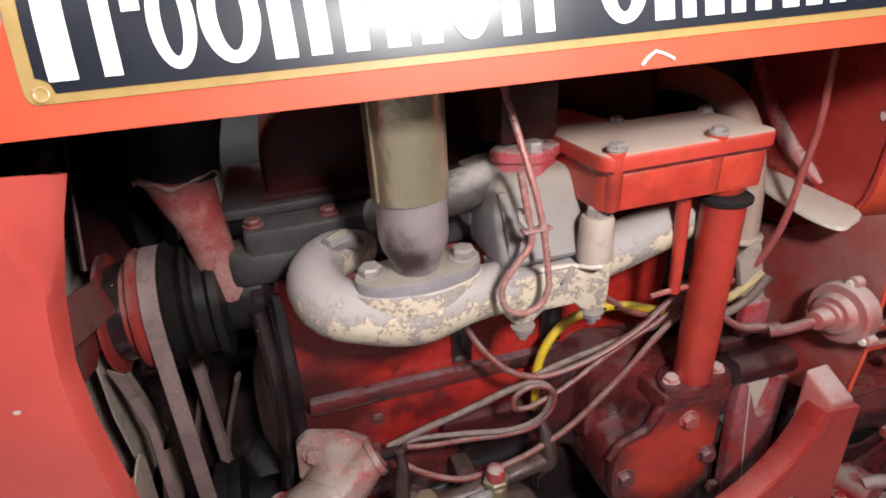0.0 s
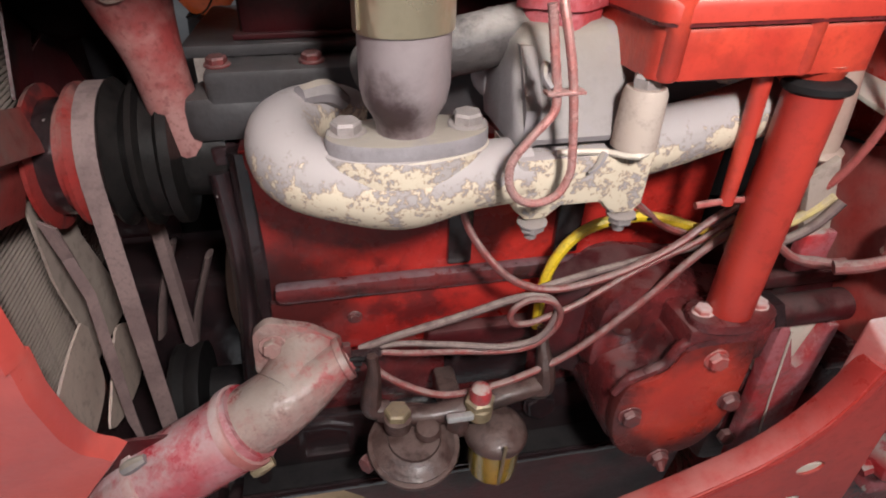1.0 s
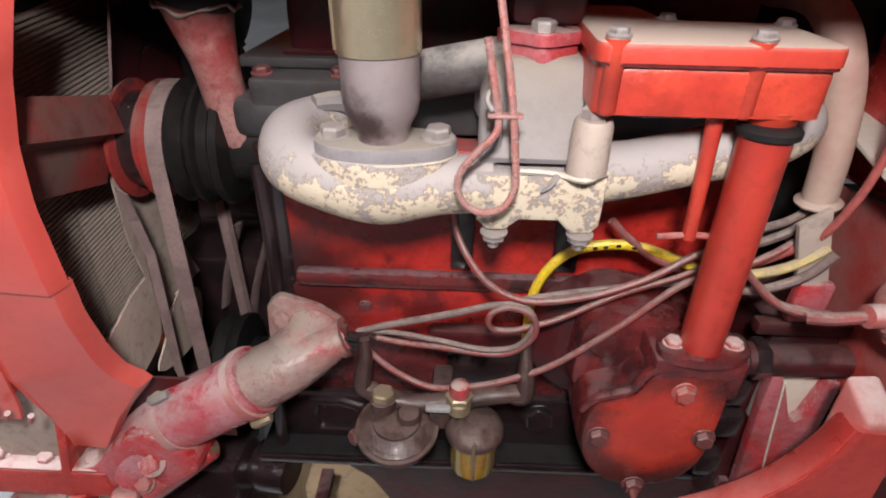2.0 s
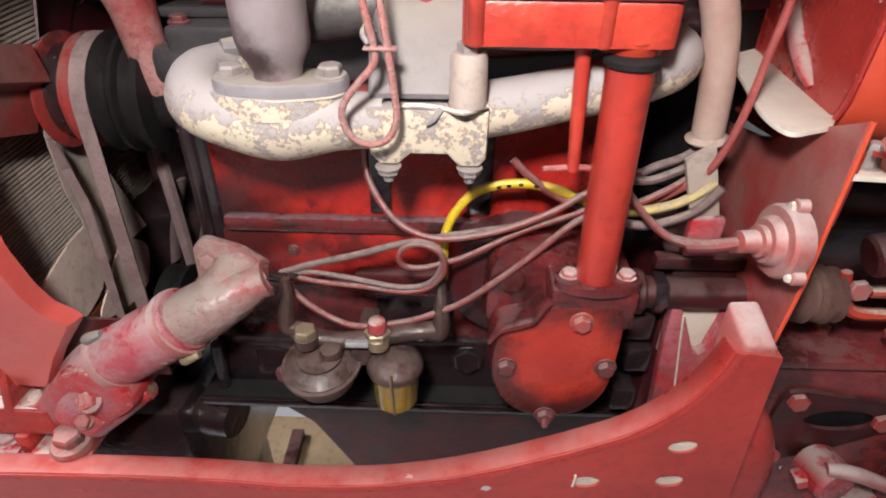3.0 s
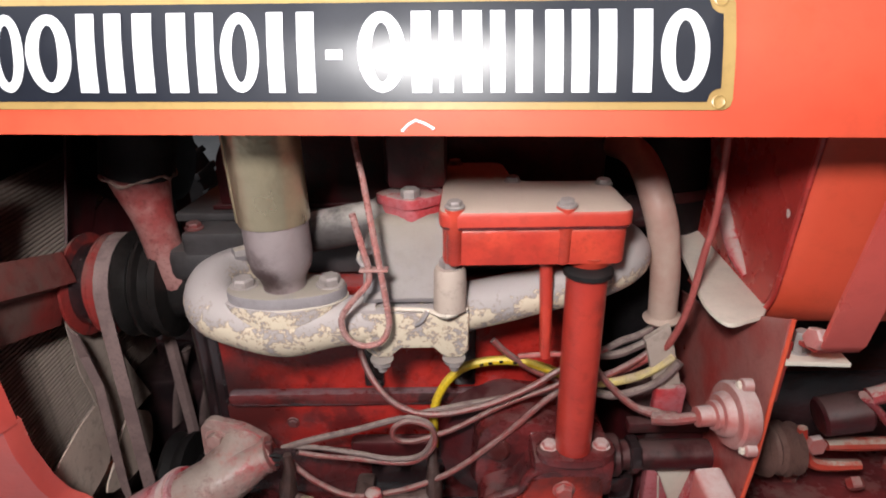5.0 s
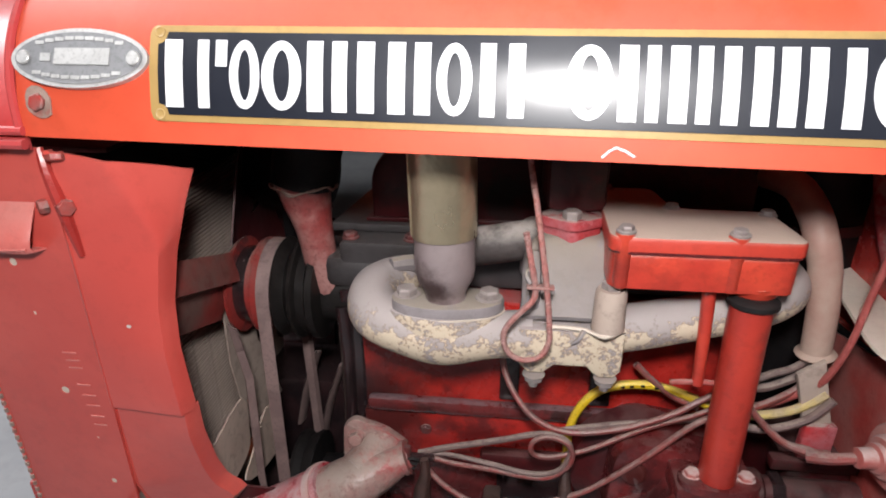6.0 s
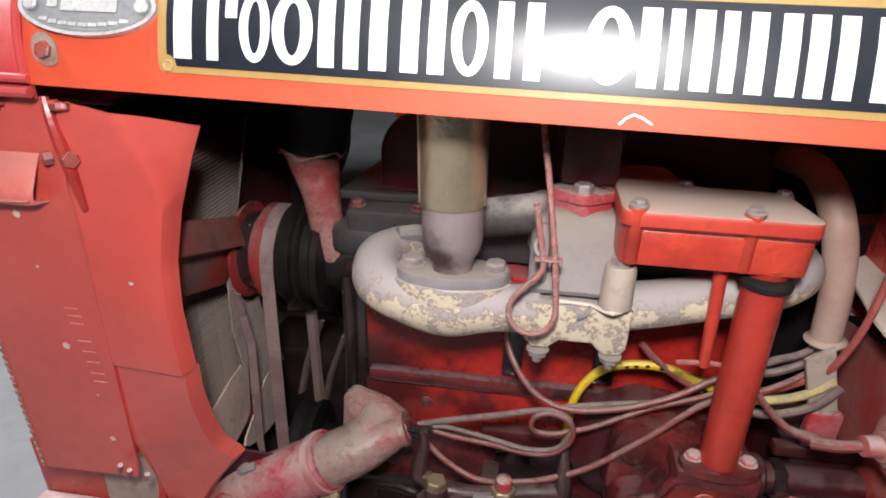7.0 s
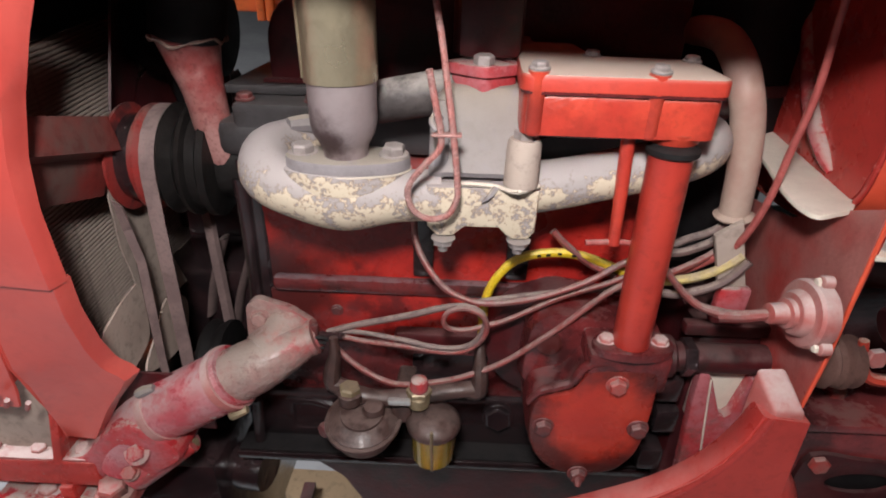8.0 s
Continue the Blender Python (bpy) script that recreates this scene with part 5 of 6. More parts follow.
part("drain_stud", sweep(bmesh.new(), [(0.391, 0.409, 0.785), (0.391, 0.402, 0.778)], [0.006, 0.003], 8, 1), BOLT_DARK, housing)

shaft = thing("drive_shaft", (0.51, 0.452, 0.915), "dark oily shaft with a hexagonal collar behind the housing", "shaft", shift=(-0.001, 0.006, 0))
part("bar", cyl(bmesh.new(), (0.45, 0.455, 0.915), (0.6, 0.455, 0.915), 0.0155, seg=20), MAROON, shaft)
part("end_collar", cyl(bmesh.new(), (0.448, 0.455, 0.915), (0.476, 0.455, 0.915), 0.022, seg=20, edge=0.003), MAROON, shaft)
part("hex_collar", cyl(bmesh.new(), (0.484, 0.455, 0.915), (0.497, 0.455, 0.915), 0.02, seg=6, edge=0.002), BLACK_OIL, shaft)
link = thing("post_bracket", (0.52, 0.462, 0.957), "dusty pink-red bracket post on a cross bar", "bracket", shift=(-0.002, -0.002, 0.003))
part("bar", box(bmesh.new(), 0.486, 0.575, 0.468, 0.482, 0.934, 0.948, 0.003), MAROON, link)
part("post", box(bmesh.new(), 0.509, 0.54, 0.47, 0.482, 0.9485, 0.99, 0.003), DUSTY_RED, link)
bell = thing("bell_housing", (0.56, 0.6, 0.72), "red clutch bell housing with a cream opening", "clutch housing", shift=(-0.003, -0.005, 0.007))
part("casting", box(bmesh.new(), 0.507, 0.6, 0.478, 0.8, 0.66, 0.93, 0.012), MAROON, bell)
part("flange_plate", plate(bmesh.new(), [[(0.507, 0.896), (0.516, 0.896), (0.523, 0.885), (0.541, 0.84), (0.547, 0.837), (0.552, 0.842), (0.5605, 0.89), (0.572, 0.89), (0.574, 0.66), (0.526, 0.66), (0.517, 0.74), (0.508, 0.86)]], 0, 0.012, 0.002, xz(0.467)), DUSTY_RED, bell, "dusty red upright plate with a pointed notch")
part("edge_wire", sweep(bmesh.new(), [(0.519, 0.4535, 0.89), (0.529, 0.4535, 0.82), (0.541, 0.4535, 0.742)], 0.001, 6, 2), CREAM, bell, "pale streak of wire")
part("cream_patch", box(bmesh.new(), 0.512, 0.562, 0.4675, 0.4775, 0.825, 0.8955, 0.002), CREAM, bell, "cream dusty face in the notch")
part("front_stay", plate(bmesh.new(), [[(0.493, 1.04), (0.515, 1.056), (0.536, 0.987), (0.51, 0.985)]], 0, 0.006, 0.001, xz(0.484)), DUST_CREAM, bell)
for x, z in ((0.484, 0.865), (0.49, 0.82), (0.485, 0.76)):
    part("lug", box(bmesh.new(), x - 0.012, x + 0.014, 0.46, 0.49, z - 0.016, z + 0.016, 0.004), BLACK_OIL, bell)
bolt(bell, (0.507, 0.462, 0.735), (0, -1, 0.2), 0.009, 0.009, 0.0, BOLT_DARK)

# ---- cables ----
def cable(name, pts, r, mat, label, category="cable", seg=10, steps=6):
    thin = [q * 0.88 for q in r] if isinstance(r, list) else r * 0.88
    return tagged(part(name, sweep(bmesh.new(), pts, thin, seg, steps), mat, site=Matrix.Translation((0.001, 0.009, -0.004)) @ ENGINE_FIT), label, category, "engine cables")


cable("cable", [(0.206, 0.505, 1.05), (0.21, 0.485, 1.022), (0.226, 0.468, 0.998), (0.248, 0.46, 0.979), (0.281, 0.456, 0.971), (0.33, 0.456, 0.98), (0.377, 0.459, 0.999), (0.41, 0.465, 1.018), (0.455, 0.475, 1.035)], 0.0037, WIRE_PINK, "dusty red cable drooping below the manifold")
cable("cable", [(0.118, 0.472, 0.915), (0.15, 0.468, 0.929), (0.203, 0.463, 0.947), (0.245, 0.459, 0.963), (0.268, 0.456, 0.966), (0.281, 0.453, 0.957), (0.281, 0.452, 0.942), (0.269, 0.452, 0.922), (0.24, 0.455, 0.914), (0.195, 0.46, 0.919), (0.155, 0.466, 0.921), (0.125, 0.471, 0.916)], [0.0042, 0.0042, 0.0042, 0.004, 0.0033, 0.0033, 0.0033, 0.0033, 0.0034, 0.0034, 0.003, 0.003], WIRE_GREY, "dusty grey cable looped back to the junction")
cable("cable", [(0.13, 0.47, 0.912), (0.16, 0.465, 0.91), (0.2, 0.46, 0.91), (0.238, 0.456, 0.908), (0.264, 0.452, 0.914), (0.281, 0.45, 0.932), (0.284, 0.449, 0.95), (0.276, 0.449, 0.963), (0.26, 0.45, 0.968), (0.246, 0.45, 0.963), (0.241, 0.45, 0.953), (0.246, 0.452, 0.942), (0.262, 0.455, 0.938), (0.28, 0.457, 0.942), (0.306, 0.459, 0.951), (0.357, 0.463, 0.978), (0.405, 0.468, 0.995), (0.44, 0.474, 1.012)], 0.0032, WIRE_PINK, "red cable with a small coil")
cable("cable", [(0.118, 0.472, 0.91), (0.13, 0.468, 0.893), (0.155, 0.462, 0.874), (0.192, 0.456, 0.861), (0.24, 0.452, 0.871), (0.275, 0.451, 0.885), (0.31, 0.45, 0.907), (0.36, 0.452, 0.952), (0.402, 0.456, 0.993), (0.45, 0.47, 1.01)], 0.0038, WIRE_PINK, "dusty red cable sagging over the fuel filter")
cable("cable", [(0.27, 0.468, 0.963), (0.3, 0.472, 0.967), (0.34, 0.476, 0.972), (0.4, 0.479, 0.98), (0.45, 0.48, 0.987), (0.5, 0.488, 0.99)], 0.004, WIRE_GREY, "dusty grey cable along the block")
cable("cable", [(0.343, 0.488, 1.038), (0.36, 0.486, 1.022), (0.385, 0.485, 1.003), (0.41, 0.483, 0.993)], 0.004, WIRE_PINK, "short red cable end")
cable("faded_cable", [(0.424, 0.48, 0.9945), (0.44, 0.476, 0.9935), (0.462, 0.471, 0.997), (0.488, 0.469, 1.005), (0.507, 0.468, 1.017), (0.52, 0.467, 1.03)], 0.0053, YELLOW_FADED, "faded dusty yellow cable beyond the tube")
cable("cable", [(0.44, 0.474, 0.984), (0.465, 0.465, 0.985), (0.49, 0.463, 0.993), (0.51, 0.462, 1.006), (0.524, 0.461, 1.027)], 0.005, WIRE_GREY, "dusty beige-grey cable under the yellow one")
cable("cable", [(0.523, 0.498, 1.07), (0.52, 0.494, 1.052), (0.505, 0.49, 1.037), (0.485, 0.486, 1.027), (0.462, 0.482, 1.022), (0.43, 0.478, 1.028)], 0.0048, WIRE_GREY, "grey cable leaving the conduit")
cable("cable", [(0.516, 0.496, 1.07), (0.508, 0.495, 1.05), (0.492, 0.49, 1.041), (0.47, 0.488, 1.033), (0.44, 0.484, 1.015)], 0.0045, WIRE_GREY, "grey cable leaving the conduit")
cable("cable", [(0.51, 0.488, 1.028), (0.49, 0.48, 1.018), (0.465, 0.475, 1.006), (0.44, 0.472, 0.996)], 0.004, WIRE_PINK, "red cable behind the tube")
yellow = cable("yellow_cable", [(0.2815, 0.484, 0.905), (0.283, 0.485, 0.957), (0.297, 0.487, 0.99), (0.32, 0.487, 1.009), (0.357, 0.487, 1.0145), (0.391, 0.487, 1.007), (0.428, 0.48, 0.9945)], 0.0054, YELLOW, "bright yellow cable arching over the block")
for x, z, t in ((0.332, 1.0125, 14), (0.341, 1.014, 8), (0.352, 1.0155, 2), (0.366, 1.014, -8)):
    bm = box(bmesh.new(), -0.002, 0.002, -0.0012, 0.0012, -0.001, 0.001, 0, Matrix.Translation((x, 0.4823, z)) @ Matrix.Rotation(radians(-t), 4, "Y"))
    part("print_bar", bm, BLACK, yellow)
cable("sender_wire", [(0.438, 0.452, 1.03), (0.452, 0.45, 1.012), (0.468, 0.446, 0.996), (0.482, 0.442, 0.987), (0.498, 0.438, 0.984), (0.505, 0.433, 0.985), (0.515, 0.428, 0.989)], [0.0035, 0.0038, 0.0042, 0.0045, 0.006, 0.0055, 0.005], WIRE_PINK, "dusty red wire to the pressure switch")
junction = thing("cable_junction", (0.115, 0.472, 0.912), "black taped cable junction on the water elbow", "cable joint", shift=(-0.003, 0.004, -0.006))
part("tape", sweep(bmesh.new(), [(0.096, 0.47, 0.908), (0.108, 0.471, 0.912), (0.122, 0.471, 0.915), (0.14, 0.469, 0.919)], [0.009, 0.0085, 0.006, 0.0038], 10, 3), BLACK_OIL, junction)
part("clip", box(bmesh.new(), 0.107, 0.114, 0.466, 0.472, 0.917, 0.932, 0.001), BOLT_DARK, junction)
for k in range(4):
    part("strand", sweep(bmesh.new(), [(0.1, 0.466, 0.91), (0.106 + 0.003 * k, 0.462, 0.903 + 0.006 * k), (0.118 + 0.002 * k, 0.464, 0.9 + 0.006 * k)], 0.0018, 6, 3), RUBBER, junction)

clip = thing("wire_clip", (0.235, 0.421, 1.15), "red looped wire clip hanging on the manifold", "wire clip", shift=(0.005, -0.001, 0))
part("wire", sweep(bmesh.new(), [(0.222, 0.4215, 1.197), (0.2275, 0.4215, 1.17), (0.2315, 0.4215, 1.15), (0.2305, 0.4195, 1.138), (0.219, 0.418, 1.125), (0.208, 0.417, 1.11), (0.2075, 0.4165, 1.096), (0.214, 0.4165, 1.085), (0.226, 0.4165, 1.0805), (0.239, 0.4165, 1.085), (0.2455, 0.417, 1.098), (0.2455, 0.418, 1.112), (0.241, 0.4205, 1.15), (0.236, 0.427, 1.18), (0.2295, 0.44, 1.215), (0.2225, 0.452, 1.25), (0.222, 0.462, 1.275)], 0.0027, 10, 5), COPPER_RED, clip)
part("cross_bar", box(bmesh.new(), 0.2245, 0.2475, 0.4165, 0.4255, 1.1485, 1.1505, 0.0006), COPPER_RED, clip)
part("hook", sweep(bmesh.new(), [(0.228, 0.4215, 1.152), (0.224, 0.424, 1.158), (0.2265, 0.43, 1.163), (0.231, 0.436, 1.158)], 0.0022, 6, 3), GREY_IRON, clip)

conduit = thing("conduit", (0.52, 0.51, 1.066), "beige flexible conduit with a flared collar", "conduit", site=HERE)
part("hose", sweep(bmesh.new(), [(0.478, 0.72, 1.18), (0.486, 0.64, 1.208), (0.493, 0.57, 1.217), (0.497, 0.53, 1.205), (0.502, 0.513, 1.184), (0.5095, 0.511, 1.157), (0.5155, 0.511, 1.118), (0.518, 0.512, 1.086), (0.519, 0.513, 1.068)], [0.0145, 0.0145, 0.0145, 0.0148, 0.0148, 0.0147, 0.0142, 0.014, 0.014], 20, 6), CONDUIT, conduit)
part("collar", lathe(bmesh.new(), [(0.0138, 0.004), (0.0165, 0.0018), (0.019, 0.0), (0.0182, -0.0018), (0.012, -0.0024)], (0.5195, 0.5132, 1.066), (-0.1, 0, 1), 24), CONDUIT, conduit)

cable("fuel_pipe", [(0.524, 0.455, 1.29), (0.5235, 0.452, 1.235), (0.5245, 0.45, 1.185), (0.5215, 0.452, 1.139), (0.5185, 0.455, 1.09), (0.513, 0.465, 1.048), (0.505, 0.478, 1.025), (0.485, 0.486, 1.005), (0.46, 0.488, 0.992)], [0.0034, 0.0034, 0.0036, 0.0036, 0.0037, 0.004, 0.0046, 0.005, 0.005], ROD_RED, "dull red fuel pipe running down from the tank", "pipe", 12)

# ---- fuel filter ----
fuel = thing("fuel_filter", (0.19, 0.455, 0.78), "oily twin-bowl fuel filter with an amber glass bowl", "fuel filter", shift=(0, -0.007, 0.009))
part("drum", lathe(bmesh.new(), [(0.022, 0.0), (0.032, 0.003), (0.034, 0.01), (0.034, 0.02), (0.0365, 0.022), (0.037, 0.03), (0.034, 0.032), (0.028, 0.038), (0.018, 0.041)], (0.16, 0.452, 0.79), (0, -0.15, 1), 30), FILTER_GREY, fuel)
part("drum_ring", lathe(bmesh.new(), [(0.036, 0), (0.041, 0.0012), (0.0415, 0.003), (0.041, 0.005), (0.036, 0.006)], (0.16, 0.449, 0.8125), (0, -0.15, 1), 30), FILTER_GREY, fuel)
part("drum_cap", lathe(bmesh.new(), [(0.024, 0), (0.023, 0.003), (0.012, 0.005)], (0.16, 0.446, 0.828), (0, -0.15, 1), 24), FILTER_GREY, fuel)
part("drum_nub", lathe(bmesh.new(), [(0.012, 0), (0.01, 0.006), (0.004, 0.008)], (0.172, 0.446, 0.8345), (0, -0.1, 1), 16), FILTER_GREY, fuel)
part("foot", lathe(bmesh.new(), [(0.012, 0), (0.014, 0.012)], (0.165, 0.452, 0.779), (0, 0, 1), 14), FILTER_GREY, fuel)
part("bowl", lathe(bmesh.new(), [(0.006, 0.0), (0.016, 0.002), (0.0225, 0.008), (0.0235, 0.02), (0.024, 0.052)], (0.236, 0.449, 0.76), (0, 0, 1), 28), AMBER, fuel, "amber glass sediment bowl")
part("bowl_head", lathe(bmesh.new(), [(0.025, 0), (0.029, 0.001), (0.0298, 0.004), (0.0285, 0.008), (0.024, 0.013), (0.014, 0.02)], (0.236, 0.45, 0.8115), (0, 0, 1), 28), FILTER_GREY, fuel)
part("bail", sweep(bmesh.new(), [(0.2355, 0.4195, 0.832), (0.2355, 0.4215, 0.81), (0.236, 0.4245, 0.785), (0.2365, 0.431, 0.762), (0.2365, 0.449, 0.7545)], 0.0017, 8, 4), PLATE_BRASS, fuel, "wire bail")
bolt(fuel, (0.2365, 0.449, 0.7595), (0, 0, -1), 0.005, 0.009, 0.0, BOLT_DARK)
part("bridge", sweep(bmesh.new(), [(0.13, 0.463, 0.848), (0.17, 0.46, 0.838), (0.21, 0.46, 0.842), (0.25, 0.46, 0.852), (0.283, 0.463, 0.855)], [0.009, 0.0095, 0.0095, 0.0095, 0.0085], 12, 4), FILTER_GREY, fuel)
part("bracket", box(bmesh.new(), 0.19, 0.212, 0.45, 0.52, 0.81, 0.835, 0.005), FILTER_GREY, fuel)
part("left_boss", lathe(bmesh.new(), [(0.012, 0), (0.0125, 0.012), (0.0105, 0.013)], (0.1465, 0.452, 0.839), (0, 0, 1), 18), FILTER_GREY, fuel)
bolt(fuel, (0.1465, 0.452, 0.8515), (0, 0, 1), 0.0115, 0.009, 0.0, PLATE_BRASS, "brass hexagon plug")
part("right_boss", lathe(bmesh.new(), [(0.0115, 0), (0.012, 0.012), (0.011, 0.0135)], (0.2195, 0.452, 0.84), (0, 0, 1), 18), PLATE_BRASS, fuel)
bolt(fuel, (0.2195, 0.452, 0.853), (0, 0, 1), 0.0135, 0.008, 0.0, PLATE_BRASS, "brass nut")
part("dome", lathe(bmesh.new(), [(0.0095, 0), (0.01, 0.006), (0.0085, 0.012), (0.005, 0.0145)], (0.2195, 0.452, 0.861), (0, 0, 1), 18), DUSTY_RED, fuel, "dusty red dome nut")
part("tap", box(bmesh.new(), 0.188, 0.212, 0.44, 0.447, 0.846, 0.853, 0.002), BADGE_METAL, fuel, "bare metal tap lever")
part("right_elbow", sweep(bmesh.new(), [(0.27, 0.462, 0.85), (0.282, 0.462, 0.852), (0.2825, 0.465, 0.87), (0.2815, 0.475, 0.89), (0.2815, 0.482, 0.908)], [0.008, 0.0095, 0.009, 0.006, 0.0045], 10, 4), FILTER_GREY, fuel)
part("left_elbow", sweep(bmesh.new(), [(0.14, 0.462, 0.85), (0.126, 0.464, 0.852), (0.126, 0.466, 0.87), (0.129, 0.469, 0.89), (0.128, 0.471, 0.908)], [0.008, 0.0095, 0.009, 0.006, 0.0045], 10, 4), FILTER_GREY, fuel)
bolt(fuel, (0.122, 0.448, 0.802), (-0.7, -0.7, 0.1), 0.0085, 0.01, 0.0, BOLT_DARK)

# ---- water pipe and front casting ----
water = thing("water_pipe", (0.0, 0.46, 0.74), "dusty pink-red water inlet pipe with hose clamps", "water pipe", shift=(-0.005, -0.001, -0.008))
part("saddle", plate(bmesh.new(), [round_loop([(0.034, 0.9), (0.037, 0.946), (0.05, 0.957), (0.085, 0.945), (0.11, 0.926), (0.106, 0.895), (0.07, 0.882)], 0.006)], 0, 0.008, 0.0015, xz(0.493)), DUST_BEIGE, water, "dust-caked flange plate")
part("elbow_neck", sweep(bmesh.new(), [(0.078, 0.497, 0.914), (0.072, 0.48, 0.908), (0.06, 0.464, 0.899)], [0.03, 0.026, 0.027], 20, 3), DUST_BEIGE, water)
part("elbow", sweep(bmesh.new(), [(0.114, 0.478, 0.917), (0.1, 0.474, 0.911), (0.078, 0.467, 0.902), (0.052, 0.46, 0.889), (0.022, 0.455, 0.873)], [0.0135, 0.0185, 0.0255, 0.03, 0.0305], 22, 6), DUST_BEIGE, water)
part("port_collar", lathe(bmesh.new(), [(0.016, 0), (0.0195, 0.001), (0.0195, 0.007), (0.015, 0.008)], (0.106, 0.4755, 0.9145), (0.9, 0.16, 0.33), 18), DUST_BEIGE, water)
part("side_port", sweep(bmesh.new(), [(0.075, 0.48, 0.912), (0.098, 0.472, 0.912)], [0.02, 0.014], 14, 1), DUST_BEIGE, water)
bolt(water, (0.052, 0.4845, 0.932), (0, -1, 0.15), 0.0085, 0.009, 0.0115, DUST_BEIGE)
part("hose", sweep(bmesh.new(), [(0.03, 0.455, 0.879), (0.01, 0.4535, 0.866), (-0.02, 0.452, 0.848), (-0.058, 0.45, 0.826)], [0.0335, 0.034, 0.034, 0.0345], 24, 4), HOSE_PINK, water, "painted rubber hose")
part("hose_lower", sweep(bmesh.new(), [(-0.056, 0.45, 0.827), (-0.075, 0.449, 0.814), (-0.095, 0.447, 0.79), (-0.105, 0.446, 0.76)], [0.03, 0.032, 0.034, 0.036], 22, 5), HOSE_PINK, water)
for c, d in (((0.022, 0.4545, 0.8735), (-0.83, -0.03, -0.55)), ((-0.055, 0.4505, 0.828), (-0.83, -0.03, -0.55))):
    clampring = part("hose_clamp", lathe(bmesh.new(), [(0.034, -0.005), (0.0362, -0.0045), (0.0366, 0), (0.0362, 0.0045), (0.034, 0.005)], c, d, 30), PINK_METAL, water, "dusty hose clamp")
    q = Vector(c) + Vector((0.012, -0.022, -0.028)) if c[0] > 0 else Vector(c) + Vector((-0.01, -0.012, 0.036))
    part("clamp_screw", sweep(bmesh.new(), [q + Vector((-0.006, 0, -0.004)), q, q + Vector((0.011, 0.002, 0.004))], [0.0055, 0.006, 0.004], 8, 2), PLATE_BRASS if c[0] > 0 else GREY_IRON, clampring)
part("rear_arm", sweep(bmesh.new(), [(-0.095, 0.437, 0.755), (-0.06, 0.441, 0.77), (-0.03, 0.447, 0.783)], [0.03, 0.02, 0.011], 14, 4), DUSTY_RED, water)
bolt(water, (-0.04, 0.446, 0.7775), (0.9, -0.2, 0.2), 0.0095, 0.012, 0.0, PLATE_BRASS, "rusty brass drain plug")
bolt(water, (-0.088, 0.414, 0.768), (0.0, -0.8, 0.6), 0.0085, 0.007, 0.011, BOLT_RED)

front = thing("front_bolster", (-0.2, 0.6, 0.72), "dusty red cast front bolster bolted to the frame rail", "frame casting", shift=(-0.006, 0.005, -0.007))
part("back_wall", box(bmesh.new(), -0.34, -0.12, 0.437, 0.5, 0.7, 0.862, 0.004), RAIL_RED, front)
part("bar", box(bmesh.new(), -0.34, -0.125, 0.408, 0.436, 0.738, 0.777, 0.005), RAIL_RED, front)
part("ledge_dust", box(bmesh.new(), -0.34, -0.171, 0.4095, 0.4365, 0.7771, 0.7795, 0.001), PINK_METAL, front, "thick pale dust on the ledge")
part("pocket_dust", plate(bmesh.new(), [[(-0.16, 0.41), (-0.135, 0.41), (-0.128, 0.4365), (-0.16, 0.4365)]], 0, 0.0024, 0, xy(0.7771)), PINK_METAL, front)
for x in (-0.245, -0.194, -0.145):
    bolt(front, (x, 0.423, 0.7785), (0, -0.2, 1), 0.0085, 0.007, 0.0125, PINK_METAL)
part("rib", plate(bmesh.new(), [[(0.409, 0.776), (0.437, 0.776), (0.437, 0.85), (0.43, 0.846)]], 0, 0.009, 0.002, yz(-0.17)), RAIL_RED, front)
part("side_foot", plate(bmesh.new(), [smooth_loop([(-0.165, 0.742), (-0.127, 0.744), (-0.115, 0.763), (-0.092, 0.767), (-0.088, 0.748), (-0.078, 0.738), (-0.064, 0.757), (-0.03, 0.783), (-0.036, 0.808), (-0.06, 0.83), (-0.09, 0.832), (-0.118, 0.808), (-0.14, 0.785), (-0.165, 0.777)], 3)], 0, 0.05, 0.008, xz(0.4605)), DUSTY_RED, front)
bolt(front, (-0.073, 0.41, 0.797), (0, -0.8, 0.6), 0.0095, 0.009, 0.0145, DUSTY_RED)
part("pocket_rib", box(bmesh.new(), -0.174, -0.158, 0.404, 0.437, 0.7, 0.74, 0.003), RAIL_RED, front)
part("pocket_floor", box(bmesh.new(), -0.255, -0.176, 0.383, 0.437, 0.7125, 0.7165, 0.0015), DUSTY_RED, front, "dust-covered shelf")
bolt(front, (-0.2, 0.418, 0.716), (0, -0.1, 1), 0.011, 0.008, 0.0155, PINK_METAL)
part("pad", box(bmesh.new(), -0.157, -0.09, 0.386, 0.45, 0.7165, 0.7215, 0.002), DUSTY_RED, front)
stud = part("stud_base", lathe(bmesh.new(), [(0.0235, 0), (0.0235, 0.011), (0.021, 0.0145), (0.015, 0.015)], (-0.113, 0.412, 0.7205), (0, -0.22, 1), 24), BOLT_RED, front)
bolt(front, (-0.113, 0.4088, 0.7345), (0, -0.22, 1), 0.0165, 0.015, 0.0, BOLT_RED, "large dusty hexagon bolt head")

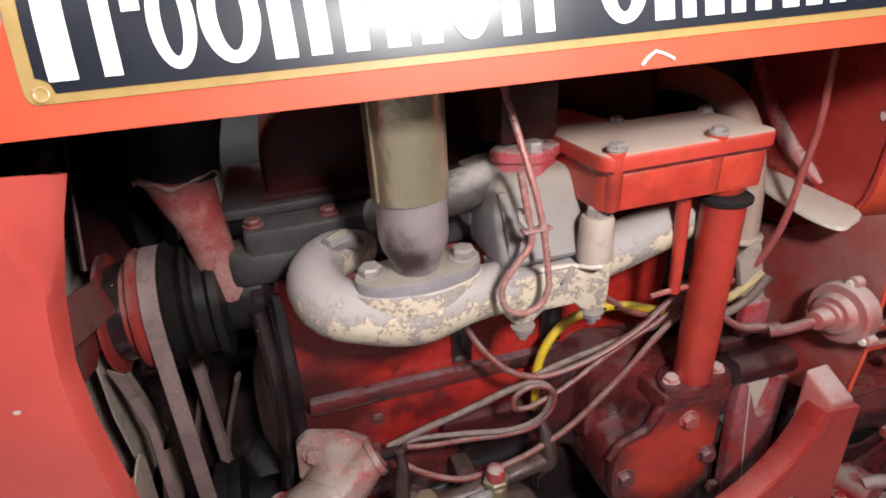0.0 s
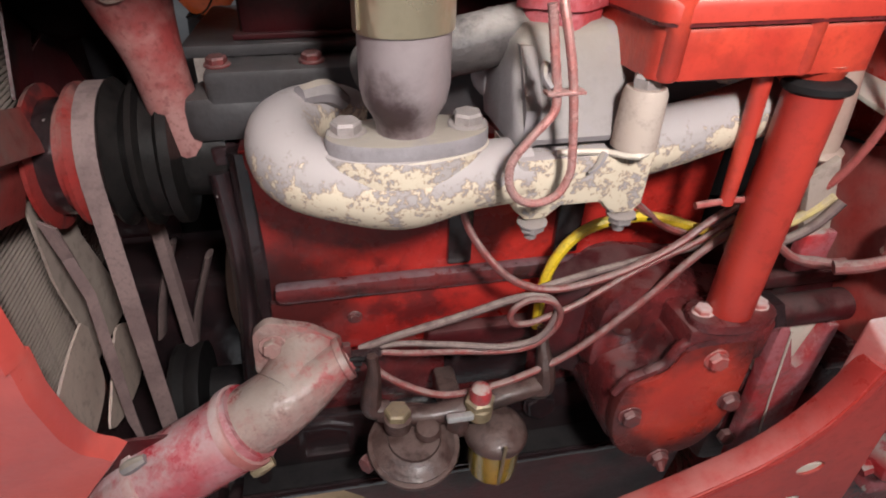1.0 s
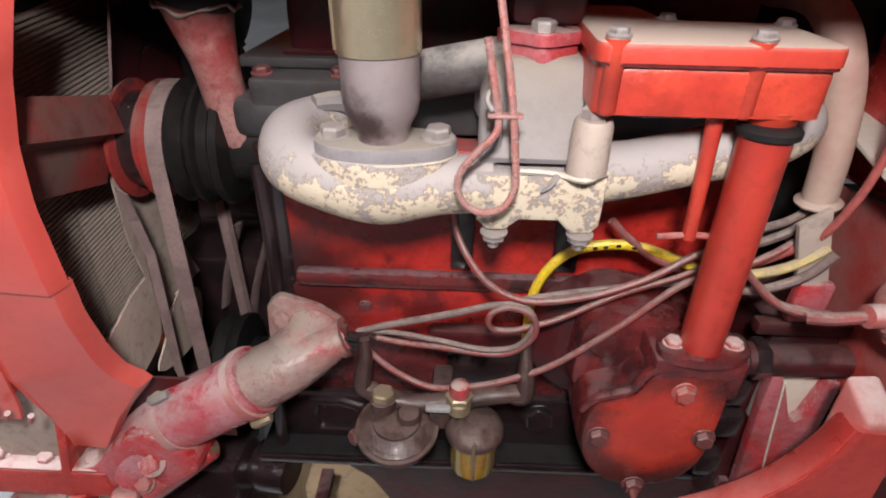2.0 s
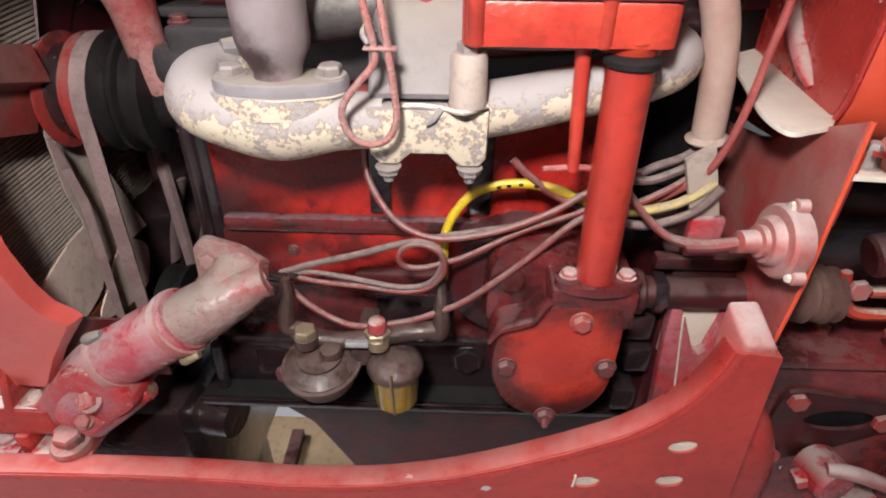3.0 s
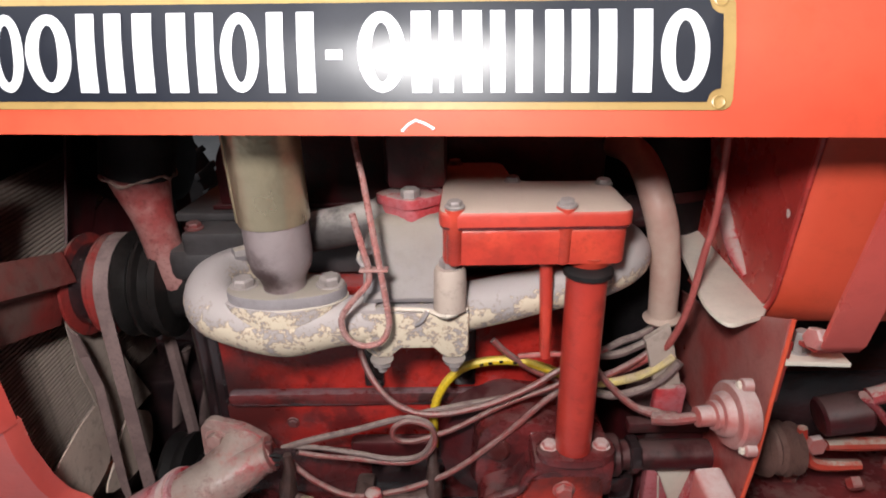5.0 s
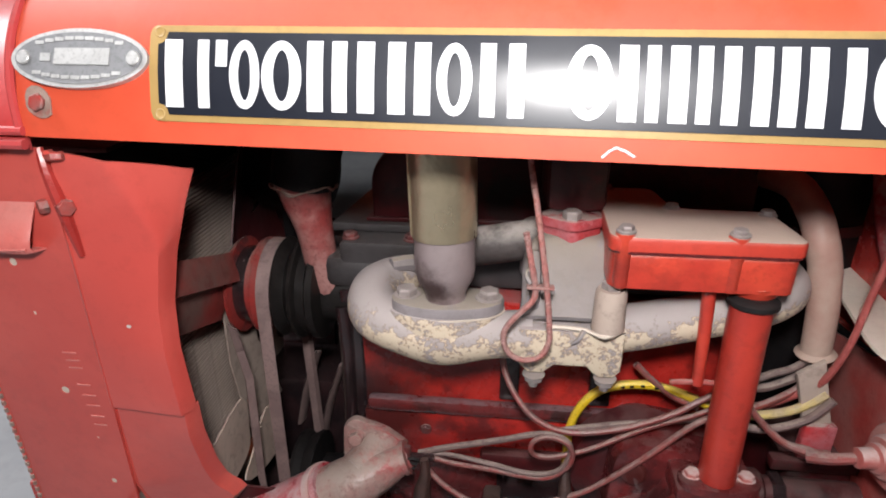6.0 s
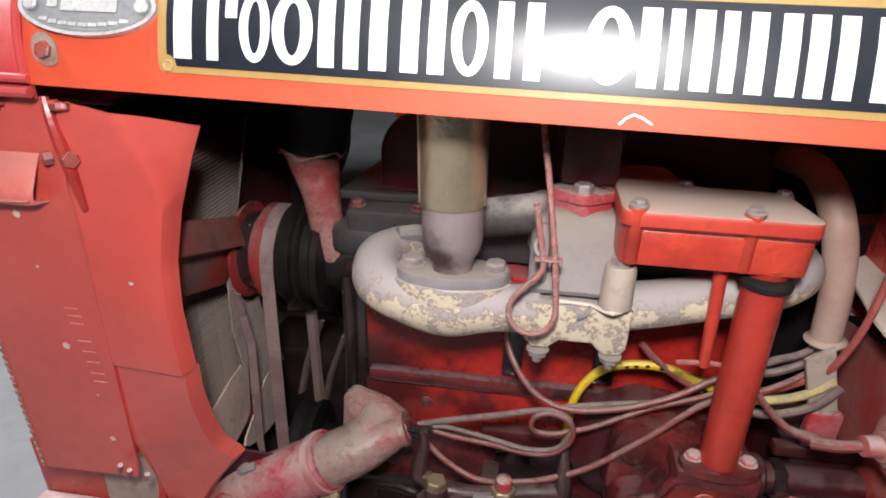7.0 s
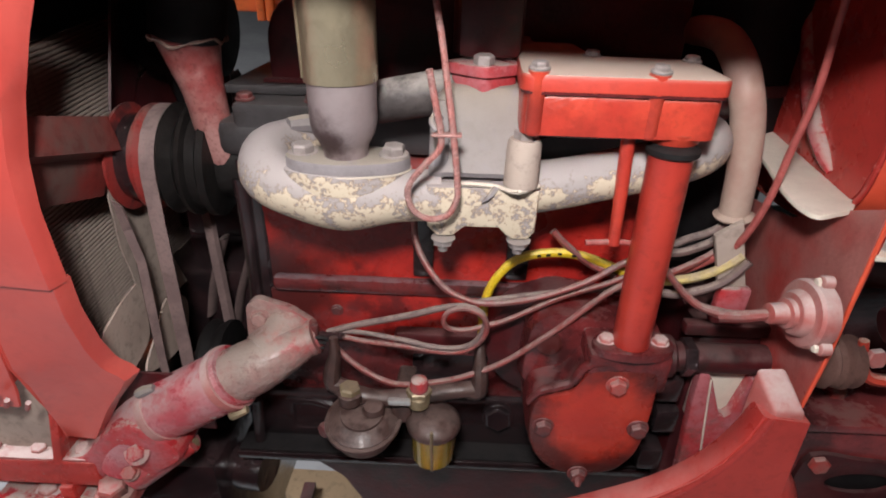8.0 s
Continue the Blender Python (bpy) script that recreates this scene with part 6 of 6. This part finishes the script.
# ---- frame rail ----
rail = thing("frame_rail", (0.2, 0.4, 0.5), "dusty red curved tractor frame rail with bolt holes", "frame rail", shift=(0, 0.002, -0.001))
top = [(-0.36, 0.7), (-0.2, 0.712), (-0.05, 0.716), (0.06, 0.714), (0.12, 0.7095), (0.18, 0.711), (0.235, 0.717), (0.3, 0.733), (0.351, 0.752), (0.41, 0.779), (0.46, 0.806), (0.49, 0.832), (0.51, 0.858), (0.525, 0.89), (0.532, 0.918)]
outline = top + [(0.571, 0.914), (0.5735, 0.86), (0.578, 0.78), (0.583, 0.7), (0.59, 0.55), (0.4, 0.52), (0.0, 0.52), (-0.36, 0.52)]
slots = [oval(0.5175, 0.795, 0.014, 0.0092, 20, 0.15), oval(0.434, 0.7355, 0.014, 0.0092, 20, 0.1), oval(0.5165, 0.7415, 0.014, 0.0092, 20, 0.1)]
part("web", plate(bmesh.new(), [outline] + slots, 0, 0.012, 0.0, xz(0.388)), WEB_RED, rail)
bm = bmesh.new()
rows = []
line = [p for p in spline([(x, 0, z) for x, z in top], 3)]
for i, p in enumerate(line):
    d = Vector(line[min(i + 1, len(line) - 1)] - line[max(i - 1, 0)]).normalized()
    n = Vector((-d.z, 0, d.x))
    rows.append([bm.verts.new((p[0] + n.x * o, y, p[2] + n.z * o)) for y, o in ((0.3755, -0.003), (0.378, 0.0015), (0.382, 0.0025), (0.399, 0.0025), (0.402, 0.0), (0.402, -0.008), (0.3885, -0.008), (0.3755, -0.008))])
for a, b in zip(rows, rows[1:]):
    for k in range(8):
        bm.faces.new((a[k], a[(k + 1) % 8], b[(k + 1) % 8], b[k]))
bm.faces.new(rows[0])
bm.faces.new(rows[-1])
part("top_flange", bm, RAIL_RED, rail)
for x, z in ((0.5175, 0.795), (0.434, 0.7355), (0.5165, 0.7415)):
    part("slot_backing", box(bmesh.new(), x - 0.017, x + 0.017, 0.3785, 0.386, z - 0.014, z + 0.001, 0), CREAM, rail, "pale surface behind a slot")
bm = bmesh.new()
corners = [bm.verts.new(p) for p in ((0.54, 0.379, 0.921), (0.5675, 0.379, 0.922), (0.551, 0.404, 0.954), (0.5245, 0.404, 0.952), (0.54, 0.379, 0.86), (0.5725, 0.379, 0.86), (0.5725, 0.404, 0.86), (0.5265, 0.404, 0.86))]
for face in ((0, 1, 2, 3), (0, 4, 5, 1), (1, 5, 6, 2), (2, 6, 7, 3), (3, 7, 4, 0), (7, 6, 5, 4)):
    bm.faces.new([corners[k] for k in face])
bmesh.ops.bevel(bm, geom=list(bm.edges), offset=0.004, segments=3, affect="EDGES", profile=0.5)
part("end_bracket", bm, PINK_METAL, rail, "rounded pale-dusted rail end")
part("cotter", sweep(bmesh.new(), [(0.422, 0.3745, 0.748), (0.4215, 0.373, 0.738), (0.421, 0.3745, 0.73)], 0.0013, 6, 3), CREAM, rail, "pale wire stub")
part("foot_bulge", sweep(bmesh.new(), [(0.6, 0.43, 0.81), (0.612, 0.432, 0.76), (0.622, 0.435, 0.7), (0.625, 0.44, 0.6)], [0.006, 0.024, 0.032, 0.034], 16, 4), RAIL_RED, rail)

# ---- dash plate, pressure switch ----
dash = thing("dash_plate", (0.57, 0.5, 0.95), "dusty red upright support plate with a brighter orange-red edge", "support plate", shift=(-0.006, 0, 0.001))
part("panel", plate(bmesh.new(), [[(0.394, 1.112), (0.388, 0.98), (0.395, 0.9), (0.5, 0.88), (0.66, 0.9), (0.66, 1.03), (0.5, 1.056), (0.43, 1.095)]], 0, 0.004, 0.0012, yz(0.5735)), DASH_RED, dash)
part("edge_bead", sweep(bmesh.new(), [(0.577, 0.394, 1.112), (0.575, 0.3905, 1.05), (0.574, 0.388, 0.98), (0.5725, 0.3895, 0.92)], 0.0019, 8, 3), HOOD_RED, dash, "brighter orange-red edge bead")
switch = thing("pressure_switch", (0.56, 0.41, 1.015), "pink dusty round pressure switch on the dash plate", "switch", shift=(-0.013, -0.018, 0.013))
part("flange_disc", lathe(bmesh.new(), [(0.0295, 0), (0.03, 0.002), (0.03, 0.013), (0.028, 0.0155), (0.0205, 0.016), (0.0195, 0.021), (0.0175, 0.0235), (0.01, 0.024)], (0.5735, 0.424, 0.998), (-1, -0.05, 0.02), 30), PINK_METAL, switch)
part("nose", lathe(bmesh.new(), [(0.013, 0), (0.013, 0.008), (0.0095, 0.009), (0.009, 0.022), (0.006, 0.023)], (0.553, 0.423, 0.998), (-1, -0.1, 0.0), 20), PINK_METAL, switch)
for a in (92, 211, 330):
    u, w = 0.424 + 0.0315 * math.cos(radians(a)), 0.998 + 0.0315 * math.sin(radians(a))
    part("lug", lathe(bmesh.new(), [(0.006, 0), (0.0062, 0.008), (0.005, 0.009)], (0.5735, u, w), (-1, 0, 0), 14), PINK_METAL, switch)
    bolt(switch, (0.565, u, w), (-1, 0, 0), 0.0042, 0.004, 0.0, CREAM)
part("lead", sweep(bmesh.new(), [(0.5, 0.436, 0.984), (0.515, 0.428, 0.989), (0.534, 0.422, 0.997)], [0.006, 0.0055, 0.005], 10, 3), WIRE_PINK, switch)

# ---- fuel tank ----
tank = thing("fuel_tank", (0.8, 0.64, 1.07), "glossy orange-red fuel tank with dusty rounded end", "fuel tank", shift=(-0.005, 0, -0.001))
section = [(0.425, 1.275), (0.431, 1.2), (0.435, 1.13), (0.439, 1.106), (0.452, 1.086), (0.476, 1.07), (0.515, 1.058), (0.6, 1.054), (0.67, 1.058), (0.71, 1.075), (0.735, 1.11), (0.745, 1.15), (0.75, 1.275)]
bm = bmesh.new()
rows = []
for x, s in ((0.583, 0.985), (0.586, 1.0), (0.6, 1.03), (0.63, 1.07), (0.7, 1.1), (1.1, 1.15)):
    rows.append([(x, 0.59 + (y - 0.59) * s, z) for y, z in section])
part("body", sheet(bm, rows, 0.002), HOOD_RED, tank)
inner = [(0.59 + (y - 0.59) * 0.975, 1.17 + (z - 1.17) * 0.97) for y, z in section]
part("end_panel", plate(bmesh.new(), [inner], 0, 0.004, 0.001, yz(0.5825)), RAIL_RED, tank)
part("end_seam", sweep(bmesh.new(), [(0.583, y, z) for y, z in section], 0.0025, 8, 3), RAIL_RED, tank)
shelf = smooth_loop([(0.537, 0.436), (0.544, 0.422), (0.56, 0.427), (0.585, 0.446), (0.592, 0.52), (0.592, 0.72), (0.562, 0.72), (0.548, 0.56), (0.536, 0.47)], 3)
part("shelf", plate(bmesh.new(), [shelf], 0, 0.004, 0.001, xy(1.108)), CREAM, tank, "cream dust-covered support shelf", site=HERE)
part("pressed_rib", sweep(bmesh.new(), [(0.5825, 0.6, 1.235), (0.581, 0.57, 1.19), (0.581, 0.535, 1.15), (0.581, 0.5, 1.122), (0.583, 0.484, 1.11)], [0.005, 0.008, 0.009, 0.008, 0.004], 10, 4, (1.0, 0.8)), DUSTY_RED, tank)
strap = thing("tank_strap", (0.61, 0.365, 1.1), "flat red steel strap bolted over the tank side", "strap", shift=(-0.006, 0, -0.002))
bm = bmesh.new()
rows = []
for x, y, z, w in ((0.6, 0.3475, 1.29, 0.012), (0.6, 0.3465, 1.284, 0.0165), (0.599, 0.348, 1.25, 0.0165), (0.601, 0.362, 1.17, 0.0165), (0.6035, 0.374, 1.106, 0.0165), (0.6045, 0.379, 1.098, 0.0165), (0.606, 0.4, 1.092, 0.0165)):
    rows.append([(x - w, y, z), (x - w * 0.3, y, z), (x + w * 0.3, y, z), (x + w, y, z)])
part("bar", sheet(bm, rows, 0.0035), SHELL_RED, strap)
bolt(strap, (0.6, 0.344, 1.277), (-0.05, -1, 0.2), 0.0085, 0.008, 0.0, PLATE_BRASS, "brassy hexagon bolt")
bolt(strap, (0.591, 0.38, 1.106), (-0.9, -0.3, 0.2), 0.009, 0.01, 0.0, PINK_METAL)
bracket = thing("strap_bracket", (0.61, 0.41, 1.06), "pale dusty angle bracket below the tank strap", "bracket", shift=(-0.006, 0.005, -0.002))
part("leaf", plate(bmesh.new(), [[(0.578, 0.392), (0.632, 0.388), (0.638, 0.43), (0.578, 0.44)]], 0, 0.004, 0.001, xy(1.07)), CREAM, bracket)
part("upright", box(bmesh.new(), 0.576, 0.586, 0.395, 0.45, 1.03, 1.09, 0.001), RAIL_RED, bracket)
bolt(bracket, (0.6, 0.407, 1.0735), (0, 0, 1), 0.0065, 0.02, 0.0095, BOLT_GREY)

# ---- gearbox and linkage behind the dash ----
gear = thing("gearbox", (0.85, 0.65, 0.6), "dark dusty red gearbox casting with bolted side plate", "gearbox", shift=(0.001, 0, -0.002))
part("case", box(bmesh.new(), 0.605, 1.15, 0.475, 0.82, 0.3, 0.81, 0.008), GEAR_RED, gear)
part("top_ledge", box(bmesh.new(), 0.605, 1.15, 0.468, 0.82, 0.811, 0.824, 0.004), GEAR_RED, gear)
part("tower", box(bmesh.new(), 0.62, 1.15, 0.56, 0.8, 0.825, 0.95, 0.01), BLACK_OIL, gear)
part("side_plate", plate(bmesh.new(), [smooth_loop([(0.668, 0.775), (0.72, 0.772), (0.79, 0.76), (0.8, 0.73), (0.77, 0.7), (0.7, 0.665), (0.668, 0.66), (0.66, 0.72)], 3), oval(0.737, 0.733, 0.04, 0.016, 26)], 0, 0.006, 0.001, xz(0.4735)), MAROON, gear)
# Black plate behind the hole: the opening's shade is its colour.
part("opening_black_plate", plate(bmesh.new(), [oval(0.737, 0.733, 0.042, 0.018, 26)], 0, 0.002, 0, xz(0.4745)), BLACK, gear)
for x, z in ((0.678, 0.765), (0.782, 0.735), (0.676, 0.672)):
    bolt(gear, (x, 0.4675, z), (0, -1, 0.1), 0.012, 0.008, 0.0, BOLT_RED)
for x, y, z in ((0.705, 0.52, 0.8245), (0.84, 0.53, 0.8245)):
    bolt(gear, (x, y, z), (0, -0.1, 1), 0.013, 0.009, 0.0, BOLT_RED)
bolt(gear, (0.845, 0.474, 0.78), (0, -1, 0.1), 0.02, 0.02, 0.024, DUSTY_RED)
part("side_pipe", sweep(bmesh.new(), [(0.845, 0.46, 0.78), (0.84, 0.455, 0.73), (0.83, 0.45, 0.66), (0.83, 0.45, 0.6)], [0.014, 0.017, 0.019, 0.02], 14, 4), GEAR_RED, gear)
boot = thing("linkage_boot", (0.66, 0.485, 0.9), "brown-red rubber bellows on the linkage", "bellows", shift=(-0.001, -0.001, 0))
prof = []
for k in range(7):
    prof += [(0.02 + 0.003 * (k < 4), k * 0.0065), (0.0285 + 0.002 * math.sin(k * 2.1), k * 0.0065 + 0.0032)]
part("bellows", lathe(bmesh.new(), prof + [(0.015, 0.046)], (0.632, 0.485, 0.9), (1, 0, 0), 24), BELLOWS, boot)
linkage = thing("gear_linkage", (0.72, 0.48, 0.88), "red fork linkage with a threaded rod", "linkage", shift=(-0.001, -0.001, 0))
part("fork", sweep(bmesh.new(), [(0.676, 0.482, 0.93), (0.684, 0.48, 0.9), (0.7, 0.478, 0.883), (0.745, 0.475, 0.884)], [0.005, 0.006, 0.007, 0.006], 8, 4), BOX_RED, linkage)
bolt(linkage, (0.688, 0.475, 0.915), (0, -1, 0.2), 0.011, 0.008, 0.0, PINK_METAL)
bolt(linkage, (0.738, 0.469, 0.872), (0, -0.8, -0.5), 0.009, 0.012, 0.0, BOLT_RED)
part("rod_bar", sweep(bmesh.new(), [(0.705, 0.48, 0.908), (0.74, 0.48, 0.909), (0.79, 0.48, 0.91), (0.9, 0.48, 0.915)], [0.006, 0.008, 0.007, 0.008], 10, 3), BOX_RED, linkage)
lever = thing("hand_lever", (0.72, 0.45, 0.97), "dusty pink lever arm on a dark pivot", "lever", shift=(-0.001, -0.001, 0))
part("pivot", cyl(bmesh.new(), (0.67, 0.46, 0.963), (0.712, 0.455, 0.975), 0.02, seg=18, edge=0.003), MAROON, lever)
part("arm", sweep(bmesh.new(), [(0.7, 0.445, 0.998), (0.72, 0.443, 1.008), (0.78, 0.44, 1.045), (0.86, 0.44, 1.1)], [0.009, 0.009, 0.008, 0.008], 10, 3), DUSTY_RED, lever)
part("arm_lower", sweep(bmesh.new(), [(0.697, 0.445, 0.998), (0.73, 0.445, 0.965), (0.76, 0.447, 0.935)], [0.009, 0.008, 0.006], 10, 3, (1.0, 0.5)), DUSTY_RED, lever)
horn = thing("brake_arm", (0.75, 0.45, 0.64), "pink dusty pivot casting with a bent brake rod", "brake rod", shift=(0.001, 0, -0.002))
part("hub", lathe(bmesh.new(), [(0.02, 0), (0.026, 0.004), (0.026, 0.04), (0.02, 0.045)], (0.728, 0.47, 0.665), (0.2, -1, 0.1), 22), DUSTY_RED, horn)
part("hub_nut", cyl(bmesh.new(), (0.7, 0.445, 0.655), (0.712, 0.445, 0.66), 0.012, seg=10), DUSTY_RED, horn)
part("rod_bar", sweep(bmesh.new(), [(0.72, 0.435, 0.69), (0.75, 0.43, 0.69), (0.79, 0.43, 0.672), (0.825, 0.43, 0.657), (0.845, 0.43, 0.67), (0.87, 0.43, 0.705), (0.91, 0.43, 0.71)], [0.008, 0.009, 0.0085, 0.0085, 0.0085, 0.0085, 0.0085], 12, 5), PINK_METAL, horn)
part("plate_leaf", box(bmesh.new(), 0.74, 0.83, 0.44, 0.5, 0.59, 0.625, 0.008), DUSTY_RED, horn)

# ---- black filler under the radiator, machines beyond ----
axle = thing("dark_filler", (-0.08, 0.6, 0.45), "black filler boxes and knuckle for the dark under the radiator", "steering gear")
# Black boxes added to fill the dark gap and hide the lit floor.
part("casting", box(bmesh.new(), -0.3, -0.035, 0.47, 0.78, 0.4, 0.699, 0.02), BLACK_OIL, axle)
part("upper_case", box(bmesh.new(), -0.206, -0.0, 0.68, 0.8, 0.6, 0.86, 0.015), BLACK_OIL, axle)
part("column", box(bmesh.new(), -0.15, -0.05, 0.55, 0.7, 0.0, 0.41, 0.02), BLACK_OIL, axle)
part("knuckle", lathe(bmesh.new(), [(0.012, 0), (0.03, 0.004), (0.034, 0.02), (0.03, 0.05)], (-0.035, 0.52, 0.655), (1, -0.2, 0), 18), BLACK_OIL, axle)
board = thing("tan_board", (0.1, 0.8, 0.0), "tan timber board lying on the floor beneath", "board", site=HERE)
part("plank", box(bmesh.new(), -0.245, 0.6, 0.55, 1.07, 0.0, 0.06, 0.004), TAN, board)
part("plank_strip", box(bmesh.new(), -0.09, -0.062, 0.55, 1.01, 0.0605, 0.085, 0.002), MAROON, board)
machine = thing("parked_machine", (-0.93, 2.2, 0), "orange farm tractor with black tyres parked beyond", "tractor", site=HERE)
wheel = part("tyre", lathe(bmesh.new(), [(0.33, -0.09), (0.41, -0.11), (0.47, -0.08), (0.48, 0.0), (0.47, 0.08), (0.41, 0.11), (0.33, 0.09)], (-1.05, 2.3, 0.48), (0, -1, 0), 48), RUBBER, machine)
for k in range(44):
    a = 2 * math.pi * k / 44
    m = Matrix.Translation((-1.05, 2.3, 0.48)) @ Matrix.Rotation(a, 4, "Y")
    part("tread_lug", box(bmesh.new(), -0.012, 0.012, -0.09, 0.09, 0.462, 0.484, 0.003, m), RUBBER, wheel)
part("rim", lathe(bmesh.new(), [(0.335, 0.08), (0.345, 0.11), (0.32, 0.1), (0.27, 0.05), (0.1, 0.04), (0.08, 0.08)], (-1.05, 2.3, 0.48), (0, -1, 0), 40), ORANGE, machine)
part("axle", box(bmesh.new(), -1.11, -0.99, 2.28, 3.0, 0.42, 0.54, 0.02), BLACK, machine)
part("axle_post", box(bmesh.new(), -1.11, -0.99, 2.5, 2.7, 0.53, 1.05, 0.02), BLACK, machine)
part("bonnet", box(bmesh.new(), -1.9, -0.25, 2.35, 2.95, 1.0, 1.6, 0.06), ORANGE, machine)
part("grille_guard", box(bmesh.new(), -0.485, -0.255, 1.9, 2.3, 0.985, 1.5, 0.012), ORANGE, machine)
for x in (-0.465, -0.345, -0.318):
    part("guard_rib", box(bmesh.new(), x - 0.012, x + 0.012, 1.88, 1.905, 0.965, 1.45, 0.004), ORANGE, machine)
part("head_lamp", lathe(bmesh.new(), [(0.02, -0.37), (0.06, -0.355), (0.085, -0.32), (0.105, -0.25), (0.11, -0.02), (0.08, 0.0)], (-0.215, 2.3, 1.11), (0, 0, 1), 28), ORANGE, machine)
part("lamp_collar", cyl(bmesh.new(), (-0.215, 2.3, 0.66), (-0.215, 2.3, 0.75), 0.075, 0.07, 24, 0.008), RUBBER, machine)
part("lamp_bracket", box(bmesh.new(), -0.285, -0.15, 2.25, 2.35, 0.5, 0.665, 0.01), DUST_CREAM, machine, "dusty beige mounting block")
part("lamp_post", box(bmesh.new(), -0.24, -0.19, 2.36, 2.42, 0.52, 1.05, 0.006), BLACK, machine)
part("lamp_wire", sweep(bmesh.new(), [(-0.27, 2.2, 0.76), (-0.2, 2.17, 0.79), (-0.155, 2.19, 0.9), (-0.15, 2.2, 1.05)], 0.003, 6, 4), BLACK, machine)
part("lamp_arm", box(bmesh.new(), -0.3, -0.13, 2.28, 2.4, 1.05, 1.15, 0.01), ORANGE, machine)
